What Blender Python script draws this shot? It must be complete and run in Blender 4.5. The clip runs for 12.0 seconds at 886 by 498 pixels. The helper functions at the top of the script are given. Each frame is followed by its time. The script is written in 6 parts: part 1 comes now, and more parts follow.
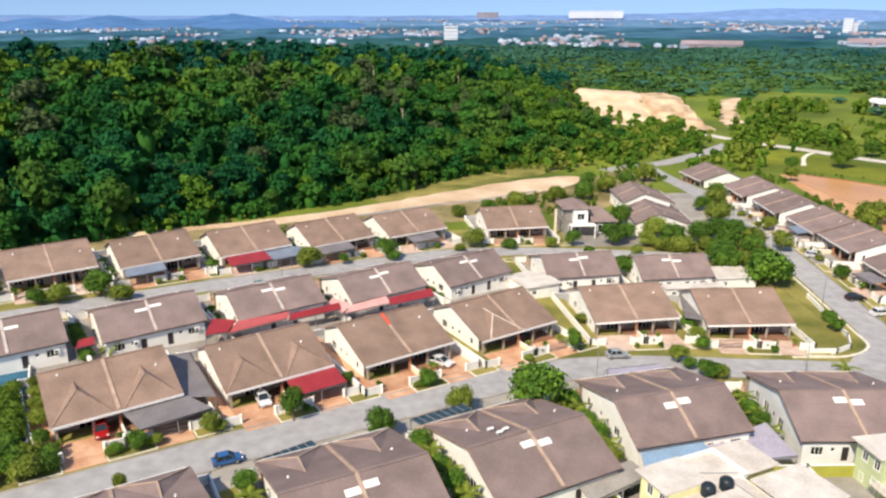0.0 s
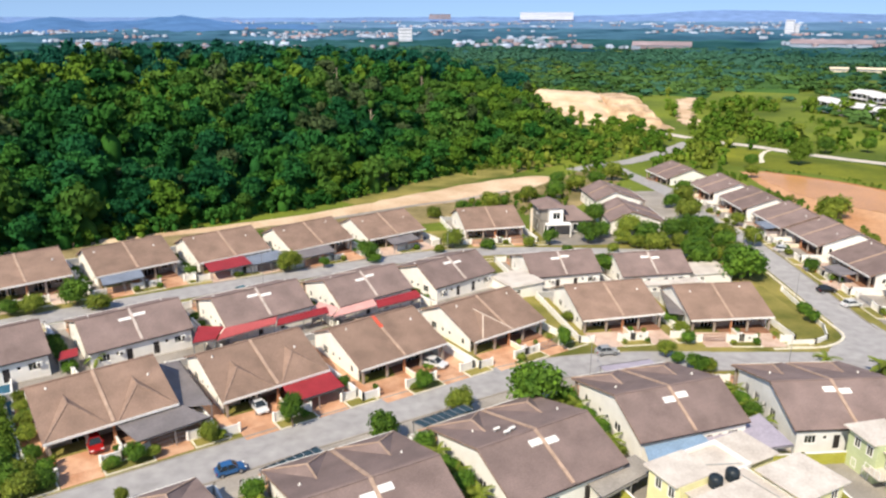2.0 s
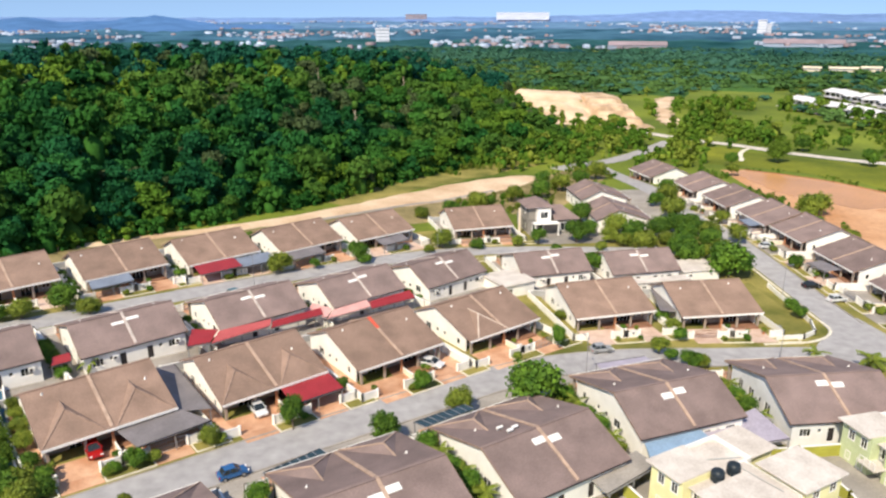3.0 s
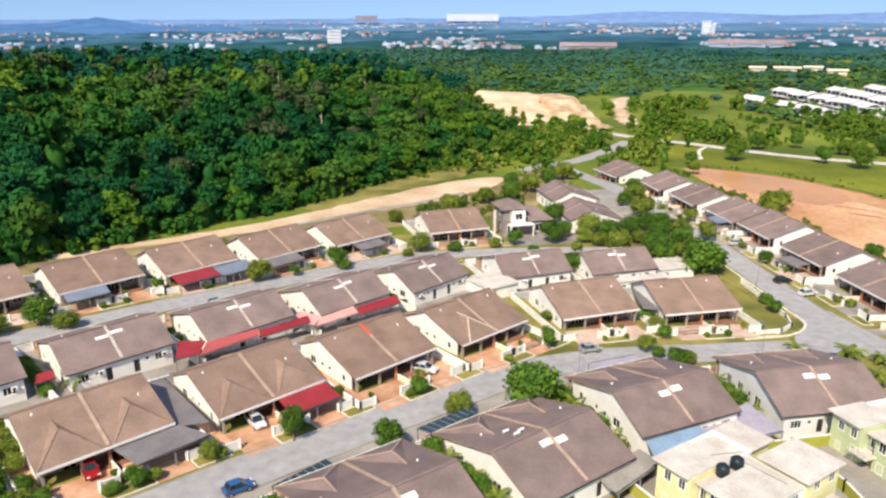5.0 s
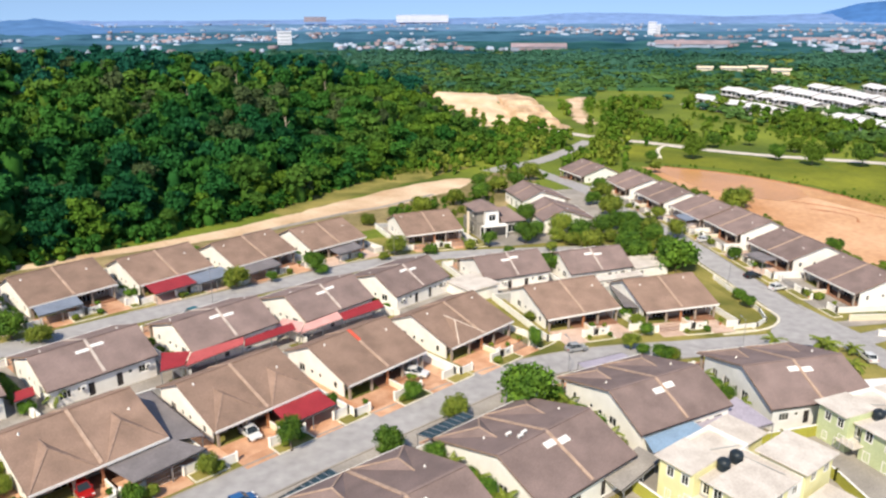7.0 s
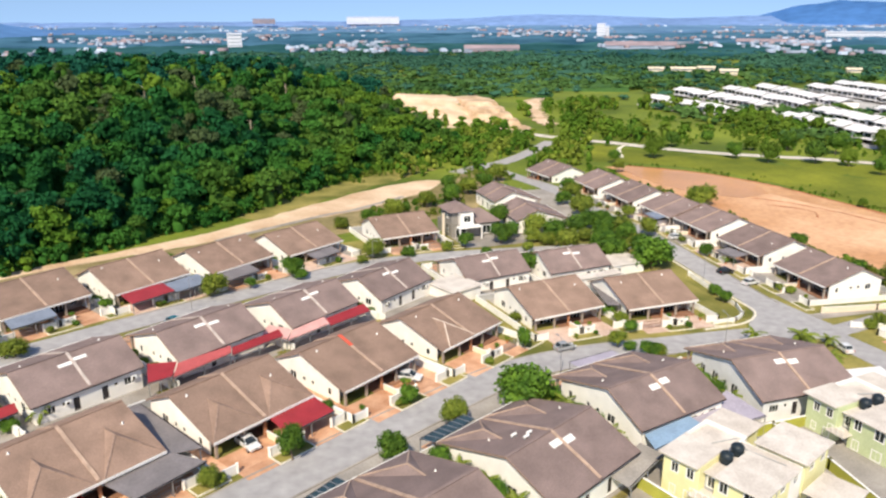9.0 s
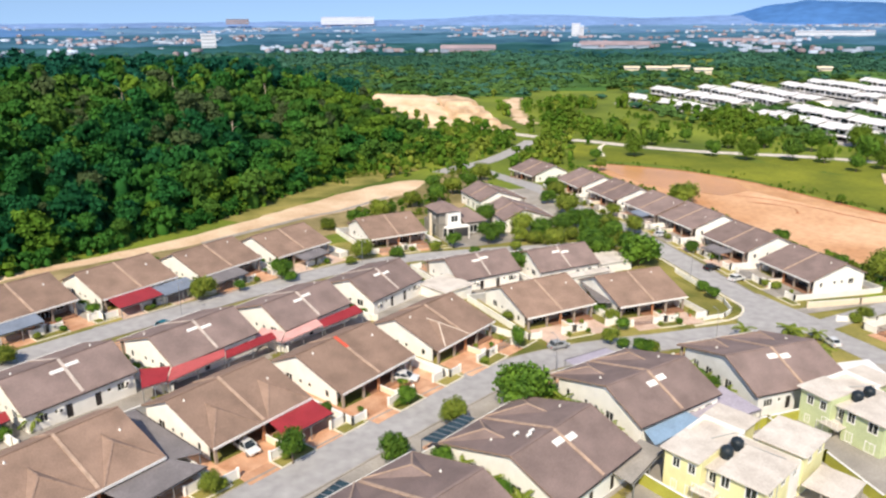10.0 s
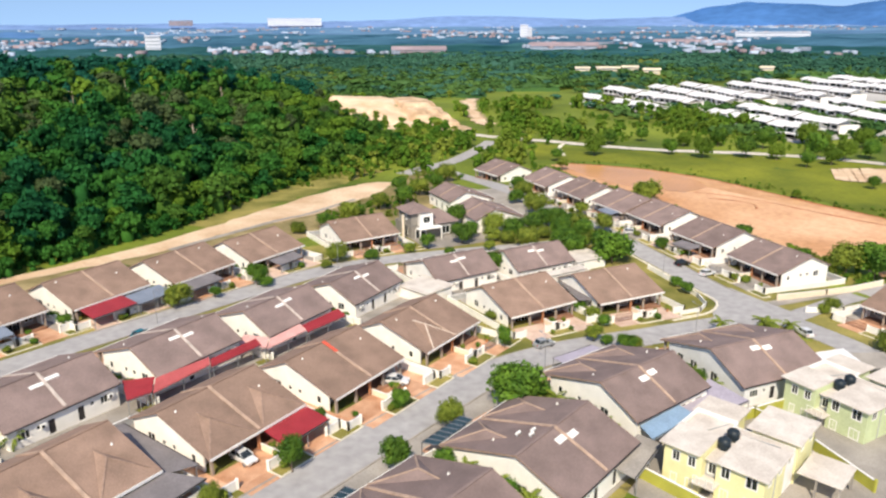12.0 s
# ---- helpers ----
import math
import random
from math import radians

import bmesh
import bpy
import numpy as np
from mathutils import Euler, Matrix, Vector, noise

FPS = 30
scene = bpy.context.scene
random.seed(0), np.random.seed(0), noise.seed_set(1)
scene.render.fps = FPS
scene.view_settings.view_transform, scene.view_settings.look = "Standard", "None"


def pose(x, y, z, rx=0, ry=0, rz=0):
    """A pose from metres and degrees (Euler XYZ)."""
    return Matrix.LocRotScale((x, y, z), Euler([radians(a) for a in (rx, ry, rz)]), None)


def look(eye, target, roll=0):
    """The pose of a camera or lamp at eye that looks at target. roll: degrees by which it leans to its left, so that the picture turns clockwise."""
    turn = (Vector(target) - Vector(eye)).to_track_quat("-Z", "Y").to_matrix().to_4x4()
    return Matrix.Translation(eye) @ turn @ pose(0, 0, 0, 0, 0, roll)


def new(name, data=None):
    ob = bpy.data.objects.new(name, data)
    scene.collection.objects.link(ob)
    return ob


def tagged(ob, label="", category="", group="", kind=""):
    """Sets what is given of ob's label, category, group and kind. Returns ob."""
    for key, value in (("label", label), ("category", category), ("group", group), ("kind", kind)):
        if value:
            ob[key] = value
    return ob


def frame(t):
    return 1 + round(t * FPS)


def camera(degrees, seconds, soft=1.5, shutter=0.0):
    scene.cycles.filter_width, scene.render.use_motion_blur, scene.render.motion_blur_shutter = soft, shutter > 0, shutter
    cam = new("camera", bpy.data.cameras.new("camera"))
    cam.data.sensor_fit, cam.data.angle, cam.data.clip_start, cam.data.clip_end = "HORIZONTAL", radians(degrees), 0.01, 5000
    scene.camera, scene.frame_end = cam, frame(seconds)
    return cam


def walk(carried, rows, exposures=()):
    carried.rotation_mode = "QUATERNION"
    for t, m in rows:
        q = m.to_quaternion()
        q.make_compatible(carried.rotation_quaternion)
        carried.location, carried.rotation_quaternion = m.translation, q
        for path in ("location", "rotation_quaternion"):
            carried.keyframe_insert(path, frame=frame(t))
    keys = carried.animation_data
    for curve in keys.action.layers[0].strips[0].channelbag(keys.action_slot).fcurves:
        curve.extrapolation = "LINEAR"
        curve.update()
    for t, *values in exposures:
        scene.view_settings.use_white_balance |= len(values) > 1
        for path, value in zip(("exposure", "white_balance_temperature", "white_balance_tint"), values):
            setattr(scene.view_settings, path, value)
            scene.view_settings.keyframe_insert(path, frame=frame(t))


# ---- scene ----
cam = camera(62.5, 12.0, soft=2.4)
PATH = [
    (0, (2.065, 0.653, 50.326), (2.032, 2.557, 49.712), -0.1),
    (0.5, (0.621, 0.709, 50.28), (0.618, 2.613, 49.668), -0.1),
    (1, (-0.81, 0.929, 50.217), (-0.782, 2.833, 49.605), -0.1),
    (1.5, (-2.197, 0.971, 50.234), (-2.139, 2.875, 49.624), -0.1),
    (2, (-3.604, 0.926, 50.203), (-3.516, 2.829, 49.593), -0.1),
    (2.5, (-4.914, 0.841, 50.227), (-4.798, 2.742, 49.616), -0.1),
    (3, (-6.425, 0.945, 50.269), (-6.277, 2.844, 49.659), -0.1),
    (5, (-12.229, 1.868, 50.728), (-11.956, 3.754, 50.121), -0.2),
    (5.5, (-13.728, 2.184, 50.806), (-13.42, 4.064, 50.2), -0.2),
    (6, (-15.048, 2.564, 50.845), (-14.709, 4.44, 50.238), -0.2),
    (6.5, (-16.493, 2.99, 50.913), (-16.121, 4.86, 50.306), -0.2),
    (7, (-17.617, 3.384, 50.956), (-17.218, 5.248, 50.351), -0.2),
    (9, (-23.083, 5.295, 50.894), (-22.562, 7.13, 50.293), -0.2),
    (9.5, (-24.443, 5.806, 50.916), (-23.891, 7.632, 50.315), -0.3),
    (10, (-25.724, 6.267, 50.825), (-25.143, 8.084, 50.224), -0.3),
    (10.5, (-27.023, 6.852, 50.812), (-26.411, 8.659, 50.211), -0.3),
    (11, (-28.287, 7.477, 50.755), (-27.645, 9.274, 50.156), -0.3),
    (11.5, (-29.588, 8.001, 50.768), (-28.915, 9.786, 50.169), -0.3),
    (12, (-30.852, 8.661, 50.636), (-30.147, 10.434, 50.038), -0.3),
]
walk(cam, [(t, look(eye, target, roll)) for t, eye, target, roll in PATH])

# ---- light ----
SUN_AZ, SUN_EL = radians(-150), radians(47)  # azimuth from +y towards +x
world = bpy.data.worlds.new("sky_world")
scene.world = world
world.use_nodes = True
wn, wl = world.node_tree.nodes, world.node_tree.links
sky = wn.new("ShaderNodeTexSky")
sky.sky_type = "NISHITA"
sky.sun_disc = False
sky.sun_elevation, sky.sun_rotation = SUN_EL, SUN_AZ
sky.air_density, sky.dust_density, sky.ozone_density = 1.0, 0.5, 1.6
sky_way, sky_lift = wn.new("ShaderNodeTexCoord"), wn.new("ShaderNodeVectorMath")
sky_lift.operation = "ADD"
sky_lift.inputs[1].default_value = (0, 0, 0.25)
wl.new(sky_way.outputs["Generated"], sky_lift.inputs[0])
wl.new(sky_lift.outputs[0], sky.inputs[0])
wn["Background"].inputs[1].default_value = 0.15
wl.new(sky.outputs[0], wn["Background"].inputs[0])
sun = new("sun", bpy.data.lights.new("sun", "SUN"))
sun.data.energy, sun.data.angle, sun.data.color = 4.6, radians(0.6), (1.0, 0.89, 0.70)
sun_dir = Vector((math.sin(SUN_AZ) * math.cos(SUN_EL), math.cos(SUN_AZ) * math.cos(SUN_EL), math.sin(SUN_EL)))
sun.matrix_world = look(sun_dir * 100, (0, 0, 0))
scene.view_settings.exposure = 0.37


# ---- materials ----
def mat(name, rgb, rough=0.8, metal=0.0, var=0.25, scale=1.0, fine=12.0, bump=0.3, dist=0.02, spec=0.3, second=None, tone=0.0, island=0.0, trans=0.0):
    """A surface whose colour wanders at two scales round rgb, with a fine relief. tone: how far objects differ; island: how far loose pieces do."""
    m = bpy.data.materials.new(name)
    m.use_nodes = True
    n, l = m.node_tree.nodes, m.node_tree.links
    b = n["Principled BSDF"]
    b.inputs["Roughness"].default_value = rough
    b.inputs["Metallic"].default_value = metal
    b.inputs["Specular IOR Level"].default_value = spec
    b.inputs["Transmission Weight"].default_value = trans
    geo, info = n.new("ShaderNodeTexCoord"), n.new("ShaderNodeObjectInfo")
    shift = n.new("ShaderNodeVectorMath")
    shift.operation = "MULTIPLY_ADD"
    shift.inputs[1].default_value = (1, 1, 1)
    far = n.new("ShaderNodeMath")
    far.operation = "MULTIPLY"
    far.inputs[1].default_value = 90
    l.new(info.outputs["Random"], far.inputs[0])
    l.new(geo.outputs["Object"], shift.inputs[0])
    l.new(far.outputs[0], shift.inputs[2])
    big, small = n.new("ShaderNodeTexNoise"), n.new("ShaderNodeTexNoise")
    big.inputs["Scale"].default_value, small.inputs["Scale"].default_value = scale, fine
    big.inputs["Detail"].default_value = small.inputs["Detail"].default_value = 4
    for t in (big, small):
        l.new(shift.outputs[0], t.inputs["Vector"])
    ramp = n.new("ShaderNodeValToRGB")
    ramp.color_ramp.elements[0].position, ramp.color_ramp.elements[1].position = 0.32, 0.68
    lo = [c * (1 - var) for c in rgb]
    hi = list(second) if second else [min(1, c * (1 + var)) for c in rgb]
    ramp.color_ramp.elements[0].color, ramp.color_ramp.elements[1].color = (*lo, 1), (*hi, 1)
    l.new(big.outputs[0], ramp.inputs[0])
    mix = n.new("ShaderNodeMixRGB")
    mix.blend_type = "OVERLAY"
    mix.inputs[0].default_value = 0.35
    l.new(ramp.outputs[0], mix.inputs[1])
    l.new(small.outputs[0], mix.inputs[2])
    colour = mix.outputs[0]
    for amount, source in ((tone, info.outputs["Random"]), (island, n.new("ShaderNodeNewGeometry").outputs["Random Per Island"])):
        if amount:
            span = n.new("ShaderNodeMapRange")
            span.inputs["To Min"].default_value, span.inputs["To Max"].default_value = 1 - amount, 1 + amount
            l.new(source, span.inputs["Value"])
            hsv = n.new("ShaderNodeHueSaturation")
            l.new(span.outputs[0], hsv.inputs["Value"])
            l.new(colour, hsv.inputs["Color"])
            colour = hsv.outputs[0]
    l.new(colour, b.inputs["Base Color"])
    bp = n.new("ShaderNodeBump")
    bp.inputs["Strength"].default_value, bp.inputs["Distance"].default_value = bump, dist
    l.new(small.outputs[0], bp.inputs["Height"])
    l.new(bp.outputs[0], b.inputs["Normal"])
    return m


def waved(m, axis, pitch, depth, strength=0.8):
    """Adds evenly spaced ribs along an axis of the object to a material's relief."""
    n, l = m.node_tree.nodes, m.node_tree.links
    wave, geo = n.new("ShaderNodeTexWave"), n.new("ShaderNodeTexCoord")
    wave.bands_direction = axis
    wave.wave_profile = "SAW" if depth > 0.025 else "SIN"
    wave.inputs["Scale"].default_value = 0.314 / pitch
    wave.inputs["Distortion"].default_value = 0.15
    l.new(geo.outputs["Object"], wave.inputs["Vector"])
    bp = n.new("ShaderNodeBump")
    bp.inputs["Strength"].default_value, bp.inputs["Distance"].default_value = strength, depth
    l.new(wave.outputs["Fac"], bp.inputs["Height"])
    old = n["Principled BSDF"].inputs["Normal"].links[0].from_socket
    l.new(old, bp.inputs["Normal"])
    l.new(bp.outputs[0], n["Principled BSDF"].inputs["Normal"])
    return m


M_ROOF = waved(mat("brown_roof_tile", (0.254, 0.170, 0.130), 0.8, var=0.18, scale=0.3, fine=6, tone=0.10), "Y", 0.34, 0.04)
M_ROOF_GREY = waved(mat("grey_brown_roof_tile", (0.230, 0.168, 0.154), 0.8, var=0.17, scale=0.3, fine=6, tone=0.10), "Y", 0.34, 0.04)
M_CAP = mat("ridge_tile", (0.27, 0.185, 0.145), 0.8, var=0.2, scale=1.5, fine=9)
M_PARTY = mat("pale_mortar_cap", (0.42, 0.30, 0.23), 0.85, var=0.2, scale=1.0, fine=9)
M_PALECAP = mat("pale_grey_mortar_cap", (0.50, 0.43, 0.39), 0.85, var=0.2, scale=1.0, fine=9)
M_WHITECAP = mat("pale_ridge_tile", (0.60, 0.50, 0.42), 0.8, var=0.15, scale=1.0, fine=9)
M_WALL = mat("white_render", (0.84, 0.81, 0.76), 0.85, var=0.07, scale=0.4, fine=7, tone=0.04)
M_PALEGREY = mat("pale_grey_render", (0.74, 0.73, 0.72), 0.85, var=0.08, scale=0.4, fine=7)
M_CREAM = mat("cream_render", (0.78, 0.66, 0.50), 0.85, var=0.08, scale=0.4, fine=7, tone=0.05)
# shade under the porch put into the colour of wall, columns and floor
M_PORCH = mat("porch_shade_taupe_render", (0.34, 0.28, 0.23), 0.85, var=0.12, scale=0.4, fine=7)
M_TILE = mat("porch_shade_brown_tile", (0.26, 0.135, 0.085), 0.6, var=0.2, scale=0.5, fine=4)
M_TRIM = mat("white_paint", (0.82, 0.80, 0.77), 0.6, var=0.05, scale=0.6, fine=10)
M_ORANGE = mat("terracotta_render", (0.45, 0.20, 0.10), 0.85, var=0.15, scale=0.6, fine=8)
M_PAVER = mat("terracotta_paver", (0.56, 0.28, 0.155), 0.85, var=0.18, scale=0.35, fine=5, tone=0.08, second=(0.66, 0.40, 0.26))
M_PALEPAVER = mat("pale_pink_paver", (0.58, 0.40, 0.31), 0.85, var=0.15, scale=0.35, fine=5, tone=0.08, second=(0.66, 0.50, 0.41))
M_CONC = mat("weathered_concrete", (0.31, 0.28, 0.25), 0.9, var=0.2, scale=0.2, fine=4, tone=0.08)
M_KERB = mat("painted_kerb", (0.72, 0.66, 0.54), 0.85, var=0.15, scale=0.8, fine=8)
M_ROAD = mat("pale_asphalt", (0.360, 0.345, 0.345), 0.9, var=0.05, scale=0.07, fine=0.6, bump=0.05)
M_GRASS = mat("lawn_grass", (0.165, 0.180, 0.030), 0.95, var=0.35, scale=0.10, fine=2.5, second=(0.330, 0.275, 0.080))
M_ROUGH = mat("dry_rough_grass", (0.20, 0.17, 0.055), 0.95, var=0.35, scale=0.12, fine=1.5, bump=0.5, dist=0.08, second=(0.36, 0.28, 0.14))
M_PASTURE = mat("rough_pasture", (0.130, 0.172, 0.010), 0.95, var=0.35, scale=0.03, fine=0.5, bump=0.4, dist=0.1, second=(0.225, 0.238, 0.018))
M_FIELD = mat("meadow", (0.120, 0.182, 0.016), 0.95, var=0.4, scale=0.018, fine=0.5, bump=0.5, dist=0.2, second=(0.195, 0.240, 0.024))
M_SAND = mat("bare_sand", (0.66, 0.44, 0.27), 0.95, var=0.2, scale=0.08, fine=1.2, bump=0.4, dist=0.1, second=(0.74, 0.57, 0.40))
M_EARTH = mat("orange_earth", (0.58, 0.285, 0.13), 0.95, var=0.2, scale=0.03, fine=0.6, bump=0.4, dist=0.1, second=(0.70, 0.43, 0.26))
M_WATER = mat("muddy_water", (0.560, 0.275, 0.100), 0.28, var=0.15, scale=0.03, fine=1.0, bump=0.02, spec=0.3)
M_LEAF_DEEP = mat("forest_leaf_deep", (0.011, 0.076, 0.028), 0.75, var=0.35, scale=0.05, fine=0.5, second=(0.018, 0.100, 0.032), island=0.10, spec=0.04)
M_LEAF_GREY = mat("forest_leaf_grey", (0.046, 0.086, 0.034), 0.75, var=0.3, scale=0.05, fine=0.5, second=(0.080, 0.108, 0.044), island=0.10, spec=0.04)
M_LEAF = mat("forest_leaf", (0.014, 0.086, 0.023), 0.75, var=0.4, scale=0.05, fine=0.5, second=(0.026, 0.115, 0.026), island=0.10, spec=0.04)
M_LEAF_MID = mat("forest_leaf_green", (0.022, 0.110, 0.020), 0.75, var=0.4, scale=0.04, fine=0.6, second=(0.048, 0.145, 0.023), island=0.10, spec=0.04)
M_LEAF_OLIVE = mat("forest_leaf_olive", (0.042, 0.122, 0.020), 0.75, var=0.35, scale=0.05, fine=0.6, second=(0.080, 0.160, 0.026), island=0.10, spec=0.04)
M_LEAF_PALE = mat("forest_leaf_pale", (0.062, 0.160, 0.018), 0.75, var=0.35, scale=0.06, fine=0.6, second=(0.125, 0.210, 0.024), island=0.10, spec=0.04)
M_TREE = mat("tree_leaf", (0.046, 0.128, 0.012), 0.7, var=0.4, scale=1.6, fine=6, second=(0.105, 0.195, 0.018), tone=0.22, island=0.22, spec=0.2)
M_TREE_LIGHT = mat("yellow_green_leaf", (0.110, 0.170, 0.016), 0.7, var=0.35, scale=1.6, fine=6, second=(0.200, 0.240, 0.030), tone=0.22, island=0.22, spec=0.2)
M_MID = mat("woodland_leaf", (0.085, 0.168, 0.018), 0.8, var=0.4, scale=0.015, fine=0.3, second=(0.155, 0.225, 0.026), island=0.25, spec=0.1)
M_WOOD = mat("far_woodland_leaf", (0.048, 0.122, 0.032), 0.85, var=0.35, scale=0.015, fine=0.3, second=(0.086, 0.160, 0.042), island=0.16, spec=0.05)
# aerial haze put into the base colours of far woods and hills
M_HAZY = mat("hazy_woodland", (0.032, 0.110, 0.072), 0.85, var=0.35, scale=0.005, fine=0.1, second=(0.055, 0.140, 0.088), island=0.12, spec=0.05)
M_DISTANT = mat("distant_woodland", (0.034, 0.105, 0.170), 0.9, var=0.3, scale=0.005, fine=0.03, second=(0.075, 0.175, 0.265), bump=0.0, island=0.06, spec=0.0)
M_DISTANT_NEAR = mat("haze_teal_woodland", (0.015, 0.072, 0.080), 0.9, var=0.3, scale=0.008, fine=0.04, second=(0.040, 0.118, 0.130), bump=0.0, spec=0.0)
M_DISTANT_FAR = mat("haze_pale_blue_woodland", (0.090, 0.185, 0.330), 0.9, var=0.2, scale=0.003, fine=0.02, second=(0.140, 0.255, 0.400), bump=0.0, spec=0.0)
M_FARHILL = mat("haze_blue_hill", (0.085, 0.185, 0.380), 0.95, var=0.15, scale=0.002, fine=0.02, bump=0.0, spec=0.0)
M_PALEHILL = mat("haze_pale_hill", (0.165, 0.265, 0.490), 0.95, var=0.10, scale=0.002, fine=0.02, bump=0.0, spec=0.0)
M_BLUEHILL = mat("haze_deep_blue_hill", (0.060, 0.155, 0.370), 0.95, var=0.15, scale=0.002, fine=0.02, bump=0.0, spec=0.0)
# leaf green shifted to teal to stand for haze over the hill top
M_LEAF_FAR = mat("haze_teal_forest_leaf", (0.010, 0.072, 0.046), 0.8, var=0.3, scale=0.05, fine=0.5, second=(0.017, 0.094, 0.058), island=0.08, spec=0.02)
M_PALEBARK = mat("pale_bark", (0.36, 0.30, 0.22), 0.9, var=0.3, scale=0.6, fine=6)
M_BARK = mat("bark", (0.16, 0.12, 0.09), 0.9, var=0.3, scale=1.0, fine=9)
M_GLASS = mat("dark_window_glass", (0.035, 0.045, 0.05), 0.08, var=0.1, spec=0.6, trans=0.35)
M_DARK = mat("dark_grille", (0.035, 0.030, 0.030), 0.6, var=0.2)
M_BROWN = mat("brown_gate", (0.16, 0.06, 0.035), 0.6, var=0.2)
M_STEEL = mat("grey_steel", (0.36, 0.36, 0.38), 0.5, metal=0.6, var=0.1)
M_RED = waved(mat("red_metal_sheet", (0.30, 0.030, 0.036), 0.45, var=0.12, scale=0.4, fine=4, tone=0.12), "X", 0.25, 0.02)
M_PINK = waved(mat("faded_red_sheet", (0.46, 0.10, 0.10), 0.5, var=0.12, scale=0.4, fine=4), "X", 0.25, 0.02)
M_PALEPINK = waved(mat("sun_bleached_red_sheet", (0.68, 0.36, 0.33), 0.5, var=0.10, scale=0.4, fine=4), "X", 0.25, 0.02)
M_BLUEGREY = waved(mat("blue_grey_sheet", (0.20, 0.23, 0.29), 0.5, var=0.12, scale=0.4, fine=4), "X", 0.25, 0.02)
M_GREYSHEET = waved(mat("dark_grey_sheet", (0.195, 0.175, 0.178), 0.55, var=0.15, scale=0.4, fine=4), "X", 0.25, 0.02)
M_BLUESHEET = waved(mat("pale_blue_sheet", (0.25, 0.36, 0.50), 0.5, var=0.1, scale=0.4, fine=4), "X", 0.25, 0.02)
M_LILAC = waved(mat("lilac_sheet", (0.40, 0.36, 0.43), 0.5, var=0.1, scale=0.4, fine=4), "X", 0.25, 0.02)
M_SOLAR = mat("dark_tinted_panel", (0.030, 0.055, 0.065), 0.15, var=0.15, spec=0.6)
M_YELLOW = mat("pale_yellow_render", (0.78, 0.73, 0.40), 0.85, var=0.08, scale=0.4, fine=7)
M_GREEN = mat("pale_green_render", (0.52, 0.58, 0.34), 0.85, var=0.08, scale=0.4, fine=7)
M_LIME = mat("lime_render", (0.38, 0.37, 0.06), 0.85, var=0.12, scale=0.4, fine=7)
M_GREYWALL = mat("grey_render", (0.40, 0.40, 0.40), 0.85, var=0.1, scale=0.4, fine=7)
M_TAUPE = mat("taupe_render", (0.25, 0.23, 0.205), 0.85, var=0.1, scale=0.4, fine=7)
M_COURT = mat("pale_court_paving", (0.44, 0.42, 0.40), 0.9, var=0.2, scale=0.03, fine=0.5, bump=0.1)
M_FLAT = mat("flat_roof_screed", (0.60, 0.53, 0.47), 0.9, var=0.16, scale=0.35, fine=4, second=(0.68, 0.62, 0.56))
M_TANK = mat("black_tank_plastic", (0.018, 0.026, 0.034), 0.4, var=0.1)
M_TYRE = mat("tyre_rubber", (0.02, 0.02, 0.02), 0.9, var=0.1)
M_WHITEROOF = mat("pale_terrace_roof", (0.74, 0.72, 0.73), 0.6, var=0.08, scale=0.05, fine=0.6, island=0.08)
# haze put into the town's colours: walls blued, red roofs dulled
M_TOWN = mat("haze_blue_town_wall", (0.300, 0.355, 0.450), 0.9, var=0.2, scale=0.004, fine=0.05, island=0.4, spec=0.0)
M_TOWNWHITE = mat("haze_tinted_white_wall", (0.680, 0.690, 0.750), 0.9, var=0.06, scale=0.02, fine=0.3, spec=0.0)
M_TOWNRED = mat("haze_dulled_red_roof", (0.280, 0.225, 0.245), 0.9, var=0.2, scale=0.004, fine=0.05, island=0.25, spec=0.0)
PAINT = {c: mat(c + "_car_paint", v, 0.25, metal=0.2, var=0.03, spec=0.6) for c, v in
         {"white": (0.78, 0.78, 0.78), "blue": (0.035, 0.13, 0.33), "red": (0.42, 0.012, 0.012), "black": (0.02, 0.02, 0.024), "silver": (0.38, 0.39, 0.40), "teal": (0.03, 0.16, 0.20)}.items()}


# ---- helpers ----
def link(name, bm, material, parent=None, label="", smooth=False):
    me = bpy.data.meshes.new(name)
    bm.to_mesh(me)
    bm.free()
    if smooth:
        me.shade_smooth()
    for m in material if isinstance(material, (list, tuple)) else (material,):
        me.materials.append(m)
    ob = new(name, me)
    if parent:
        ob.parent = parent
    if label:
        tagged(ob, label)
    return ob


def part(name, bm, material, parent, label="", smooth=False):
    return link(name, bm, material, parent, label, smooth)


def twin(ob, m, parent=None):
    """Another object on the same mesh, at m in its parent's space."""
    o = ob.copy()
    scene.collection.objects.link(o)
    o.parent = parent or ob.parent
    o.matrix_basis = m
    return o


def box(bm, x0, x1, y0, y1, z0, z1):
    """An upright box in bm."""
    v = [bm.verts.new((x, y, z)) for z in (z0, z1) for x, y in ((x0, y0), (x1, y0), (x1, y1), (x0, y1))]
    for f in ((3, 2, 1, 0), (4, 5, 6, 7), (0, 1, 5, 4), (1, 2, 6, 5), (2, 3, 7, 6), (3, 0, 4, 7)):
        bm.faces.new([v[i] for i in f])
    return bm


def B(*args):
    return box(bmesh.new(), *args)


def soft(bm, size=0.03):
    bmesh.ops.bevel(bm, geom=bm.edges[:], offset=size, segments=1, affect="EDGES")
    return bm


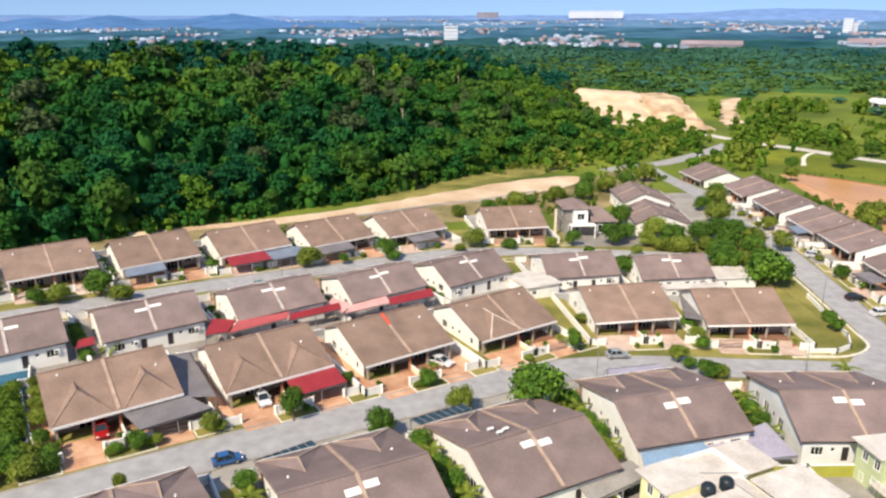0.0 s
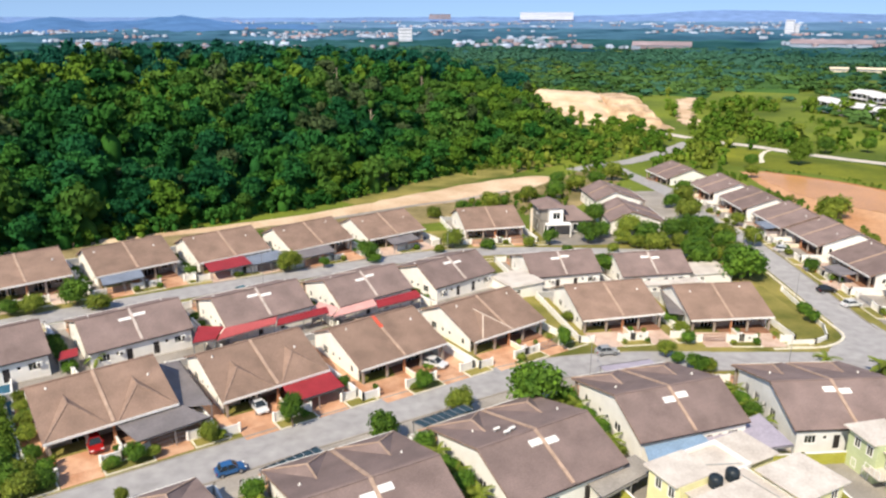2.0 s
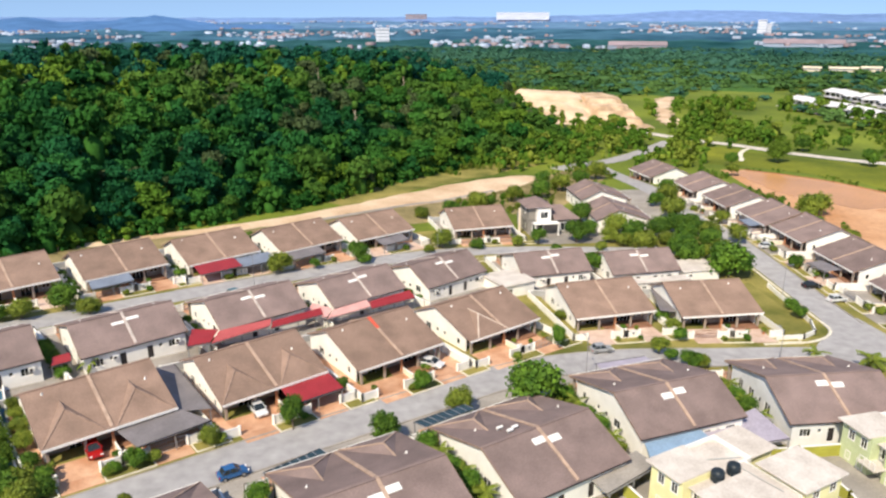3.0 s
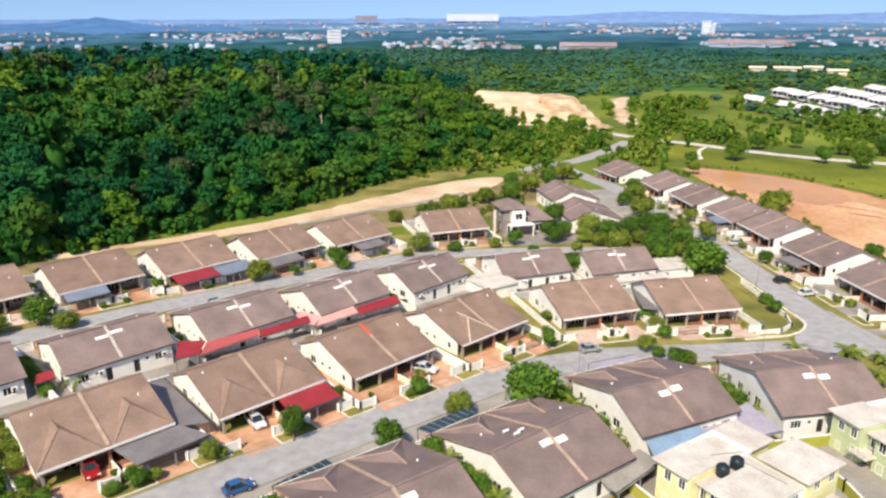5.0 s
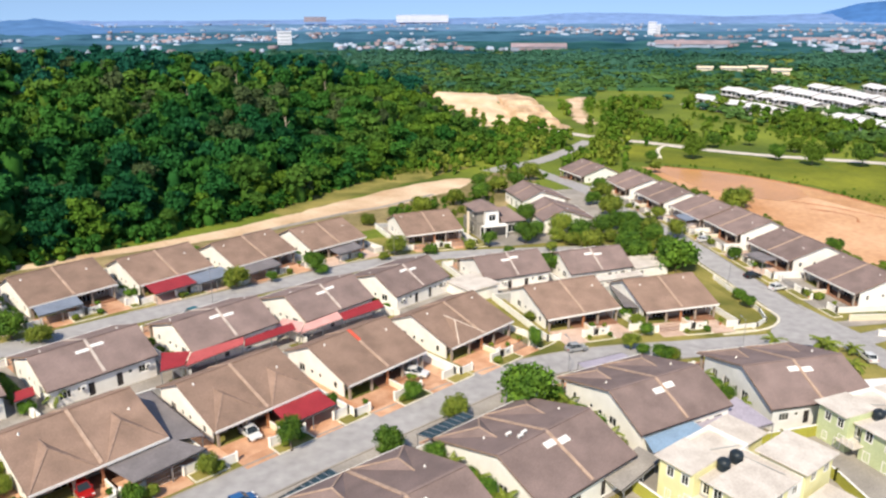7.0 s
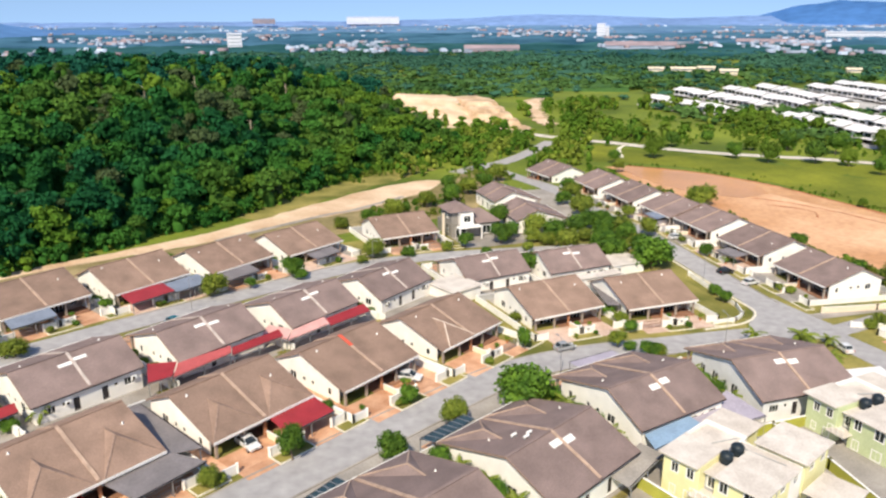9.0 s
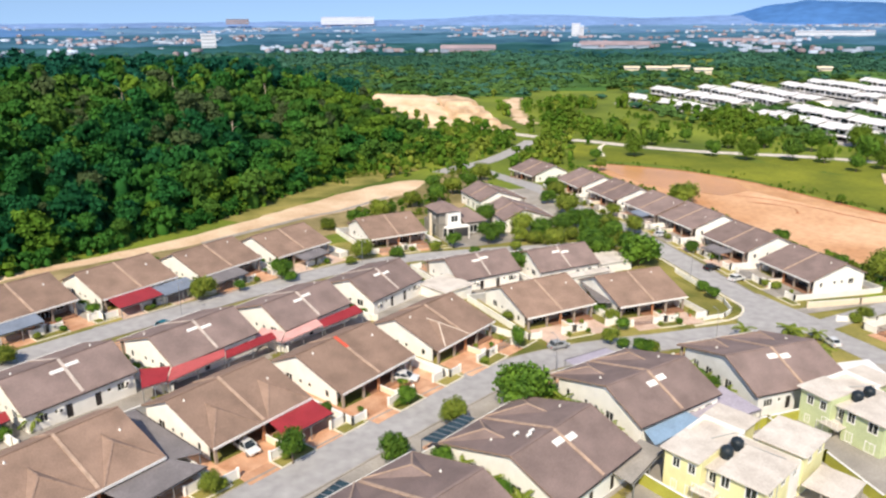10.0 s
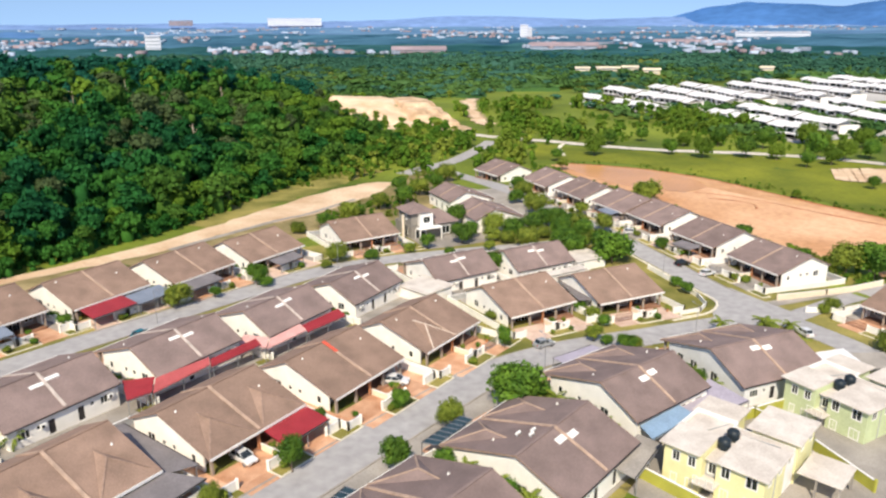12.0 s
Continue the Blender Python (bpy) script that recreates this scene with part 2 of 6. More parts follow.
def prism(bm, outline, a, b, axis="x"):
    """A solid from an outline of pairs, drawn out from a to b along an axis."""
    place = {"x": lambda p, q: (q, p[0], p[1]), "y": lambda p, q: (p[0], q, p[1]), "z": lambda p, q: (p[0], p[1], q)}[axis]
    lo = [bm.verts.new(place(p, a)) for p in outline]
    hi = [bm.verts.new(place(p, b)) for p in outline]
    n = len(outline)
    bm.faces.new(lo), bm.faces.new(hi[::-1])
    for i in range(n):
        bm.faces.new((lo[i], hi[i], hi[(i + 1) % n], lo[(i + 1) % n]))
    bmesh.ops.recalc_face_normals(bm, faces=bm.faces[:])
    return bm


def bar(bm, a, b, w, h):
    """A bar of section w by h from a to b."""
    a, b = Vector(a), Vector(b)
    d = (b - a).normalized()
    s = d.cross(Vector((0, 0, 1)))
    s = s.normalized() if s.length > 1e-4 else Vector((1, 0, 0))
    u = s.cross(d)
    v = [bm.verts.new(p + s * w * i / 2 + u * h * j / 2) for p in (a, b) for i, j in ((-1, -1), (1, -1), (1, 1), (-1, 1))]
    for f in ((3, 2, 1, 0), (4, 5, 6, 7), (0, 1, 5, 4), (1, 2, 6, 5), (2, 3, 7, 6), (3, 0, 4, 7)):
        bm.faces.new([v[i] for i in f])
    return bm


def tube(bm, a, b, r0, r1, n=8):
    """A tapered round bar from a to b."""
    a, b = Vector(a), Vector(b)
    q = (b - a).to_track_quat("Z", "Y")
    rings = [[bm.verts.new(p + q @ Vector((r * math.cos(k * math.tau / n), r * math.sin(k * math.tau / n), 0))) for k in range(n)] for p, r in ((a, r0), (b, r1))]
    for k in range(n):
        bm.faces.new((rings[0][k], rings[0][(k + 1) % n], rings[1][(k + 1) % n], rings[1][k]))
    bm.faces.new(rings[0][::-1]), bm.faces.new(rings[1])
    return bm


def thing(name, m, label, category, group="", kind=""):
    e = new(name)
    e.matrix_basis = m
    return tagged(e, label, category, group, kind)


def arrays(name, co, faces, material, smooth=False):
    """A mesh from an array of points and a list of arrays of faces, quick for large counts."""
    me = bpy.data.meshes.new(name)
    co = np.asarray(co, np.float32)
    me.vertices.add(len(co))
    me.vertices.foreach_set("co", co.ravel())
    loops = np.concatenate([f.ravel() for f in faces]).astype(np.int32)
    sizes = np.concatenate([np.full(len(f), f.shape[1]) for f in faces]).astype(np.int32)
    me.loops.add(len(loops))
    me.loops.foreach_set("vertex_index", loops)
    me.polygons.add(len(sizes))
    me.polygons.foreach_set("loop_start", np.concatenate([[0], np.cumsum(sizes)[:-1]]).astype(np.int32))
    me.polygons.foreach_set("loop_total", sizes)
    if smooth:
        me.polygons.foreach_set("use_smooth", np.ones(len(sizes), bool))
    me.update(calc_edges=True)
    me.validate()
    me.materials.append(material)
    return me


def smoothstep(a, b, v):
    t = np.clip((v - a) / (b - a), 0, 1)
    return t * t * (3 - 2 * t)


def rise(x, y):
    """The swell of ground below the houses beside the pond."""
    return 2.8 * smoothstep(35, 95, x) * smoothstep(118, 182, y) * smoothstep(290, 225, y) * smoothstep(132, 114, x)


def plain(x, y):
    """The slope of the estate."""
    return -1.77 - 0.0463 * x - 0.0127 * y + float(rise(x, y))


def behind(x, y):
    """Metres behind the edge of the wood."""
    return (y - 240) * 0.735 - (x + 10) * 0.678


def land(x, y):
    """Height of the ground."""
    x, y = np.asarray(x, float), np.asarray(y, float)
    near = -1.77 - 0.0463 * np.clip(x, -140, 112) - 0.0127 * np.clip(y, -60, 240) + rise(x, y)
    hill = 14 * smoothstep(14, 200, behind(x, y)) * smoothstep(130, -40, x) * smoothstep(950, 420, y)
    pit = smoothstep(1.25, 1.0, np.hypot((x - 164) / 42, (y - 195) / 100))
    near = near * (1 - pit) - 9.6 * pit
    far = smoothstep(330, 700, y + 0.3 * np.abs(x))
    return near * (1 - far) + -9 * far + hill


def at(x, y, ang=0.0, lift=0.0):
    """A pose on the ground."""
    return pose(x, y, float(land(x, y)) + lift, 0, 0, ang)


# ---- ground and roads ----
def spaced(a, b, n, power):
    """n values from a to b that lie closer together round 0."""
    t = np.linspace(-1, 1, n)
    s = np.abs(t) ** power
    return np.where(t < 0, s * a, s * b)


def sheet_mesh(name, X, Y, lift, material):
    co = np.stack([X, Y, land(X, Y) + lift], -1).reshape(-1, 3)
    ny, nx = X.shape
    i = np.arange(nx * ny).reshape(ny, nx)
    f = np.stack([i[:-1, :-1], i[:-1, 1:], i[1:, 1:], i[1:, :-1]], -1).reshape(-1, 4)
    return tagged(new(name, arrays(name, co, [f], material, True)), kind="structure")


sheet_mesh("ground", *np.meshgrid(40 + spaced(-4500, 4500, 241, 2.6), 160 + spaced(-1000, 4600, 241, 2.6)), 0, M_FIELD)


def along(pts, step=3.0):
    """A smooth line through the points: places and unit normals (to the left)."""
    pts = [Vector((*p, 0)) for p in pts]
    ext = [pts[0] * 2 - pts[1]] + pts + [pts[-1] * 2 - pts[-2]]
    line = []
    for a, b, c, d in zip(ext, ext[1:], ext[2:], ext[3:]):
        k = max(1, int((c - b).length / step))
        for i in range(k):
            t = i / k
            line.append(0.5 * (2 * b + (c - a) * t + (2 * a - 5 * b + 4 * c - d) * t * t + (3 * b - a - 3 * c + d) * t ** 3))
    line.append(pts[-1])
    out = []
    for i, p in enumerate(line):
        w = (line[min(i + 1, len(line) - 1)] - line[max(i - 1, 0)]).normalized()
        out.append((p, Vector((-w.y, w.x, 0))))
    return out


def ribbon(name, pts, left, right, lift, material, rough=0.0, seed=1, cells=4):
    """A strip on the ground from left to right of a line (metres to its left); rough: how far its edges wander."""
    rnd = random.Random(seed)
    bm = bmesh.new()
    rows = []
    for p, n in along(pts):
        row = []
        for k in range(cells + 1):
            s = right + (left - right) * k / cells + (rnd.uniform(-rough, rough) if k in (0, cells) else 0)
            q = p + n * s
            row.append(bm.verts.new((q.x, q.y, float(land(q.x, q.y)) + lift)))
        rows.append(row)
    for a, b in zip(rows, rows[1:]):
        for k in range(cells):
            bm.faces.new((a[k], b[k], b[k + 1], a[k + 1]))
    for f in bm.faces:
        f.normal_update()
        if f.normal.z < 0:
            f.normal_flip()
    return tagged(link(name, bm, material, smooth=True), kind="structure")


def kerb(name, pts, off, w=0.28, h=0.16, material=None, closed=False):
    """A raised kerb along a line."""
    bm = bmesh.new()
    rows = []
    for p, n in along(pts, 2.0):
        row = []
        for s, z in ((off - w / 2, -0.1), (off - w / 2, h), (off + w / 2, h), (off + w / 2, -0.1)):
            q = p + n * s
            row.append(bm.verts.new((q.x, q.y, float(land(q.x, q.y)) + z)))
        rows.append(row)
    for a, b in zip(rows, rows[1:]):
        for k in range(3):
            bm.faces.new((a[k], a[k + 1], b[k + 1], b[k]))
    bmesh.ops.recalc_face_normals(bm, faces=bm.faces[:])
    return tagged(link(name, bm, material or M_CONC), kind="structure")


MAIN = [(-95, 33), (-60, 56.5), (-24.7, 80.5), (2.3, 97.3), (17, 105.3), (32, 109.0), (48, 110.0), (66, 110.8), (86, 110.5)]
NORTH = [(80, 70), (83.5, 92), (82.5, 110), (81.5, 125), (82.0, 147.0), (82.0, 172.1), (82.6, 204.8), (83.1, 228.6), (81.6, 255.8), (79.7, 279.1), (79, 294)]
ROAD_END = [(60, 279), (71, 289), (81, 296), (90, 303), (104, 318.5), (119, 336), (134, 354)]
BACK = [(-110, 93), (-75, 117), (-47, 136.2), (-20, 153), (0, 164.5), (16, 169.5), (40, 171.5), (60.6, 168.8), (82.0, 165.7)]
LANE = [(83, 109), (97, 112.5), (112, 115.6), (140, 118)]
ribbon("ground_estate", [(-110, 60), (-24, 117), (12, 139), (60, 145), (120, 145)], 48, -62, 0.03, M_GRASS, cells=40)
ribbon("road", MAIN, 3.5, -3.5, 0.07, M_ROAD)
ribbon("pavement", MAIN[:6], -3.75, -8.0, 0.055, M_CONC)
ribbon("road", NORTH, 3.6, -3.6, 0.075, M_ROAD)
ribbon("road", ROAD_END, 3.4, -3.4, 0.085, M_ROAD, 0.2)
ribbon("road", BACK, 3.0, -3.0, 0.07, M_ROAD)
ribbon("road", LANE, 2.2, -2.2, 0.065, M_ROAD)
kerb("kerb", MAIN[:7], -3.6)
kerb("kerb", MAIN[:7], 3.6, 0.3, 0.10)
kerb("kerb", NORTH[3:9], -3.75)
kerb("kerb", [(60, 115.2), (70.5, 116.8), (76.5, 121.5), (77.1, 127.7), (77.5, 138.6), (77.6, 155.7)], 0, 0.45, 0.2, M_KERB)
kerb("kerb", BACK[2:6], 3.1)
kerb("kerb", BACK[2:6], -3.1)
# dirt track and grass strip below the wood, with the drain and the bare cut
ribbon("grass_strip", [(-20, 213), (2, 240), (30, 268), (52, 290)], 9, -3, 0.05, M_GRASS, 1.2, 5)
ribbon("drain", [(-30, 192), (0, 216), (10, 222), (30, 240)], 0.9, -0.9, 0.09, M_CONC, 0.1, 6)
# field beyond, with its road
ribbon("far_road", [(128, 390), (146, 358), (160, 343), (177, 318.5), (195.5, 298), (216, 282.5), (236, 266.5), (257, 240), (272, 206)], 3.2, -3.6, 0.14, M_FLAT, 0.3, 8)
ribbon("footpath", [(146, 301), (156, 322), (166, 333)], 0.9, -0.9, 0.12, M_KERB, 0.2, 8)


def strip(name, near_side, far_side, lift, material, seed=0, wander=1.2, n=10):
    """A patch on the ground between two lines of equally many points; its two edges wander a little."""
    rnd = random.Random(seed)
    lines = [[p for p, _ in along(q, 1.0)] for q in (near_side, far_side)]
    k = 44
    bm = bmesh.new()
    rows = []
    for i in range(k + 1):
        a, b = [q[int(round(i / k * (len(q) - 1)))] for q in lines]
        a, b = [q + Vector((rnd.uniform(-wander, wander), rnd.uniform(-wander, wander), 0)) for q in (a, b)]
        row = []
        for j in range(n + 1):
            q = a.lerp(b, j / n)
            row.append(bm.verts.new((q.x, q.y, float(land(q.x, q.y)) + lift)))
        rows.append(row)
    for a, b in zip(rows, rows[1:]):
        for j in range(n):
            bm.faces.new((a[j], b[j], b[j + 1], a[j + 1]))
    for f in bm.faces:
        f.normal_update()
        if f.normal.z < 0:
            f.normal_flip()
    return tagged(link(name, bm, material, smooth=True), kind="structure")


# corner of the two roads
strip("road_corner", [(66, 110), (74, 110), (82, 110), (88, 110)], [(71, 116.4), (76, 121.4), (78, 127.5), (86, 128)], 0.085, M_ROAD, 1, 0.0, 12)
strip("dirt_track", [(-150, 118.5), (-103, 150), (-62, 174.5), (-39.5, 186), (-24, 197.5), (-8, 210), (6, 217), (20, 229), (38, 246), (50, 262)], [(-150, 122), (-103, 154), (-63, 178), (-45, 191), (-23, 208.5), (-3, 229.5), (18.7, 249.5), (30, 258), (40, 265), (51, 264)], 0.08, M_SAND, 4, 0.8)
strip("rough_grass", [(30, 207), (44, 214), (60, 238), (74, 262), (78, 284)], [(36, 242), (48, 258), (56, 268), (64, 278), (70, 288)], 0.05, M_ROUGH, 12, 1.2)
strip("rough_grass", [(-150, 92), (-104, 124), (-62, 152), (-28, 176), (0, 194), (30, 214), (46, 234)], [(-150, 119), (-103, 150.5), (-62, 175), (-39.5, 186.5), (-8, 210.5), (20, 229.5), (40, 247.5)], 0.045, M_ROUGH, 9, 1.0)
strip("meadow", [(129, 300), (150, 283), (165, 262), (174, 238), (178, 208), (180, 184), (183, 150), (190, 110)], [(150, 338), (173, 309), (192, 292), (212, 277), (232, 261), (253, 236), (262, 200), (270, 120)], 0.06, M_PASTURE, 8, 1.5, 14)
strip("bare_earth", [(129, 284), (125.5, 258), (124, 232), (123, 209), (122.5, 186), (124, 160), (128, 135), (131, 112)], [(138, 282.5), (151, 269.5), (162.5, 254), (171, 231), (174.5, 206), (176.8, 183), (181, 160), (192, 118)], 0.10, M_EARTH, 3, 0.5)
strip("water", [(132, 280), (130.5, 262), (131, 246), (135, 231), (146, 217)], [(138, 280), (150, 267), (160, 252.5), (165.5, 236), (160, 221)], 0.16, M_WATER, 4, 0.5)
M_WET = mat("wet_orange_earth", (0.60, 0.30, 0.125), 0.55, var=0.2, scale=0.05, fine=0.8, second=(0.68, 0.40, 0.21))
strip("wet_margin", [(155, 238), (158.5, 226), (162, 212), (165, 198), (170.5, 180)], [(165.6, 238), (169.4, 228), (172.4, 210), (174.2, 196), (175.5, 180)], 0.12, M_WET, 4, 0.6)
M_DAMP = mat("damp_earth", (0.44, 0.17, 0.075), 0.8, var=0.25, scale=0.2, fine=1.5)
ribbon("bank", [(138, 281.5), (151, 268.6), (162, 253.4), (170.4, 231), (173.9, 206), (176.2, 183), (180.4, 160)], 0.8, -0.9, 0.14, M_DAMP, 0.35, 23)
ribbon("mud_track", [(150, 216), (157, 207), (162, 196), (166, 180), (172, 160), (180, 140)], 0.45, -0.45, 0.15, M_DAMP, 0.4, 21)
ribbon("mud_track", [(148, 206), (154, 200), (156, 193), (152, 188)], 0.4, -0.4, 0.15, M_DAMP, 0.4, 22)
strip("bare_patch", [(214, 211), (219, 204), (226, 199), (236, 190)], [(231, 228), (241, 225), (250, 220), (258, 208)], 0.40, M_SAND, 5, 0.8)

# sandy cutting beyond the wood: a bare slope, and worn steps beside it
def cutting(name, x0, x1, y0, y1, steps, material, seed):
    """A bare bank that rises away from the camera's side; steps: the height of its benches, or 0 for one even slope."""
    nx, ny = 60, 70
    X, Y = np.meshgrid(np.linspace(x0, x1, nx), np.linspace(y0, y1, ny))
    Z = np.empty_like(X)
    for j in range(ny):
        for i in range(nx):
            x, y = X[j, i], Y[j, i]
            u, v = i / (nx - 1), j / (ny - 1)
            w = noise.noise((x * 0.05, y * 0.04, seed)) + 0.5 * noise.noise((x * 0.14, y * 0.1, seed + 4))
            rise = float(smoothstep(0.05, 0.72, v + 0.12 * w))
            side = float(smoothstep(0.0, 0.16, u + 0.10 * w) * smoothstep(1.0, 0.80, u + 0.12 * w) * smoothstep(1.0, 0.9, v))
            h = 10.2 * rise * side
            if steps:
                k = math.floor(h / steps)
                h = steps * (k + float(smoothstep(0.62, 1.0, h / steps - k)))
            gully = 0.7 * abs(noise.noise((x * 0.22 + 0.1 * y, y * 0.03, seed + 9)))
            Z[j, i] = float(land(x, y)) - 0.8 + h + (gully if h > 0.6 else 0) + 0.25 * w + 0.9 * min(1.0, 4 * side * min(1.0, 6 * v))
    k = np.arange(nx * ny).reshape(ny, nx)
    f = np.stack([k[:-1, :-1], k[:-1, 1:], k[1:, 1:], k[1:, :-1]], -1).reshape(-1, 4)
    return tagged(new(name, arrays(name, np.stack([X, Y, Z], -1).reshape(-1, 3), [f], material, True)), kind="structure")


cutting("sand_bank", 78, 128, 408, 508, 0, M_SAND, 3.1)
cutting("worn_bank", 118, 147, 392, 500, 2.4, mat("worn_earth", (0.50, 0.33, 0.19), 0.95, var=0.3, scale=0.12, fine=1.2, bump=0.5, dist=0.1, second=(0.68, 0.50, 0.34)), 6.3)
ribbon("sand_spur", [(157, 406), (167, 446), (190, 512), (208, 545)], 5, -4, 0.5, M_SAND, 3.0, 12)


# ---- houses ----
def wall_run(bm, length, top, thick, openings, low=-1.3):
    """A wall along +y from 0 to length, thick along x from 0, whose top follows top(y), with openings (y, width, sill, head)."""
    cuts = sorted({0.0, length, *[o[0] for o in openings], *[o[0] + o[1] for o in openings], *[c for c in top.breaks if 0 < c < length]})
    for a, b in zip(cuts, cuts[1:]):
        mid = (a + b) / 2
        hole = next((o for o in openings if o[0] < mid < o[0] + o[1]), None)
        if hole:
            prism(bm, [(a, low), (b, low), (b, hole[2]), (a, hole[2])], 0, thick)
            prism(bm, [(a, hole[3]), (b, hole[3]), (b, top(b)), (a, top(a))], 0, thick)
        else:
            prism(bm, [(a, low), (b, low), (b, top(b)), (a, top(a))], 0, thick)
    bmesh.ops.remove_doubles(bm, verts=bm.verts[:], dist=0.0005)
    return bm


class Level:
    """The top of a wall that runs level."""
    breaks = ()

    def __init__(self, z):
        self.z = z

    def __call__(self, y):
        return self.z


class Gable:
    """The top of a wall below a gable roof, from y0 of the house."""

    def __init__(self, y0, df, db, he, hr, hb, t):
        self.y0, self.df, self.db, self.he, self.hr, self.hb, self.t = y0, df, db, he, hr, hb, t
        self.breaks = (df - y0,)

    def __call__(self, y):
        y += self.y0
        if y <= self.df:
            return self.he + (self.hr - self.he) * y / self.df - self.t
        return self.hr + (self.hb - self.hr) * (y - self.df) / self.db - self.t


def window(parent, m, w, h, bars=1, name="window", edge=0.07):
    """A window in its opening: m at the lower left corner, along x, facing -y."""
    e = part(name, bmesh.new(), M_TRIM, parent)
    e.matrix_basis = m
    xs = sorted([0, edge, w - edge, w] + [w * (k + 1) / (bars + 1) + d for k in range(bars) for d in (-0.03, 0.03)])
    zs = (0, edge, h - edge, h)
    bm = bmesh.new()
    for i, (x0, x1) in enumerate(zip(xs, xs[1:])):
        for j, (z0, z1) in enumerate(zip(zs, zs[1:])):
            if i % 2 == 0 or j % 2 == 0:
                box(bm, x0, x1, -0.05, 0.06, z0, z1)
    bmesh.ops.remove_doubles(bm, verts=bm.verts[:], dist=0.0005)
    me = e.data
    bm.to_mesh(me)
    bm.free()
    part("pane", B(edge, w - edge, 0.0, 0.015, edge, h - edge), M_GLASS, e, "dark glass")
    return e




def house(x, y, ang, w=16.0, tiles=M_ROOF, hips="tile", skylights=True, wall=M_WALL, label="", df=9.8, db=6.2, he=3.0, hr=6.25, hb=3.5, seed=0, group="bungalow pairs", caps=None, spots=None, lift=0.0, hip_spans=None):
    """A pair of bungalows under one gable roof. x, y: middle of the front eave; the front faces -y of its own."""
    rnd = random.Random(seed + 17)
    h = thing("house", pose(x, y, plain(x, y) + lift, 0, 0, ang), label or "white rendered bungalow pair with brown tiled gable roof", "house", group)
    t, s, half = 0.22, (hr - he) / df, w / 2
    sb = (hr - hb) / db
    # roof
    bm = prism(bmesh.new(), [(0, he), (df, hr), (df + db, hb), (df + db, hb - t), (df, hr - t), (0, he - t)], -half, half, "x")
    roof = part("roof", bm, tiles, h)
    part("ridge_cap", bar(bmesh.new(), (-half, df, hr + 0.03), (half, df, hr + 0.03), 0.34, 0.14), tiles, roof)
    bm = bar(bmesh.new(), (0, 0.3, he + 0.3 * s + 0.05), (0, df, hr + 0.05), 0.42, 0.16)
    bar(bm, (0, df, hr + 0.05), (0, df + db - 0.2, hb + 0.2 * sb + 0.05), 0.42, 0.16)
    part("party_cap", bm, caps or M_PARTY, roof, "pale mortar line over the party wall")
    part("fascia", B(-half, half, -0.09, -0.004, he - t - 0.05, he + 0.06), M_TRIM, roof, "white fascia board")
    part("back_gutter", B(-half, half, df + db + 0.004, df + db + 0.12, hb - 0.18, hb - 0.05), M_DARK, roof, "dark gutter")
    for sx in (-1, 1):
        bm = bmesh.new()
        x0, x1 = sorted((sx * (half + 0.004), sx * (half + 0.05)))
        prism(bm, [(0, he - t - 0.03), (df, hr - t - 0.03), (df + db, hb - t - 0.03), (df + db, hb + 0.02), (df, hr + 0.02), (0, he + 0.02)], x0, x1)
        part("bargeboard", bm, M_CAP, roof)
    # hipped porch roofs on the front slope
    if hips:
        for a, b in hip_spans or ((0.1 - half, -0.5), (half - 0.1, 0.5)):
            cx, ay = (a + b) / 2, 4.3
            az = he + ay * s + 0.85
            by = (az - he) / s + 0.15
            bm = bmesh.new()
            va, vb, vc, vd, ve = [bm.verts.new(p) for p in ((a, 0.02, he + 0.03), (b, 0.02, he + 0.03), (cx, ay, az), (cx, by, az - 0.02), (cx, 2.0, he - 0.2))]
            for f in ((va, vb, vc), (va, vc, vd), (vb, vd, vc), (va, vd, ve), (vb, ve, vd), (va, ve, vb)):
                bm.faces.new(f)
            bmesh.ops.recalc_face_normals(bm, faces=bm.faces[:])
            porch = part("porch_roof", bm, tiles, roof)
            cap = {"white": M_WHITECAP, "pale": M_PARTY}.get(hips, M_CAP)
            for p in (a, b):
                part("hip_cap", bar(bmesh.new(), (p, 0.05, he + 0.07), (cx, ay, az + 0.03), 0.2, 0.09), cap, roof)
            part("hip_cap", bar(bmesh.new(), (cx, ay, az + 0.03), (cx, by, az + 0.03), 0.2, 0.09), cap, roof)
    # roof vents and skylights
    for k in (0, 3):
        vx, vy = (-0.72, -0.28, 0.25, 0.70)[k] * half + rnd.uniform(-0.6, 0.6), rnd.uniform(5.5, 8.5) if k % 2 else rnd.uniform(7.5, 9)
        vz = he + vy * s
        bm = bmesh.new()
        bmesh.ops.create_cone(bm, cap_ends=True, segments=4, radius1=0.2, radius2=0.04, depth=0.34, matrix=Matrix.Translation((vx, vy, vz + 0.14)))
        part("roof_vent", bm, M_TRIM, roof, "white roof vent")
    if skylights:
        for sx in (-1, 1):
            bm = bmesh.new()
            lean = 0.18 * sx * (1 if seed % 2 else -1)
            x0, x1 = sorted((sx * 0.25, sx * (2.1 if seed < 60 else 1.9)))
            for k in range(1):
                a, b = df + 1.4 + lean, df + (1.85 if seed < 60 else 2.2) + lean
                za, zb = hr - (a - df) * sb, hr - (b - df) * sb
                prism(bm, [(a, za - 0.03), (a, za + 0.10), (b, zb + 0.10), (b, zb - 0.03)], x0, x1)
            part("skylight", bm, M_TRIM, roof, "white translucent skylight strip")
    # walls
    y0, y1 = 3.2, df + db - 0.28
    hx = half - 0.42
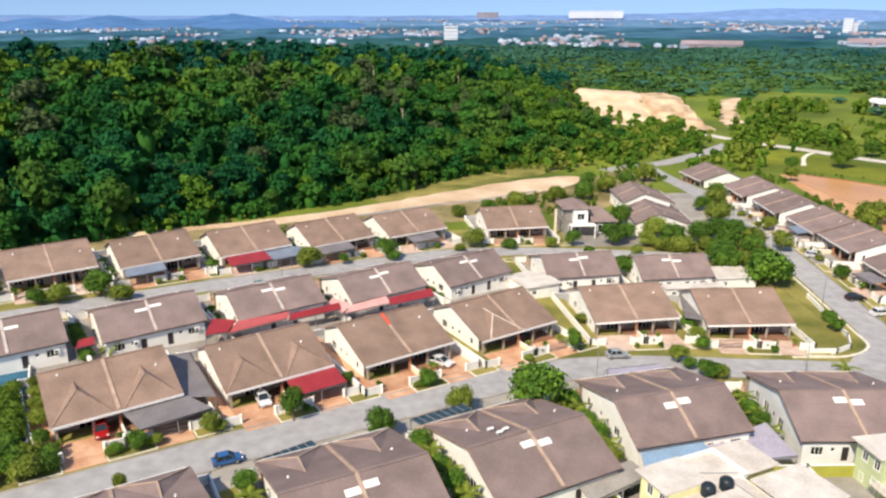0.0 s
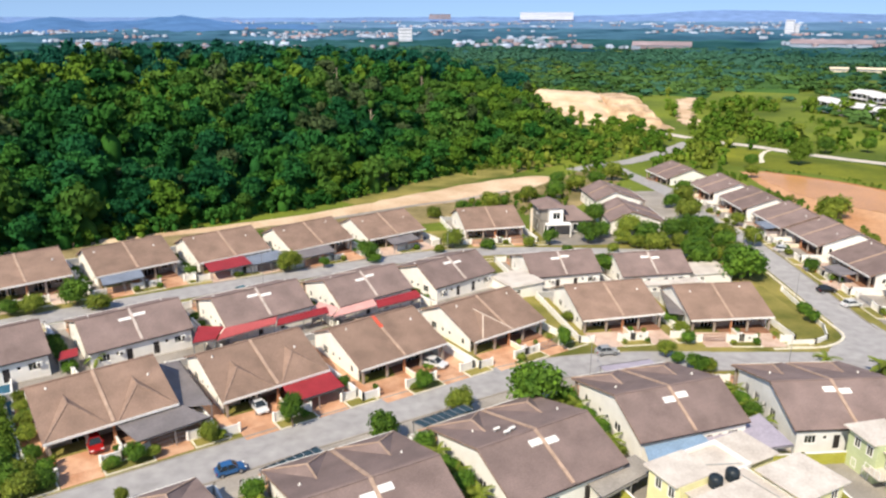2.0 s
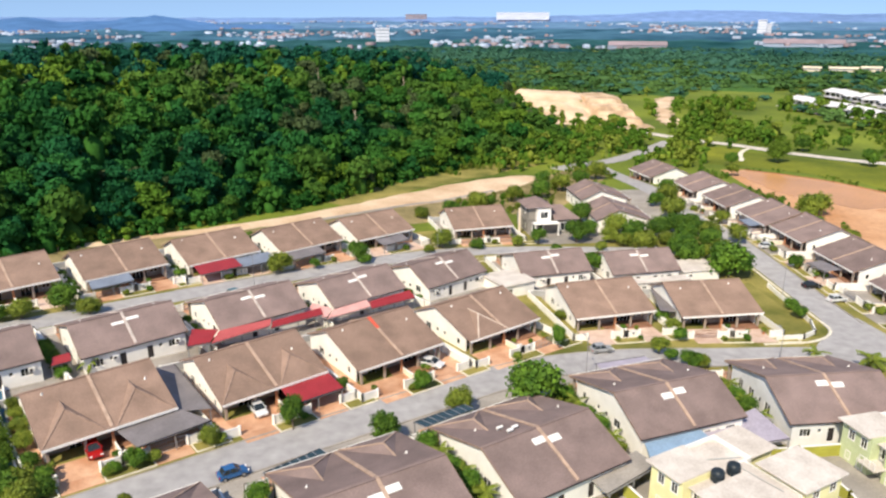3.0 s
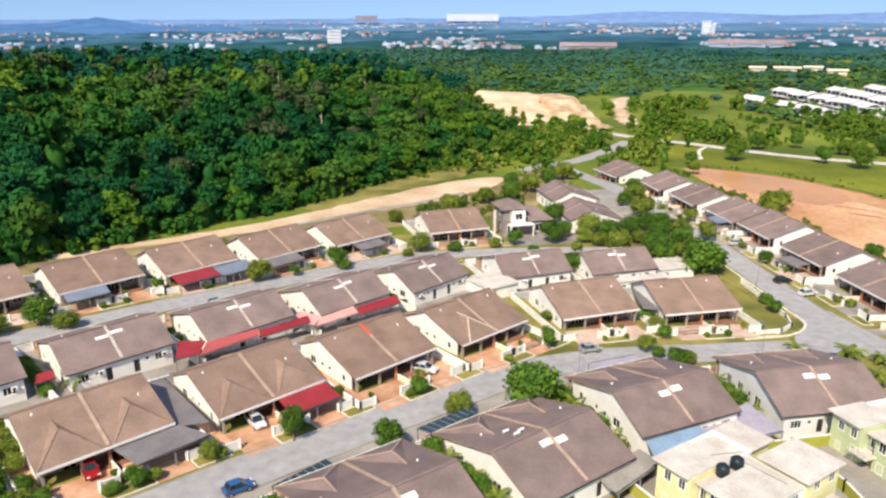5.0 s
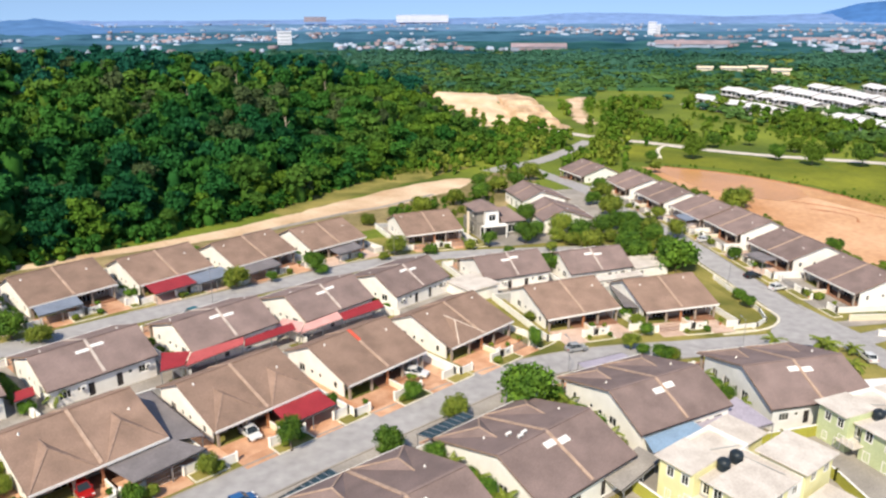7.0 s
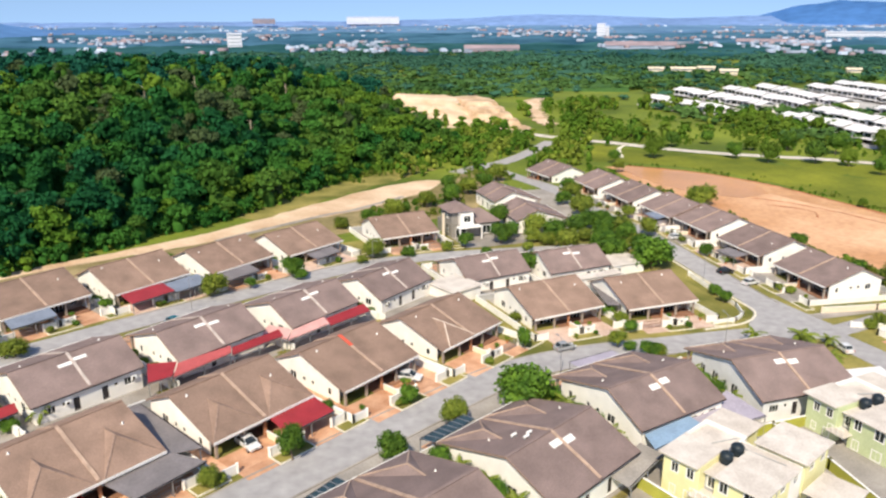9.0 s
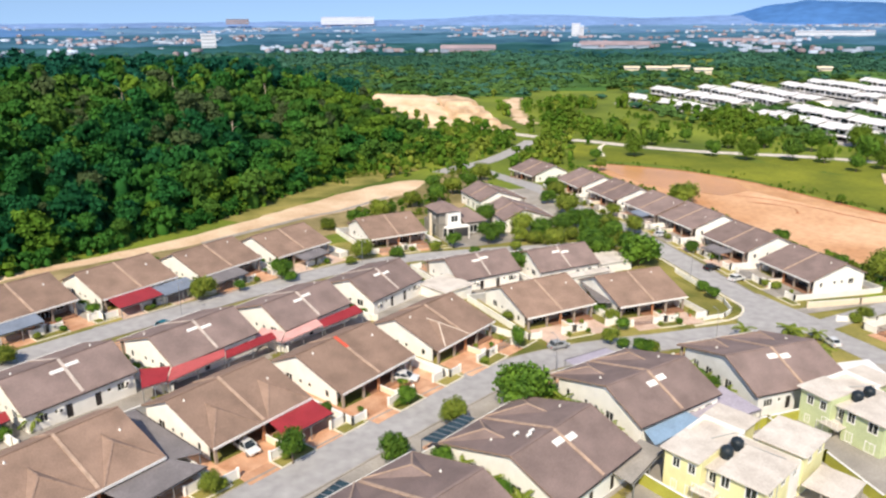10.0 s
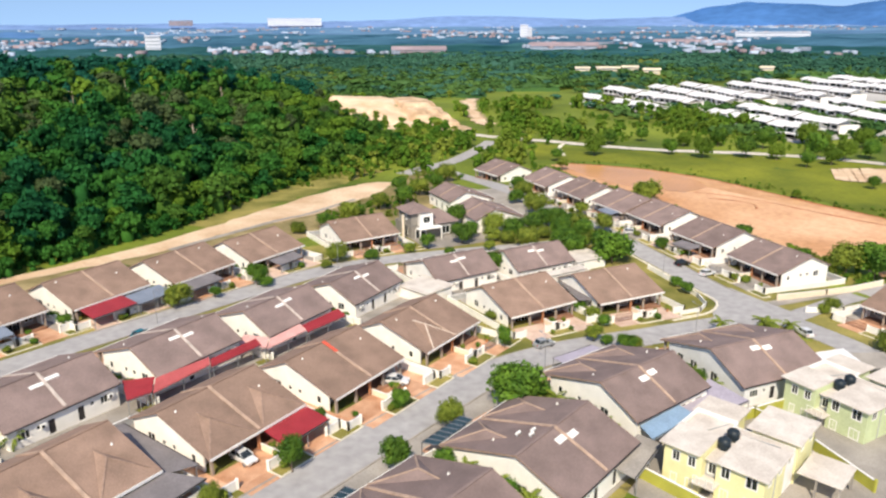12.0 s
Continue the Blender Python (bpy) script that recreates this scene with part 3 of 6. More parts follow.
    gable = Gable(y0 - 1.4, df, db, he, hr, hb, t + 0.004)
    glen = y1 - y0 + 1.4
    spots = spots or [(1.6, 0.8, 1.1, 2.2), (5.4, 0.7, 1.5, 2.2), (7.4, 0.7, 1.5, 2.2), (9.6, 1.5, 1.1, 2.4)]
    for sx in (-1, 1):
        bm = wall_run(bmesh.new(), glen, gable, 0.2, spots)
        ob = part("gable_wall", bm, wall, h)
        ob.matrix_basis = pose(-hx, y0 - 1.4, 0) if sx < 0 else pose(hx - 0.2, y0 - 1.4, 0)
        for o in spots:
            if sx < 0:
                window(ob, pose(0.1, o[0] + o[1], o[2], 0, 0, -90), o[1], o[3] - o[2], 1 if o[1] > 1 else 0)
            else:
                window(ob, pose(0.1, o[0], o[2], 0, 0, 90), o[1], o[3] - o[2], 1 if o[1] > 1 else 0)
    # back and front walls, laid along x
    span = 2 * hx - 0.4
    holes = [(0.9, 1.6, 0.9, 2.1), (3.4, 0.6, 1.4, 2.0), (4.9, 0.9, 0.0, 2.05)]
    holes += [(span - o[0] - o[1], *o[1:]) for o in holes]
    turn = Matrix.Rotation(radians(-90), 4, "Z")
    top = hb + 0.28 * sb - t - 0.004
    bm = wall_run(bmesh.new(), span, Level(top), 0.2, holes)
    ob = part("back_wall", bm, wall, h)
    ob.matrix_basis = pose(-hx + 0.2, y1, 0) @ turn
    for o in holes:
        if o[2] > 0:
            window(ob, pose(0.12, o[0], o[2], 0, 0, 90), o[1], o[3] - o[2], 2 if o[1] > 1 else 0)
        else:
            d = part("back_door", B(0, o[1], -0.03, 0.03, 0, o[3]), M_DARK, ob)
            d.matrix_basis = pose(0.1, o[0], 0, 0, 0, 90)
    fh = [(0.7, 1.5, 0.8, 2.1), (2.8, 3.0, 0.0, 2.25)]
    fh += [(span - o[0] - o[1], *o[1:]) for o in fh]
    bm = wall_run(bmesh.new(), span, Level(he + y0 * s - t - 0.01), 0.2, fh)
    ob = part("front_wall", bm, M_PORCH, h, "taupe front wall darkened for porch shade")
    ob.matrix_basis = pose(-hx + 0.2, y0 + 0.2, 0) @ turn
    for o in fh:
        if o[2] > 0:
            window(ob, pose(0.1, o[0] + o[1], o[2], 0, 0, -90) @ Matrix.Scale(1, 4), o[1], o[3] - o[2], 1)
        else:
            d = part("sliding_door", B(0, o[1], -0.02, 0.02, 0, o[3]), M_GLASS, ob, "dark glass sliding door")
            d.matrix_basis = pose(0.1, o[0], 0, 0, 0, 90)
            bm = bmesh.new()
            for k in range(5):
                box(bm, o[1] * k / 4 - 0.03, o[1] * k / 4 + 0.03, -0.06, -0.022, 0, o[3])
            g = part("door_frame", bm, M_TRIM, d)
    # porch columns, beam and floor
    for cx in (-hx + 0.2, -hx * 0.42, 0, hx * 0.42, hx - 0.2):
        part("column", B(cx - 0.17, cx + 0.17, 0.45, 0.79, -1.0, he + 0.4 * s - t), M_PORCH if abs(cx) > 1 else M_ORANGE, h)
    part("porch_beam", B(-hx, hx, 0.5, 0.72, he - 0.45, he + 0.35 * s - t), M_TRIM, h)
    part("porch_floor", B(-hx + 0.2, hx - 0.2, 0.0, y0, -1.0, 0.12), M_TILE, h, "brown tiled porch floor darkened for porch shade")
    return h


def left_of(x, y, ang, w=16.0):
    """The middle of a front eave from its left end."""
    a = radians(ang)
    return x + w / 2 * math.cos(a), y + w / 2 * math.sin(a)


def rear(x, y, ang, w=16.0, depth=16.0):
    """The middle of the front eave of a house that is seen from behind, from the left end of its rear eave."""
    a = radians(ang)
    return x + w / 2 * math.cos(a) - depth * math.sin(a), y + w / 2 * math.sin(a) + depth * math.cos(a)


ROW_B = [(-47.3, 77.9, 34.5), (-28.9, 88.6, 34), (-11.2, 98.8, 34), (6.6, 109.8, 33.5), (27.0, 120.1, 10), (47.3, 121.5, 3)]
ROW_D = [(-98.2, 116, 36), (-81.3, 126.4, 36), (-64.3, 136.5, 36), (-47.4, 146.6, 35.5), (-29.9, 156.8, 36), (-13.3, 167.6, 33), (10.4, 178.7, 11)]
ROW_A = [(x + 0.8, y - 0.1, a) for x, y, a in ((-70.4, 91.6, 35), (-52.8, 102.2, 35), (-34.9, 113.1, 35), (-17.2, 123.7, 35), (0.4, 134.4, 37), (20.7, 143.2, 11), (40.6, 144.9, 8))]
ROW_C = [(-32.2, 45.4, 30, 16.6), (-12.2, 55.8, 27, 16.6), (7.1, 66.3, 28, 16.5), (24.4, 78.2, 15.5, 16.4), (46.1, 82.0, 1.0, 17.2)]
ROW_C_LIFT = (0.3, 0.3, 0.0, 1.0, 1.1)
ROW_C_BACK = (7.6, 7.6, 7.6, 6.8, 7.6)
for i, (x, y, ang) in enumerate(ROW_B):
    house(*left_of(x, y, ang), ang, hips="white" if i == 3 else "tile" if i < 2 else None, hip_spans=[(-6.2, 0.6)] if i == 3 else None, skylights=False, seed=i)
for i, (x, y, ang) in enumerate(ROW_D):
    house(*left_of(x, y, ang), ang, hips=None, skylights=False, seed=20 + i)
for i, (x, y, ang) in enumerate(ROW_A):
    house(*rear(x, y, ang), ang + 180, tiles=M_ROOF_GREY, hips=None, seed=40 + i, hb=2.95, caps=M_PALECAP,
          label="white rendered bungalow pair with grey-brown roof and white skylights")
for i, (x, y, ang, w) in enumerate(ROW_C):
    house(*rear(x, y, ang, w, 11.5 + ROW_C_BACK[i]), ang + 180, w=w, tiles=M_ROOF_GREY, hips="pale", wall=M_PALEGREY if i == 4 else M_WALL, seed=60 + i, df=11.5, db=ROW_C_BACK[i], hb=3.1, lift=ROW_C_LIFT[i], spots=[(2.2, 1.3, 0.7, 2.3), (5.2, 1.5, 0.7, 2.4), (8.0, 0.7, 1.4, 2.2), (9.8, 1.5, 0.7, 2.4)] if i == 4 else None,
          label="white rendered bungalow pair with hipped porches and white skylights")
POND_ROW = ((96.4, 124.8), (94.9, 144.3), (93.7, 163.4), (92.3, 178.7), (91.0, 199.0), (89.7, 219.4), (85.0, 247.9))
for i, (x, y) in enumerate(POND_ROW):
    house(x, y + 8.2, -90 if i < 6 else -82, w=16.4, tiles=M_ROOF_GREY, hips=None, skylights=False, seed=80 + i,
          label="white rendered bungalow pair with brown roof beside the pond")
house(98.8, 97.0, -83, hips=None, skylights=False, seed=95, label="white rendered corner bungalow with brown tiled roof")


# ---- two-storey houses and the far terraces ----
def block(parent, name, x0, x1, y0, y1, z0, z1, material, holes=(), label=""):
    """A storey with real window openings: holes (side, start, width, sill, head) measured from the left as one faces that side."""
    t = 0.18
    sides = {"front": (pose(x0, y0, 0) @ Matrix.Rotation(radians(-90), 4, "Z"), x1 - x0), "left": (pose(x0, y0 + t, 0), y1 - y0 - 2 * t),
             "right": (pose(x1 - t, y0 + t, 0), y1 - y0 - 2 * t), "back": (pose(x0, y1, 0) @ Matrix.Rotation(radians(-90), 4, "Z"), x1 - x0)}
    for side, (m, length) in sides.items():
        if side == "front":
            m = pose(x0, y0 + t, 0) @ Matrix.Rotation(radians(-90), 4, "Z")
        mine = [o[1:] for o in holes if o[0] == side]
        bm = wall_run(bmesh.new(), length, Level(z1), t, mine, z0)
        ob = part(name, bm, material, parent, label)
        ob.matrix_basis = m
        for a, wd, sill, head in mine:
            if side in ("front",):
                window(ob, pose(0.14, a, sill, 0, 0, 90), wd, head - sill, 1, edge=0.15)
            elif side == "left":
                window(ob, pose(0.06, a + wd, sill, 0, 0, -90), wd, head - sill, 1, edge=0.15)
            else:
                window(ob, pose(0.12, a, sill, 0, 0, 90), wd, head - sill, 1, edge=0.15)


def water_tank(x, y, z, r=0.75):
    e = thing("water_tank", pose(x, y, z), "black plastic water tank on a flat roof", "water tank", "roof tanks")
    bm = bmesh.new()
    prof = [(r * 0.9, 0), (r, 0.15), (r, 0.5), (r * 0.96, 0.55), (r, 0.6), (r, 1.15), (r * 0.75, 1.38), (r * 0.3, 1.5)]
    rings = [[bm.verts.new((q * math.cos(k * math.tau / 18), q * math.sin(k * math.tau / 18), zz)) for k in range(18)] for q, zz in prof]
    for a, b in zip(rings, rings[1:]):
        for k in range(18):
            bm.faces.new((a[k], a[(k + 1) % 18], b[(k + 1) % 18], b[k]))
    bm.faces.new(rings[-1])
    part("tank", bm, M_TANK, e, smooth=True)
    part("lid", tube(bmesh.new(), (0, 0, 1.49), (0, 0, 1.6), r * 0.32, r * 0.28, 14), M_TANK, e)
    return e


def town_house(x, y, ang, wall, label):
    """A two-storey pair with flat roofs at several levels. Its long side faces -y of its own."""
    e = thing("house", pose(x, y, plain(x, y) - 0.6, 0, 0, ang), label, "house", "two-storey houses")

    def unit(x0, x1, y0, y1, holes, slab, top=5.75):
        block(e, "wall", x0, x1, y0, y1, -1.2, top, wall, holes)
        part("roof", soft(B(*slab, top + 0.01, top + 0.23), 0.04), M_FLAT, e, "pale weathered flat roof slab")

    unit(-6.9, -2.2, 2.2, 7.2, [("front", 1.0, 1.1, 3.7, 5.2), ("front", 3.0, 1.1, 3.7, 5.2), ("front", 1.0, 0.9, 0.8, 2.1), ("front", 2.9, 1.1, 0.6, 2.1), ("left", 1.8, 1.2, 3.8, 5.0)], (-7.4, -2.25, 1.6, 7.7))
    unit(-0.6, 5.0, 2.8, 9.4, [("front", 0.5, 1.2, 3.5, 5.2), ("front", 3.4, 1.5, 3.5, 5.2), ("front", 0.6, 1.1, 0.6, 2.2), ("front", 3.4, 1.5, 0.6, 2.2), ("right", 1.0, 1.3, 3.7, 5.0), ("right", 4.2, 1.3, 3.7, 5.0)], (-0.55, 5.5, 2.2, 10.2), 5.4)
    unit(-0.4, 5.2, 12.8, 19.2, [("front", 1.4, 1.2, 3.7, 5.0), ("right", 1.2, 1.3, 3.7, 5.0), ("right", 4.2, 1.3, 3.7, 5.0)], (-0.9, 5.7, 12.2, 19.7), 5.55)
    block(e, "wall", -2.19, -0.61, 3.6, 9.0, -1.2, 4.85, M_GREYWALL, [("front", 0.25, 1.1, 2.9, 4.5), ("front", 0.25, 1.1, -0.9, 2.2)], "grey recessed middle bay")
    block(e, "wall", -7.6, -2.4, 7.3, 13.4, -1.2, 4.6, M_WALL)
    block(e, "wall", -2.3, 5.0, 9.5, 12.7, -1.2, 5.0, M_WALL, [("right", 0.8, 1.2, 3.4, 4.6)])
    block(e, "wall", -8.2, -3.4, 14.6, 18.8, -1.2, 4.3, wall, [("left", 1.4, 1.2, 2.6, 3.8)])
    for a in ((-7.8, -2.3, 7.75, 13.6, 4.61, 4.76), (-2.25, 5.2, 10.25, 12.15, 5.01, 5.16), (-8.8, -2.9, 14.0, 19.2, 4.31, 4.5), (-2.2, -0.62, 3.0, 10.2, 4.86, 5.0)):
        part("roof", soft(B(*a), 0.03), M_FLAT, e, "pale weathered flat roof slab")
    for a in ((-7.95, -7.75, 7.8, 13.6, 4.6, 5.25), (-7.74, -2.4, 13.4, 13.6, 4.77, 5.25), (-2.5, -2.3, 10.3, 13.38, 4.77, 5.25)):
        part("parapet", B(*a), M_TRIM, e, "white parapet")
    bm = bmesh.new()
    tube(bm, (-5.2, 8.2, 4.95), (-3.2, 12.9, 4.95), 0.06, 0.06, 6)
    tube(bm, (-1.4, 10.6, 5.3), (3.8, 11.0, 5.3), 0.05, 0.05, 6)
    part("roof_pipe", bm, M_GREYWALL, e, "grey pipe across the roof")
    part("canopy", B(-2.7, 0.0, 0.9, 3.4, 2.5, 2.65), M_FLAT, e)
    part("canopy", soft(B(5.9, 11.0, 11.0, 17.0, 2.7, 2.9), 0.04), M_FLAT, e, "low pale concrete canopy")
    for px, py in ((10.7, 11.4), (10.7, 16.6), (8.1, 11.4)):
        part("canopy_post", B(px - 0.12, px + 0.12, py - 0.12, py + 0.12, -1.2, 2.7), M_CONC, e)
    for k in range(4):
        part("railing_post", B(-2.6 + k * 0.8, -2.54 + k * 0.8, 1.0, 1.06, 2.66, 3.6), M_TRIM, e)
    part("railing", B(-2.6, -0.14, 1.0, 1.06, 3.55, 3.62), M_TRIM, e)
    part("downpipe", B(5.02, 5.12, 6.0, 6.1, -1, 5.7), M_GREYWALL, e)
    m = e.matrix_basis
    for tx, ty in ((-1.42, 6.7), (-1.42, 9.3)):
        p = m @ Vector((tx, ty, 5.0))
        water_tank(p.x, p.y, p.z, 0.78)
    return e


town_house(24.0, 64.0, -65, M_YELLOW, "pale yellow two-storey house pair with flat roofs")
town_house(51.1, 73.05, -80, M_GREEN, "pale green two-storey house pair with flat roofs")


def villa(x, y, ang):
    """The two-storey corner house beside the green."""
    e = thing("house", pose(x, y, plain(x, y), 0, 0, ang) @ Matrix.Diagonal((1.1, 1.05, 1.22, 1)), "grey two-storey corner house with white-framed bay window", "house", "two-storey houses")
    block(e, "wall", -6, 6.5, 0, 10, -1.2, 3.0, M_TAUPE, [("front", 1.0, 3.0, 0, 2.3), ("front", 8.2, 2.4, 0.4, 2.4), ("left", 2, 1.2, 0.9, 2.1)])
    block(e, "wall", -5.8, -0.2, 0.6, 8, 3.0, 5.9, M_TAUPE, [("left", 2, 1.4, 4.0, 5.2)])
    block(e, "bay", -4.0, -0.6, -1.0, 0.59, 2.9, 5.7, M_TRIM, [("front", 0.7, 2.0, 3.6, 5.2)], "white bay")
    part("canopy", soft(B(-5.2, 1.0, -3.2, -1.02, 2.75, 2.98)), M_TRIM, e, "white flat canopy")
    for cx in (-5.0, 0.8):
        part("column", B(cx - 0.15, cx + 0.15, -3.1, -2.8, -1.2, 2.75), M_TRIM, e)
    bm = bmesh.new()
    vs = [bm.verts.new(p) for p in ((-6.6, -0.3, 5.9), (0.5, -0.3, 5.9), (0.5, 8.8, 5.9), (-6.6, 8.8, 5.9), (-3.0, 3.2, 7.5), (-3.0, 5.4, 7.5))]
    for f in ((0, 1, 4), (1, 2, 5, 4), (2, 3, 5), (3, 0, 4, 5), (3, 2, 1, 0)):
        bm.faces.new([vs[i] for i in f])
    part("roof", bm, M_ROOF_GREY, e)
    bm = bmesh.new()
    vs = [bm.verts.new(p) for p in ((0.52, -0.6, 3.05), (7.2, -0.6, 3.05), (7.2, 10.6, 3.05), (0.52, 10.6, 3.05), (0.52, 4.8, 5.4), (3.8, 4.8, 5.4))]
    for f in ((0, 1, 5, 4), (1, 2, 5), (2, 3, 4, 5), (3, 0, 4), (3, 2, 1, 0)):
        bm.faces.new([vs[i] for i in f])
    part("roof", bm, M_ROOF_GREY, e)
    part("pillar", B(-8.4, -7.9, 0, 0.5, -1.2, 6.0), M_CREAM, e, "tall cream boundary pillar")
    return e


villa(37.5, 187.5, 6)
house(67.1, 219.3, 93, w=16, tiles=M_ROOF_GREY, hips=None, skylights=False, seed=101, label="white bungalow pair with white gables beside the green")
house(65.5, 194.7, 90, w=16, tiles=M_ROOF_GREY, hips=None, skylights=False, seed=102, label="white bungalow pair with brown roof beside the green")


def terrace(x, y, ang, units, label):
    """A row of two-storey terrace houses, stepping unit by unit."""
    e = thing("terraced_houses", pose(x, y, -10.5, 0, 0, ang), label, "terraced house", "white terraces")
    rnd = random.Random(int(x * 7 + y))
    wall = part("wall", B(0, units * 7.0, 1.5, 14.0, -2, 5.6), M_WALL, e)
    for k in range(units):
        x0, lift = k * 7.0, rnd.uniform(-0.75, 0.65)
        bm = prism(bmesh.new(), [(-0.5, 6.5), (6.5, 8.7), (14.6, 6.7), (14.6, 6.4), (6.5, 8.4), (-0.5, 6.2)], x0 + 0.1, x0 + 6.9)
        r = part("roof", bm, M_WHITEROOF, e)
        r.location = (0, rnd.uniform(-0.9, 0.9), lift)
        p = part("porch_roof", B(x0 + 0.3, x0 + 6.7, -3.8, 1.2, 3.1, 3.3), M_COURT if rnd.random() < 0.45 else M_WHITEROOF, e)
        p.location.z = lift * 0.5
        part("upper_window", B(x0 + 0.9, x0 + (6.5 if k % 2 else 5.2), 1.42, 1.49, 3.5, 5.7), M_GLASS, e)
        # dark panel on the solid wall, in place of a shaded porch recess
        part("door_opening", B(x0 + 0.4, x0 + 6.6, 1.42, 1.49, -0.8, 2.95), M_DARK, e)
        part("porch_wall", B(x0 + 0.2, x0 + 3.0, -4.7, -4.5, -1.5, 0.9), M_WALL, e)
        part("party_fin", B(x0 - 0.12, x0 + 0.1, 1.25, 14.1, -1, 6.6), M_TRIM, e)
    return e


for x, y, ang, n in ((267.7, 485.7, -88, 12), (321, 533, -93, 16), (366, 532, -101, 17), (404, 540, -103, 18), (451, 533, -102, 18), (498, 553, -104, 20), (540, 535, -96, 17), (586, 545, -98, 17), (291, 374.6, -96, 12), (325.5, 386.7, -98, 13), (371.7, 385.5, -101, 14), (412, 392, -101, 14)):
    terrace(x, y, ang, n, "white terraced houses with pale stepped roofs")


for name, a, b in (("terrace_court", [(262, 490), (262, 440), (262, 392)], [(600, 560), (590, 480), (560, 408)]), ("terrace_court", [(284, 380), (278, 335), (272, 285)], [(440, 402), (425, 350), (400, 285)])):
    strip(name, a, b, 0.2, M_COURT, 31, 1.0, 24)


# ---- distance ----
def far_block(name, x, y, w, d, h, z, material, label, category, roofed=None):
    e = thing(name, pose(x, y, z, 0, 0, math.degrees(-math.atan2(x, y))), label, category)
    part("wall", soft(B(-w / 2, w / 2, -d / 2, d / 2, 0, h), 0.5), material, e)
    n = max(2, int(h / 6))
    for k in range(n):
        zz = h * (k + 0.45) / n
        part("window_band", B(-w / 2 + 1, w / 2 - 1, -d / 2 - 0.3, -d / 2 - 0.02, zz, zz + h / n * 0.22), M_TOWN, e)
    part("roof", prism(bmesh.new(), [(-d / 2 - 1, h), (d / 2 + 1, h), (0, h + (0.12 * d if roofed else 1.5))], -w / 2 - 1, w / 2 + 1), roofed or material, e)
    return e


far_block("apartment_block", -8, 1582, 28, 20, 26, -2, M_TOWNWHITE, "white apartment block above distant trees", "apartment block")
far_block("tower_block", 1005, 1970, 22, 20, 40, -4, M_TOWNWHITE, "white tower block in the distant town", "tower block")
far_block("tower_block", 1030, 1985, 16, 18, 30, -4, M_TOWNWHITE, "white tower block in the distant town", "tower block")
far_block("office_block", 715, 3920, 270, 40, 36, 26, M_TOWNWHITE, "long pale block on the horizon", "office block")
far_block("office_block", 165, 3950, 110, 40, 24, 30, M_TOWNRED, "long pinkish block on the horizon", "office block")
far_block("factory", 770, 1350, 135, 60, 9, -9, M_TOWN, "long factory with an orange roof", "factory", M_TOWNRED)
far_block("factory", 450, 1335, 100, 50, 8, -9, M_TOWNRED, "low factory with a red roof", "factory", M_TOWNRED)
far_block("factory", 1180, 1500, 120, 50, 8, -9, M_TOWNRED, "low factory with a red roof", "factory", M_TOWNRED)
far_block("apartment_block", 1610, 1640, 190, 40, 20, -6, M_TOWNWHITE, "white apartment row beyond the terraces", "apartment block")


for x, y, w in ((442, 757, 16), (470, 746, 26), (503, 750, 18), (496, 700, 18), (635, 672, 14)):
    far_block("school_block", x, y, w, 10, 5.5, float(land(x, y)) + 0.5, M_CREAM, "long low cream building among trees", "school building")


def scatter(name, n, place, size, material, label, category, seed, roof=0.35):
    """Many small gabled blocks as one mesh."""
    rnd = np.random.RandomState(seed)
    co, quads, tris = [], [], []
    for i in range(n):
        x, y, z = place(rnd)
        w, d, h = size(rnd)
        a = rnd.uniform(0, 6.28)
        c, s = math.cos(a), math.sin(a)
        k = len(co)
        for px, py, pz in ((-1, -1, 0), (1, -1, 0), (1, 1, 0), (-1, 1, 0), (-1, -1, 1), (1, -1, 1), (1, 1, 1), (-1, 1, 1), (-1, 0, 1 + roof), (1, 0, 1 + roof)):
            qx, qy = px * w / 2, py * d / 2
            co.append((x + qx * c - qy * s, y + qx * s + qy * c, z + pz * h))
        quads += [(k, k + 1, k + 5, k + 4), (k + 1, k + 2, k + 6, k + 5), (k + 2, k + 3, k + 7, k + 6), (k + 3, k, k + 4, k + 7), (k + 4, k + 5, k + 9, k + 8), (k + 6, k + 7, k + 8, k + 9)]
        tris += [(k + 4, k + 8, k + 7), (k + 5, k + 6, k + 9)]
    return tagged(new(name, arrays(name, co, [np.array(quads), np.array(tris)], material)), label, category, kind="stuff")


def town_spot(rnd):
    r = 1320 + 2800 * rnd.rand() ** 1.1
    a = rnd.uniform(-0.55, 1.0)
    x, y = r * math.sin(a), r * math.cos(a)
    for _ in range(30):
        if noise.noise((x * 0.0026, y * 0.0026, 5.0)) + 0.6 * noise.noise((x * 0.009, y * 0.009, 2.0)) > 0.18:
            break
        a = rnd.uniform(-0.55, 1.0)
        x, y = r * math.sin(a), r * math.cos(a)
    return x, y, -6.5 + 0.009 * max(0, r - 1200)


scatter("distant_houses", 900, town_spot, lambda r: (r.uniform(6, 13) + 40 * r.rand() ** 7, r.uniform(5, 9), r.uniform(2.5, 5.0)), M_TOWN, "distant town houses, blued for haze", "town", 5)
scatter("distant_roofs", 380, town_spot, lambda r: (r.uniform(6, 14) + 30 * r.rand() ** 7, r.uniform(6, 10), r.uniform(3, 5)), M_TOWNRED, "distant town roofs, red dulled for haze", "town", 6)


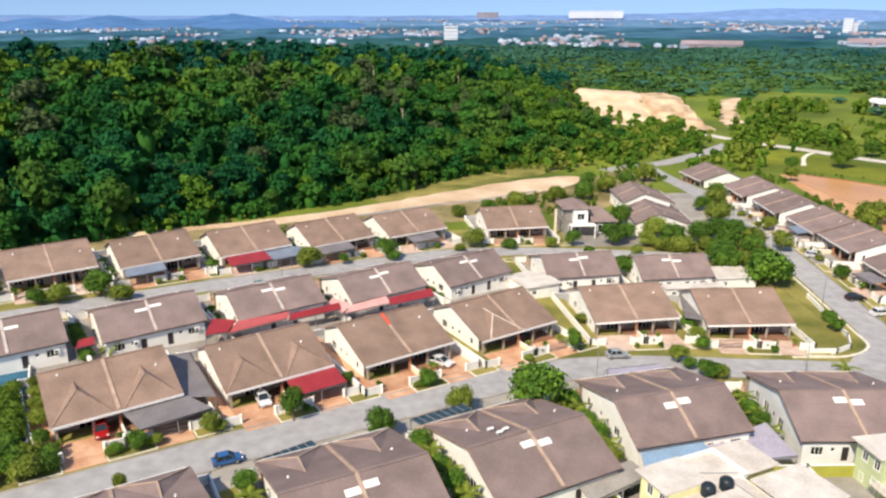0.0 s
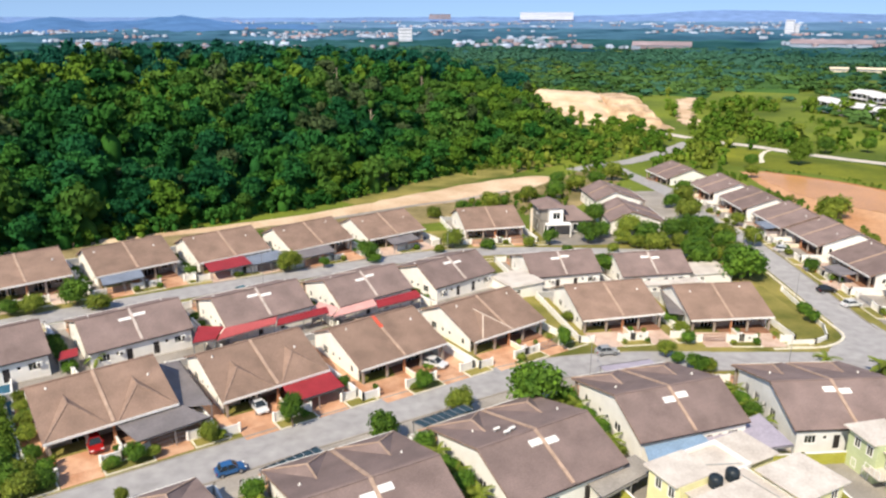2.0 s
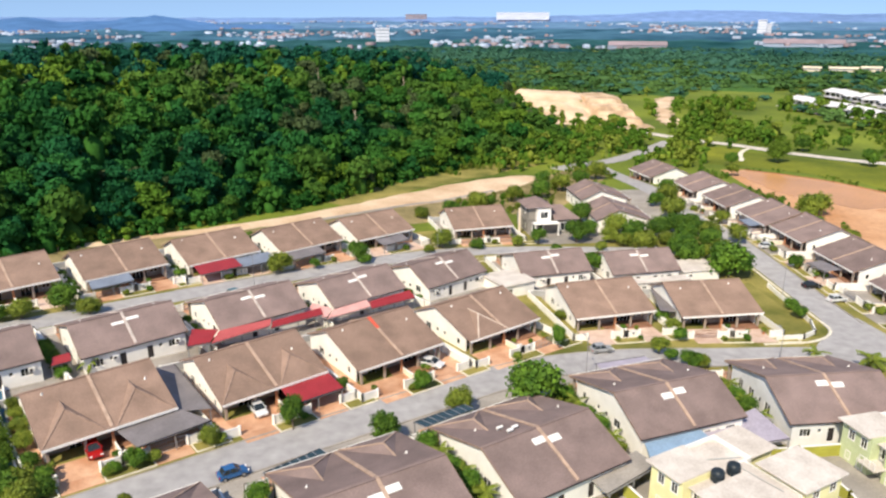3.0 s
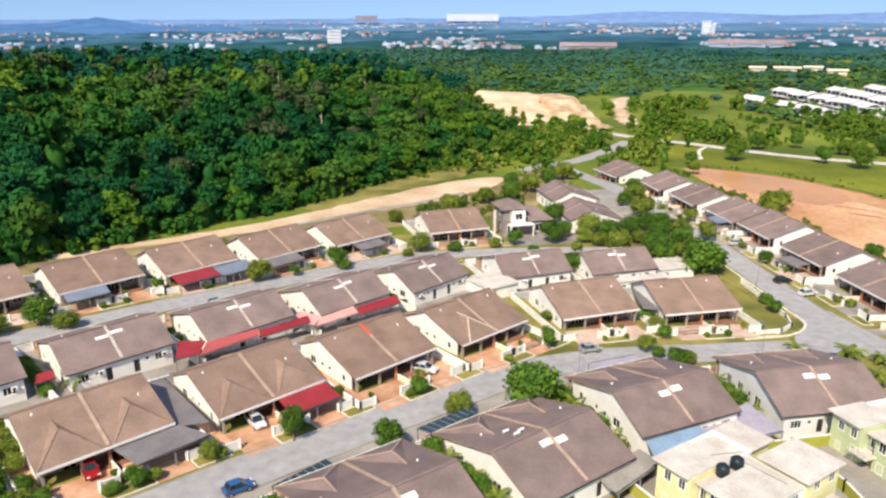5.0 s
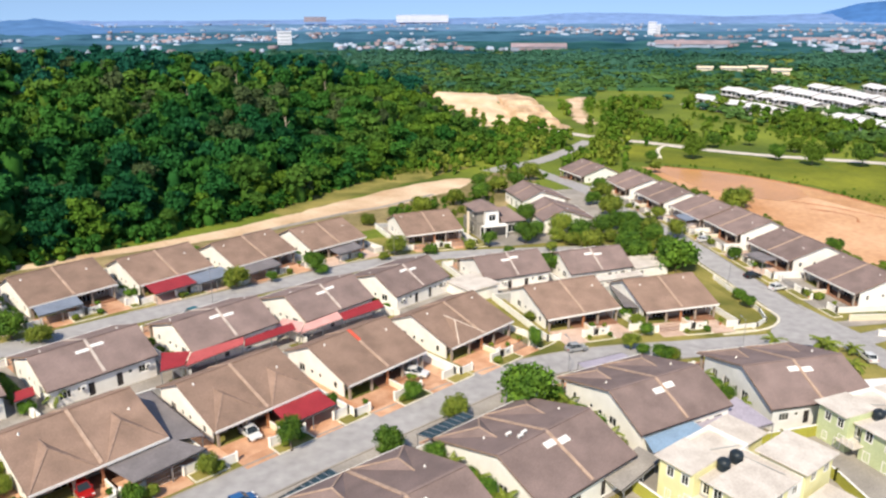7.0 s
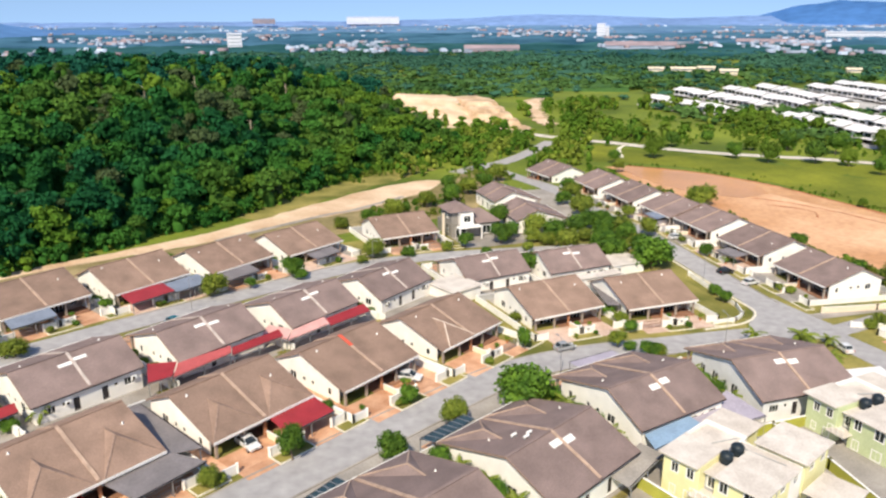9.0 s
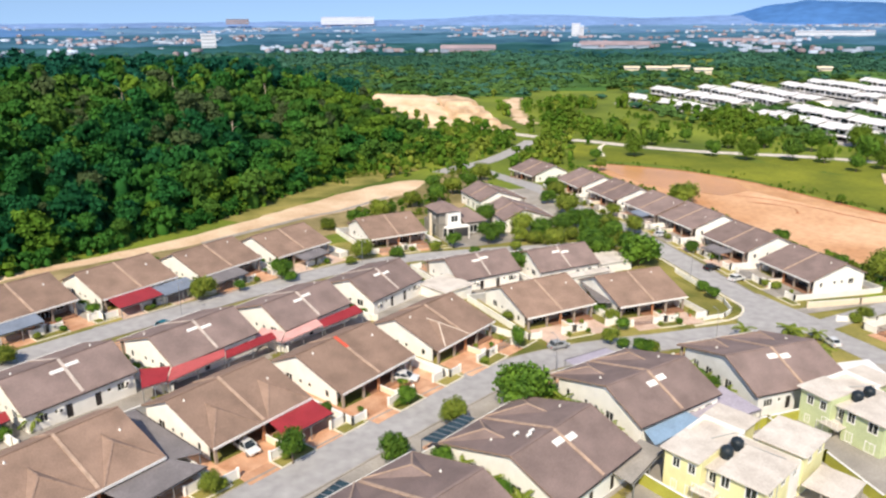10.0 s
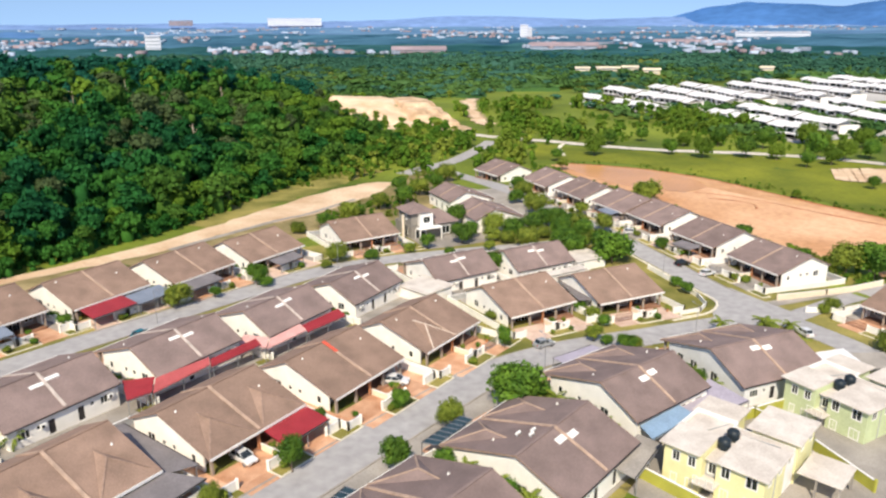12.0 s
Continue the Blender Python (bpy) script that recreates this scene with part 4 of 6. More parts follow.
def ridge_line(name, pts, base, material):
    """A far range of hills: crest by bearing in degrees from +y, distance and height."""
    bm = bmesh.new()
    rows = []
    n = 90
    for k in range(n + 1):
        b = pts[0][0] + (pts[-1][0] - pts[0][0]) * k / n
        r = np.interp(b, [p[0] for p in pts], [p[1] for p in pts])
        h = np.interp(b, [p[0] for p in pts], [p[2] for p in pts]) + 5 * noise.noise((b * 0.8, r * 0.001, 2.0)) + 2 * noise.noise((b * 3, 1, 2.0))
        row = []
        for f, g in ((-500, 0.0), (-220, 0.55), (0, 1.0), (250, 0.4)):
            q = r + f
            row.append(bm.verts.new((q * math.sin(radians(b)), q * math.cos(radians(b)), base + (h - base) * g)))
        rows.append(row)
    for a, c in zip(rows, rows[1:]):
        for k in range(3):
            bm.faces.new((a[k], c[k], c[k + 1], a[k + 1]))
    bmesh.ops.recalc_face_normals(bm, faces=bm.faces[:])
    return tagged(link(name, bm, material, smooth=True), kind="structure")


# ranges coloured blue to carry the haze before them
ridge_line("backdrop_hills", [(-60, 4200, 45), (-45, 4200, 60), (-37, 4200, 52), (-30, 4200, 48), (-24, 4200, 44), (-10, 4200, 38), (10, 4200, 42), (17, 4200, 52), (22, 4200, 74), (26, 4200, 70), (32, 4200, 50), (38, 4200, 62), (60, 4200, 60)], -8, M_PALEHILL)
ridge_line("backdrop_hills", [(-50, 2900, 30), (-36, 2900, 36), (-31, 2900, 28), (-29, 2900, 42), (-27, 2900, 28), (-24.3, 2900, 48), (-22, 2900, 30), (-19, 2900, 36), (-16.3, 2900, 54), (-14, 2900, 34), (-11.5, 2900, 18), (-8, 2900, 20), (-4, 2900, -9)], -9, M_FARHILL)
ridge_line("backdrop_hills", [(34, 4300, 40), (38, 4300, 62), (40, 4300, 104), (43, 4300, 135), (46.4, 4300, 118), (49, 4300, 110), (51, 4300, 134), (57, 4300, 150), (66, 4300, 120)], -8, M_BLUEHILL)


# ---- woods ----
def icosphere(sub):
    bm = bmesh.new()
    bmesh.ops.create_icosphere(bm, subdivisions=sub, radius=1)
    bm.verts.index_update()
    co = np.array([v.co for v in bm.verts])
    f = np.array([[v.index for v in q.verts] for q in bm.faces])
    bm.free()
    return co, f


def leaf_quads(pos, nrm, size, rnd, bend=0.7):
    """Small leaf sprays at pos that lie across nrm, more or less."""
    n = len(pos)
    nn = nrm + rnd.normal(0, bend, (n, 3)) * 0.6
    nn /= np.linalg.norm(nn, axis=1, keepdims=True)
    ref = rnd.normal(0, 1, (n, 3))
    u = np.cross(nn, ref)
    u /= np.linalg.norm(u, axis=1, keepdims=True) + 1e-9
    v = np.cross(nn, u)
    s = size * rnd.uniform(0.6, 1.4, (n, 1))
    co = np.stack([pos - u * s - v * s * 0.55, pos + u * s * 0.4 - v * s * 0.8 + nn * s * 0.15, pos + u * s + v * s * 0.5, pos - u * s * 0.3 + v * s * 0.8 - nn * s * 0.15], 1).reshape(-1, 3)
    return co, np.arange(4 * n).reshape(n, 4)


def crown(seed, lobes, leaves, size, core=1, flat=0.8, fill=0.82, loose=0.0):
    """A crown of unit radius round the origin: points, leaf faces and core faces."""
    rnd = np.random.RandomState(seed)
    base_co, base_f = icosphere(core)
    co, quads, tris, k = [], [], [], 0
    for i in range(lobes):
        r = rnd.uniform(0.34, 0.52) if lobes > 1 else 1.0
        if i == 0 and lobes > 1:
            c, r = np.array([0, 0, 0.0]), 0.68
        elif lobes > 1:
            a = i * 2.4 + rnd.uniform(-0.4, 0.4)
            e = rnd.uniform(-0.35, 0.9)
            c = np.array([math.cos(a) * math.cos(e), math.sin(a) * math.cos(e), math.sin(e)]) * rnd.uniform(0.42, 0.68)
        else:
            c = np.zeros(3)
        c = c * [1, 1, flat]
        body = base_co * r * fill * [1, 1, flat] * rnd.uniform(0.82, 1.14, (len(base_co), 1)) + c
        co.append(body)
        tris.append(base_f + k)
        k += len(body)
        n = max(4, int(leaves * r * r / (0.46 + 0.2 * (lobes - 1))))
        p = rnd.normal(0, 1, (n, 3))
        p /= np.linalg.norm(p, axis=1, keepdims=True)
        p[:, 2] = np.where(p[:, 2] < -0.5, -p[:, 2], p[:, 2])
        q, f = leaf_quads(p * r * [1, 1, flat] * rnd.uniform(0.80 - 0.5 * loose, 1.12 + loose, (n, 1)) + c, p, size, rnd)
        co.append(q)
        quads.append(f + k)
        k += len(q)
    return np.concatenate(co), np.concatenate(quads), np.concatenate(tris)


def plant_many(name, spots, shapes, material, label, category, seed):
    """Many trees as one mesh; spots: rows of x, y, z, radius, height factor."""
    rnd = np.random.RandomState(seed)
    co, quads, tris, k = [], [], [], 0
    for x, y, z, r, hf in spots:
        c, q, t = shapes[rnd.randint(len(shapes))]
        a = rnd.uniform(0, 6.28)
        m = np.array([[math.cos(a), -math.sin(a), 0], [math.sin(a), math.cos(a), 0], [0, 0, hf]]) * r
        co.append(c @ m.T + [x, y, z])
        quads.append(q + k)
        tris.append(t + k)
        k += len(c)
    return tagged(new(name, arrays(name, np.concatenate(co), [np.concatenate(quads), np.concatenate(tris)], material)), label, category, kind="stuff")


def wild_crown(seed, lobes, leaves, size, tall=1.0):
    """A ragged forest crown of unit radius: a domed heap of uneven clumps with gaps between them."""
    rnd = np.random.RandomState(seed)
    base_co, base_f = icosphere(0)
    co, quads, tris, k = [], [], [], 0
    for i in range(lobes):
        f = (i + 0.5) / lobes
        a = i * 2.4 + rnd.uniform(-0.6, 0.6)
        rad = rnd.uniform(0.25, 0.82) * math.sqrt(f) if i else 0.0
        c = np.array([math.cos(a) * rad, math.sin(a) * rad, tall * (0.75 - 1.05 * rad * rad) + rnd.uniform(-0.30, 0.18)])
        r = rnd.uniform(0.20, 0.42) * (1.15 - 0.35 * f)
        shape = np.array([1, 1, rnd.uniform(0.55, 0.95)])
        body = base_co * r * 0.76 * shape * rnd.uniform(0.7, 1.2, (len(base_co), 1)) + c
        co.append(body)
        tris.append(base_f + k)
        k += len(body)
        n = max(6, int(leaves / lobes * (r / 0.3) ** 2))
        p = rnd.normal(0, 1, (n, 3))
        p /= np.linalg.norm(p, axis=1, keepdims=True)
        p[:, 2] = np.where(p[:, 2] < -0.35, -p[:, 2], p[:, 2])
        q, fc = leaf_quads(p * r * shape * rnd.uniform(0.72, 1.22, (n, 1)) + c, p, size, rnd, 0.85)
        co.append(q)
        quads.append(fc + k)
        k += len(q)
    # a dark heart and a stem below the clumps
    body = base_co * [0.42, 0.42, 0.85 * tall] - [0, 0, 0.45]
    co.append(body)
    tris.append(base_f + k)
    return np.concatenate(co), np.concatenate(quads), np.concatenate(tris)


rnd = np.random.RandomState(11)
near_shapes = [wild_crown(100 + i, 15, 520, 0.085, (0.8, 1.0, 1.25)[i % 3]) for i in range(9)]
mid_shapes = [wild_crown(120 + i, 9, 84, 0.17, (0.7, 0.95)[i % 2]) for i in range(6)]
top_shapes = [wild_crown(130 + i, 9, 120, 0.14, (0.8, 1.1)[i % 2]) for i in range(6)]
low_shapes = [crown(140 + i, 4, 16, 0.26, 1) for i in range(5)]
KINDS = ((M_LEAF_DEEP, "dense deep blue-green forest trees on a slope"), (M_LEAF, "dense dark green forest trees on a slope"), (M_LEAF_MID, "dense green forest trees on a slope"), (M_LEAF_OLIVE, "olive green forest trees on a slope"), (M_LEAF_PALE, "yellow-green forest trees on a slope"), (M_LEAF_GREY, "dull grey-green forest trees on a slope"), (M_LEAF_FAR, "hazy teal forest trees on a slope"))
near_spots, mid_spots = [[] for _ in KINDS], [[] for _ in KINDS]
step = 6.0
for gx in np.arange(-330, 150, step):
    for gy in np.arange(85, 640, step):
        x, y = gx + rnd.uniform(-2.8, 2.8), gy + rnd.uniform(-2.8, 2.8)
        e = behind(x, y) + 5 * noise.noise((x * 0.04, y * 0.04, 0.5))
        start = -8.5 + 14.0 * float(smoothstep(-36, 24, np.array(x)))
        if e < start or e > 330 or x > np.interp(y, [262, 290, 330, 370, 400, 450, 640], [34, 60, 82, 84, 76, 74, 96]) + 9 * noise.noise((x * 0.02, y * 0.02, 8.0)) or abs(x - np.interp(y, [240, 262, 294, 303, 318, 354], [88, 84, 79, 90, 104, 134])) < 7 or (e > 110 and rnd.rand() < 0.3) or (e > 230 and rnd.rand() < 0.4):
            continue
        big = rnd.rand() ** 2.5
        r = rnd.uniform(2.9, 4.9) + 3.4 * big
        inner = float(smoothstep(0, 34, np.array(e - start)))
        tall = (0.6 + 6.4 * inner) * rnd.uniform(0.68, 1.18) + 4.2 * big * inner
        low = float(smoothstep(10, 80, np.array(x)))
        tall *= 1 - 0.7 * low
        r *= 1 - 0.25 * low
        # slope shade put into leaf tone: darker low left, lighter towards the crest
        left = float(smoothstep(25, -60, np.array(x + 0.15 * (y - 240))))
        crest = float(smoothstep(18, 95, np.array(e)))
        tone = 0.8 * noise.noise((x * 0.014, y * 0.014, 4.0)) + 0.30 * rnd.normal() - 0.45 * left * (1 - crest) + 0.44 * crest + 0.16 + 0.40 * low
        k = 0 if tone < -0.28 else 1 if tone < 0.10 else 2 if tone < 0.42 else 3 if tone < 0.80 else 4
        if e > 190:
            k = 0 if rnd.rand() < 0.6 else 1
        if rnd.rand() < 0.05 + 0.07 * crest:
            k = 5
        if e - start < 20 and rnd.rand() < 0.55 * (1 - 0.6 * left):
            k = rnd.randint(2, 5)
        # rearmost trees take the leaf colour with haze mixed in
        if e > 165 + 25 * rnd.normal():
            k = 6
        row = (x, y, float(land(x, y)) + r * (0.45 + 0.25 * inner) + tall, r, rnd.uniform(0.85, 1.3))
        (near_spots if e < 100 else mid_spots)[k].append(row)
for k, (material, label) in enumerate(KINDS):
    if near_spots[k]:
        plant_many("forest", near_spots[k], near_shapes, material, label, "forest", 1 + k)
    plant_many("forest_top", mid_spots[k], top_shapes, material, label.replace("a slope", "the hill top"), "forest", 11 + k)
# closed understorey between the stems
xs, ys = np.meshgrid(np.arange(-340, 100, 5.0), np.arange(90, 640, 5.0))
co, keep = [], []
for x, y in zip(xs.ravel(), ys.ravel()):
    e = behind(x, y)
    edge = float(smoothstep(-3, 30, np.array(e + 8.5 - 14.0 * float(smoothstep(-36, 24, np.array(x))))))
    low = float(smoothstep(10, 80, np.array(x)))
    co.append((x, y, float(land(x, y)) - 1.5 + (8.6 - 5.2 * low) * edge + 1.9 * noise.noise((x * 0.13, y * 0.13, 7.0))))
    keep.append(edge > 0 and e < 330 and x < np.interp(y, [262, 290, 330, 370, 400, 450, 640], [30, 56, 78, 80, 72, 70, 92]))
keep = np.array(keep).reshape(xs.shape)
k = np.arange(xs.size).reshape(xs.shape)
f = np.stack([k[:-1, :-1], k[:-1, 1:], k[1:, 1:], k[1:, :-1]], -1)[keep[:-1, :-1] & keep[1:, 1:]]
tagged(new("understorey", arrays("understorey", co, [f.reshape(-1, 4)], M_LEAF, True)), "dense dark green forest understorey", "forest", kind="stuff")
# undergrowth at the edge
for k, material in enumerate((M_LEAF_MID, M_LEAF_PALE)):
    edge_spots = []
    for i in range(460):
        x = rnd.uniform(-150, 60)
        e = rnd.uniform(-9.5, 1) + 13 * float(smoothstep(-36, 24, np.array(x)))
        y = 240 + (e + (x + 10) * 0.678) / 0.735
        r = rnd.uniform(1.0, 2.7)
        if k and x < -25 and rnd.rand() < 0.75:
            continue
        edge_spots.append((x, y, float(land(x, y)) + r * 0.6, r, rnd.uniform(0.8, 1.3)))
    plant_many("undergrowth", edge_spots, mid_shapes, material, "bright green undergrowth along the forest edge", "undergrowth", 3 + k)
# trees and scrub round the cutting and the end of the road
scrub = [[], [], []]
for i in range(2300):
    x, y = rnd.uniform(36, 290), rnd.uniform(255, 560)
    thin = noise.noise((x * 0.02, y * 0.02, 1.0))
    if thin < -0.35 + 0.3 * (x > 140) + 0.22 * (x > 168 and y > 395):
        continue
    if (abs(x - 168 - (y - 446) * 0.30) < 7 and y > 408) or (66 < x < 158 and 396 < y < 520 and rnd.rand() < 0.97) or (y < 330 and x > 128):
        continue
    if -7 < x - np.interp(y, [240, 262, 294, 303, 318, 354], [88, 84, 79, 90, 104, 134]) < 15 or abs(x - np.interp(y, [246, 292, 316, 355, 392], [248, 200, 176, 151, 130])) < 8:
        continue
    if (x < 100 and y < 280 and behind(x, y) < -14) or (x > 76 and y < 285):
        continue
    r = rnd.uniform(1.5, 4.3)
    scrub[(0 if thin > 0.15 else 1, 1, 2)[rnd.randint(3) if thin < 0.25 else rnd.randint(2)]].append((x, y, float(land(x, y)) + r * rnd.uniform(0.7, 1.3), r, rnd.uniform(0.8, 1.25)))
# taller trees where the road bends into the country lane
for k, (x, y, r) in enumerate(((117.4, 311, 3.6), (122, 303, 2.8), (129.7, 309, 3.4), (136, 334, 4.2), (142, 352, 3.8), (147, 366, 4.4), (146, 380, 3.6), (112, 346, 3.2), (176, 396, 4.8), (169, 386, 3.6), (183, 420, 3.8), (160, 372, 3.4))):
    for up in (0.75, 1.75):
        scrub[k % 2].append((x, y, float(land(x, y)) + r * up, r * (1.25 - 0.28 * up), 1.1))
# a stand of dark trees before the cutting, and a tall clump by the lane
for x, y, r in ((66, 402, 4.0), (72, 399, 4.2), (78, 397, 3.6), (85, 399, 4.2), (91, 402, 3.2), (120, 307, 4.6), (125, 318, 5.0), (129, 326, 4.6)):
    for up in (0.7, 1.5, 2.3):
        scrub[0].append((x, y, float(land(x, y)) + r * up, r * (1.2 - 0.25 * up), 1.1))
for k, material in enumerate((M_MID, M_LEAF_PALE, M_TREE_LIGHT)):
    plant_many("scrub_trees", scrub[k], mid_shapes, material, "scattered green trees and scrub beyond the houses", "woodland", 4 + k)
# bushes in the pasture before the terraces
bushes = [[], []]
for i in range(620):
    x, y = rnd.uniform(165, 340), rnd.uniform(262, 430)
    if abs(x - np.interp(y, [212, 246, 271, 292, 316, 355, 384], [268, 248, 225, 200, 176, 151, 134])) < 9 or x + y < 505 or (x > 240 and y > 380 - (x - 240) * 0.9 and y > 300) or noise.noise((x * 0.03, y * 0.03, 6.0)) < -0.15:
        continue
    r = rnd.uniform(0.8, 2.6)
    bushes[i % 2].append((x, y, float(land(x, y)) + r * 0.5, r, rnd.uniform(0.7, 1.1)))
for i in range(150):
    cx, cy, w, d = ((281, 391, 9, 8), (352, 402, 16, 8), (262, 345, 14, 16))[i % 3]
    x, y = cx + rnd.uniform(-w, w), cy + rnd.uniform(-d, d)
    r = rnd.uniform(1.6, 3.6)
    bushes[i % 2].append((x, y, float(land(x, y)) + r * 0.8, r, rnd.uniform(0.8, 1.2)))
for k, material in enumerate((M_MID, M_LEAF_PALE)):
    plant_many("bushes", bushes[k], top_shapes, material, "green bushes in rough pasture", "bushes", 34 + k)
# low brush on the rough ground by the track's end and along the field
brush = [[], []]
for i in range(900):
    if i % 3:
        x, y = rnd.uniform(14, 82), rnd.uniform(194, 284)
        if behind(x, y) > 8 or behind(x, y) < -52 or (26 < x < 50 and 178 < y < 202) or (58 < x < 84 and 188 < y < 238) or abs(x - np.interp(y, [180, 215, 240, 262, 290], [86.5, 87.5, 88, 84, 84])) < 5:
            continue
        if -32 < behind(x, y) < -4 and x < 56:
            continue
    else:
        x, y = rnd.uniform(116, 127), rnd.uniform(120, 285)
        if noise.noise((x * 0.1, y * 0.05, 3.0)) < 0:
            continue
    r = rnd.uniform(0.4, 1.5)
    brush[i % 2].append((x, y, float(land(x, y)) + r * 0.5, r, rnd.uniform(0.7, 1.3)))
for i in range(360):
    y = rnd.uniform(140, 286)
    x = float(np.interp(y, [140, 160, 183, 206, 231, 254, 269, 282], [186, 181, 177, 174.5, 171, 162.5, 151, 138])) + 1.2 + 11 * rnd.rand() ** 2
    if noise.noise((x * 0.12, y * 0.12, 5.0)) < 0.05:
        continue
    r = rnd.uniform(0.3, 0.8)
    brush[i % 2].append((x, y, float(land(x, y)) + r * 0.4, r, rnd.uniform(0.6, 1.1)))
for k, material in enumerate((M_TREE_LIGHT, M_LEAF_PALE)):
    plant_many("brush", brush[k], top_shapes, material, "low yellow-green brush on rough ground", "brush", 24 + k)
# woodland out to the town
wide = []
for i in range(13000):
    r0 = 400 + 1000 * rnd.rand() ** 0.8
    a = rnd.uniform(-0.5, 1.15)
    x, y = r0 * math.sin(a), r0 * math.cos(a)
    if y < 560 and x < 250 or behind(x, y) < 140 and x < 60 or y < 150:
        continue
    if 225 < x < 660 and 230 < y < 580 and (x - 225) * 0.5 + y > 470 and not rnd.rand() < 0.05:
        continue
    if noise.noise((x * 0.005, y * 0.005, 2.0)) < -0.55:
        continue
    r = rnd.uniform(3.5, 7.5) * (1 + r0 / 2500)
    wide.append((x, y, float(land(x, y)) + r * 0.3, r * 0.85, rnd.uniform(0.45, 0.7)))
plant_many("woodland", [w for w in wide if math.hypot(w[0], w[1]) + 260 * math.sin(w[0] * 12.9 + w[1] * 7.3) < 760], low_shapes, M_WOOD, "broad green woodland between estate and town", "woodland", 5)
plant_many("hazy_woodland", [w for w in wide if math.hypot(w[0], w[1]) + 260 * math.sin(w[0] * 12.9 + w[1] * 7.3) >= 760 and w[3] * 997 % 1 < 0.5], low_shapes, M_HAZY, "hazy green woodland before the town", "woodland", 7)


def canopy(name, r0, r1, a0, a1, nr, na, height, rough, material, label, seed):
    """A closed sheet of treetops seen from afar, over a sector of the plain (bearings in radians from +y)."""
    t = np.linspace(0, 1, nr)
    R, A = np.meshgrid(r0 * (r1 / r0) ** t, np.linspace(a0, a1, na))
    X, Y = R * np.sin(A), R * np.cos(A)
    Z = np.empty_like(X)
    for j in range(na):
        for i in range(nr):
            x, y = X[j, i], Y[j, i]
            Z[j, i] = rough * (noise.noise((x / 55, y / 55, seed)) + 1.4 * noise.noise((x / 240, y / 240, seed + 3)))
    fade = np.minimum(1, np.minimum(t * 14, 1.0))[None, :] * np.minimum(1, np.minimum(np.linspace(0, 1, na), np.linspace(1, 0, na)) * 30)[:, None]
    Z = (Z + height) * fade - 2.5 * (1 - fade)
    Z += 0.009 * np.maximum(0, R - 1200) + land(X, Y) * (R < 1200) - 9 * (R >= 1200)
    k = np.arange(na * nr).reshape(na, nr)
    f = np.stack([k[:-1, :-1], k[1:, :-1], k[1:, 1:], k[:-1, 1:]], -1).reshape(-1, 4)
    return tagged(new(name, arrays(name, np.stack([X, Y, Z], -1).reshape(-1, 3), [f], material, True)), label, "woodland", kind="stuff")


# treetop sheets by distance, each with more haze in its colour
canopy("distant_woodland", 1215, 1760, -0.75, 1.2, 44, 300, 1.5, 4.2, M_DISTANT_NEAR, "dark woodland before the distant town, tinted teal for haze", 3.0)
canopy("distant_woodland", 1740, 2660, -0.75, 1.2, 40, 260, 1.0, 4.5, M_DISTANT, "woodland round the distant town, tinted blue-green for haze", 3.0)
canopy("distant_woodland", 2640, 4250, -0.75, 1.2, 40, 200, 1.0, 5.0, M_DISTANT_FAR, "woodland behind the distant town, tinted pale blue for haze", 3.0)
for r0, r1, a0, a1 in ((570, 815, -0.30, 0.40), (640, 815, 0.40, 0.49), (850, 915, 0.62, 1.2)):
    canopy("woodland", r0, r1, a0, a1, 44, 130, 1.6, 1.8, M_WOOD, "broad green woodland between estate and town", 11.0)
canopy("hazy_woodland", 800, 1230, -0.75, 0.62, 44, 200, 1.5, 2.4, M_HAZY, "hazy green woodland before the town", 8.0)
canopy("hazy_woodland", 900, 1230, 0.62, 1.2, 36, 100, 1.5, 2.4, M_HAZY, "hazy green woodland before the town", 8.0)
# bare pale trunks that stand out of the forest
for i, (x, y, hgt) in enumerate(((-18, 273, 20), (-87, 333, 20), (3, 389, 20), (-60, 352, 19), (-115, 342, 20), (-40, 380, 20), (-140, 330, 19))):
    z = float(land(x, y))
    e = thing("tall_tree", pose(x, y, z), "tall pale trunk with a thin crown above the forest", "tree", "tall forest trees")
    part("trunk", tube(bmesh.new(), (0, 0, 0), (0.6, 0.2, hgt + 3), 0.30, 0.16), M_PALEBARK, e)
    part_crown = new("crown", arrays("crown", near_shapes[i][0] * 3.2, near_shapes[i][1:], M_LEAF_OLIVE))
    part_crown.parent, part_crown.location = e, (0.6, 0.2, hgt + 4.4)
    for k in range(5):
        a = k * 2.1 + i
        zz = hgt * (0.65 + 0.08 * k)
        part("limb", tube(bmesh.new(), (0.35, 0.1, zz), (0.35 + 1.8 * math.cos(a), 0.1 + 1.8 * math.sin(a), zz + 1.6), 0.10, 0.03, 6), M_PALEBARK, e)


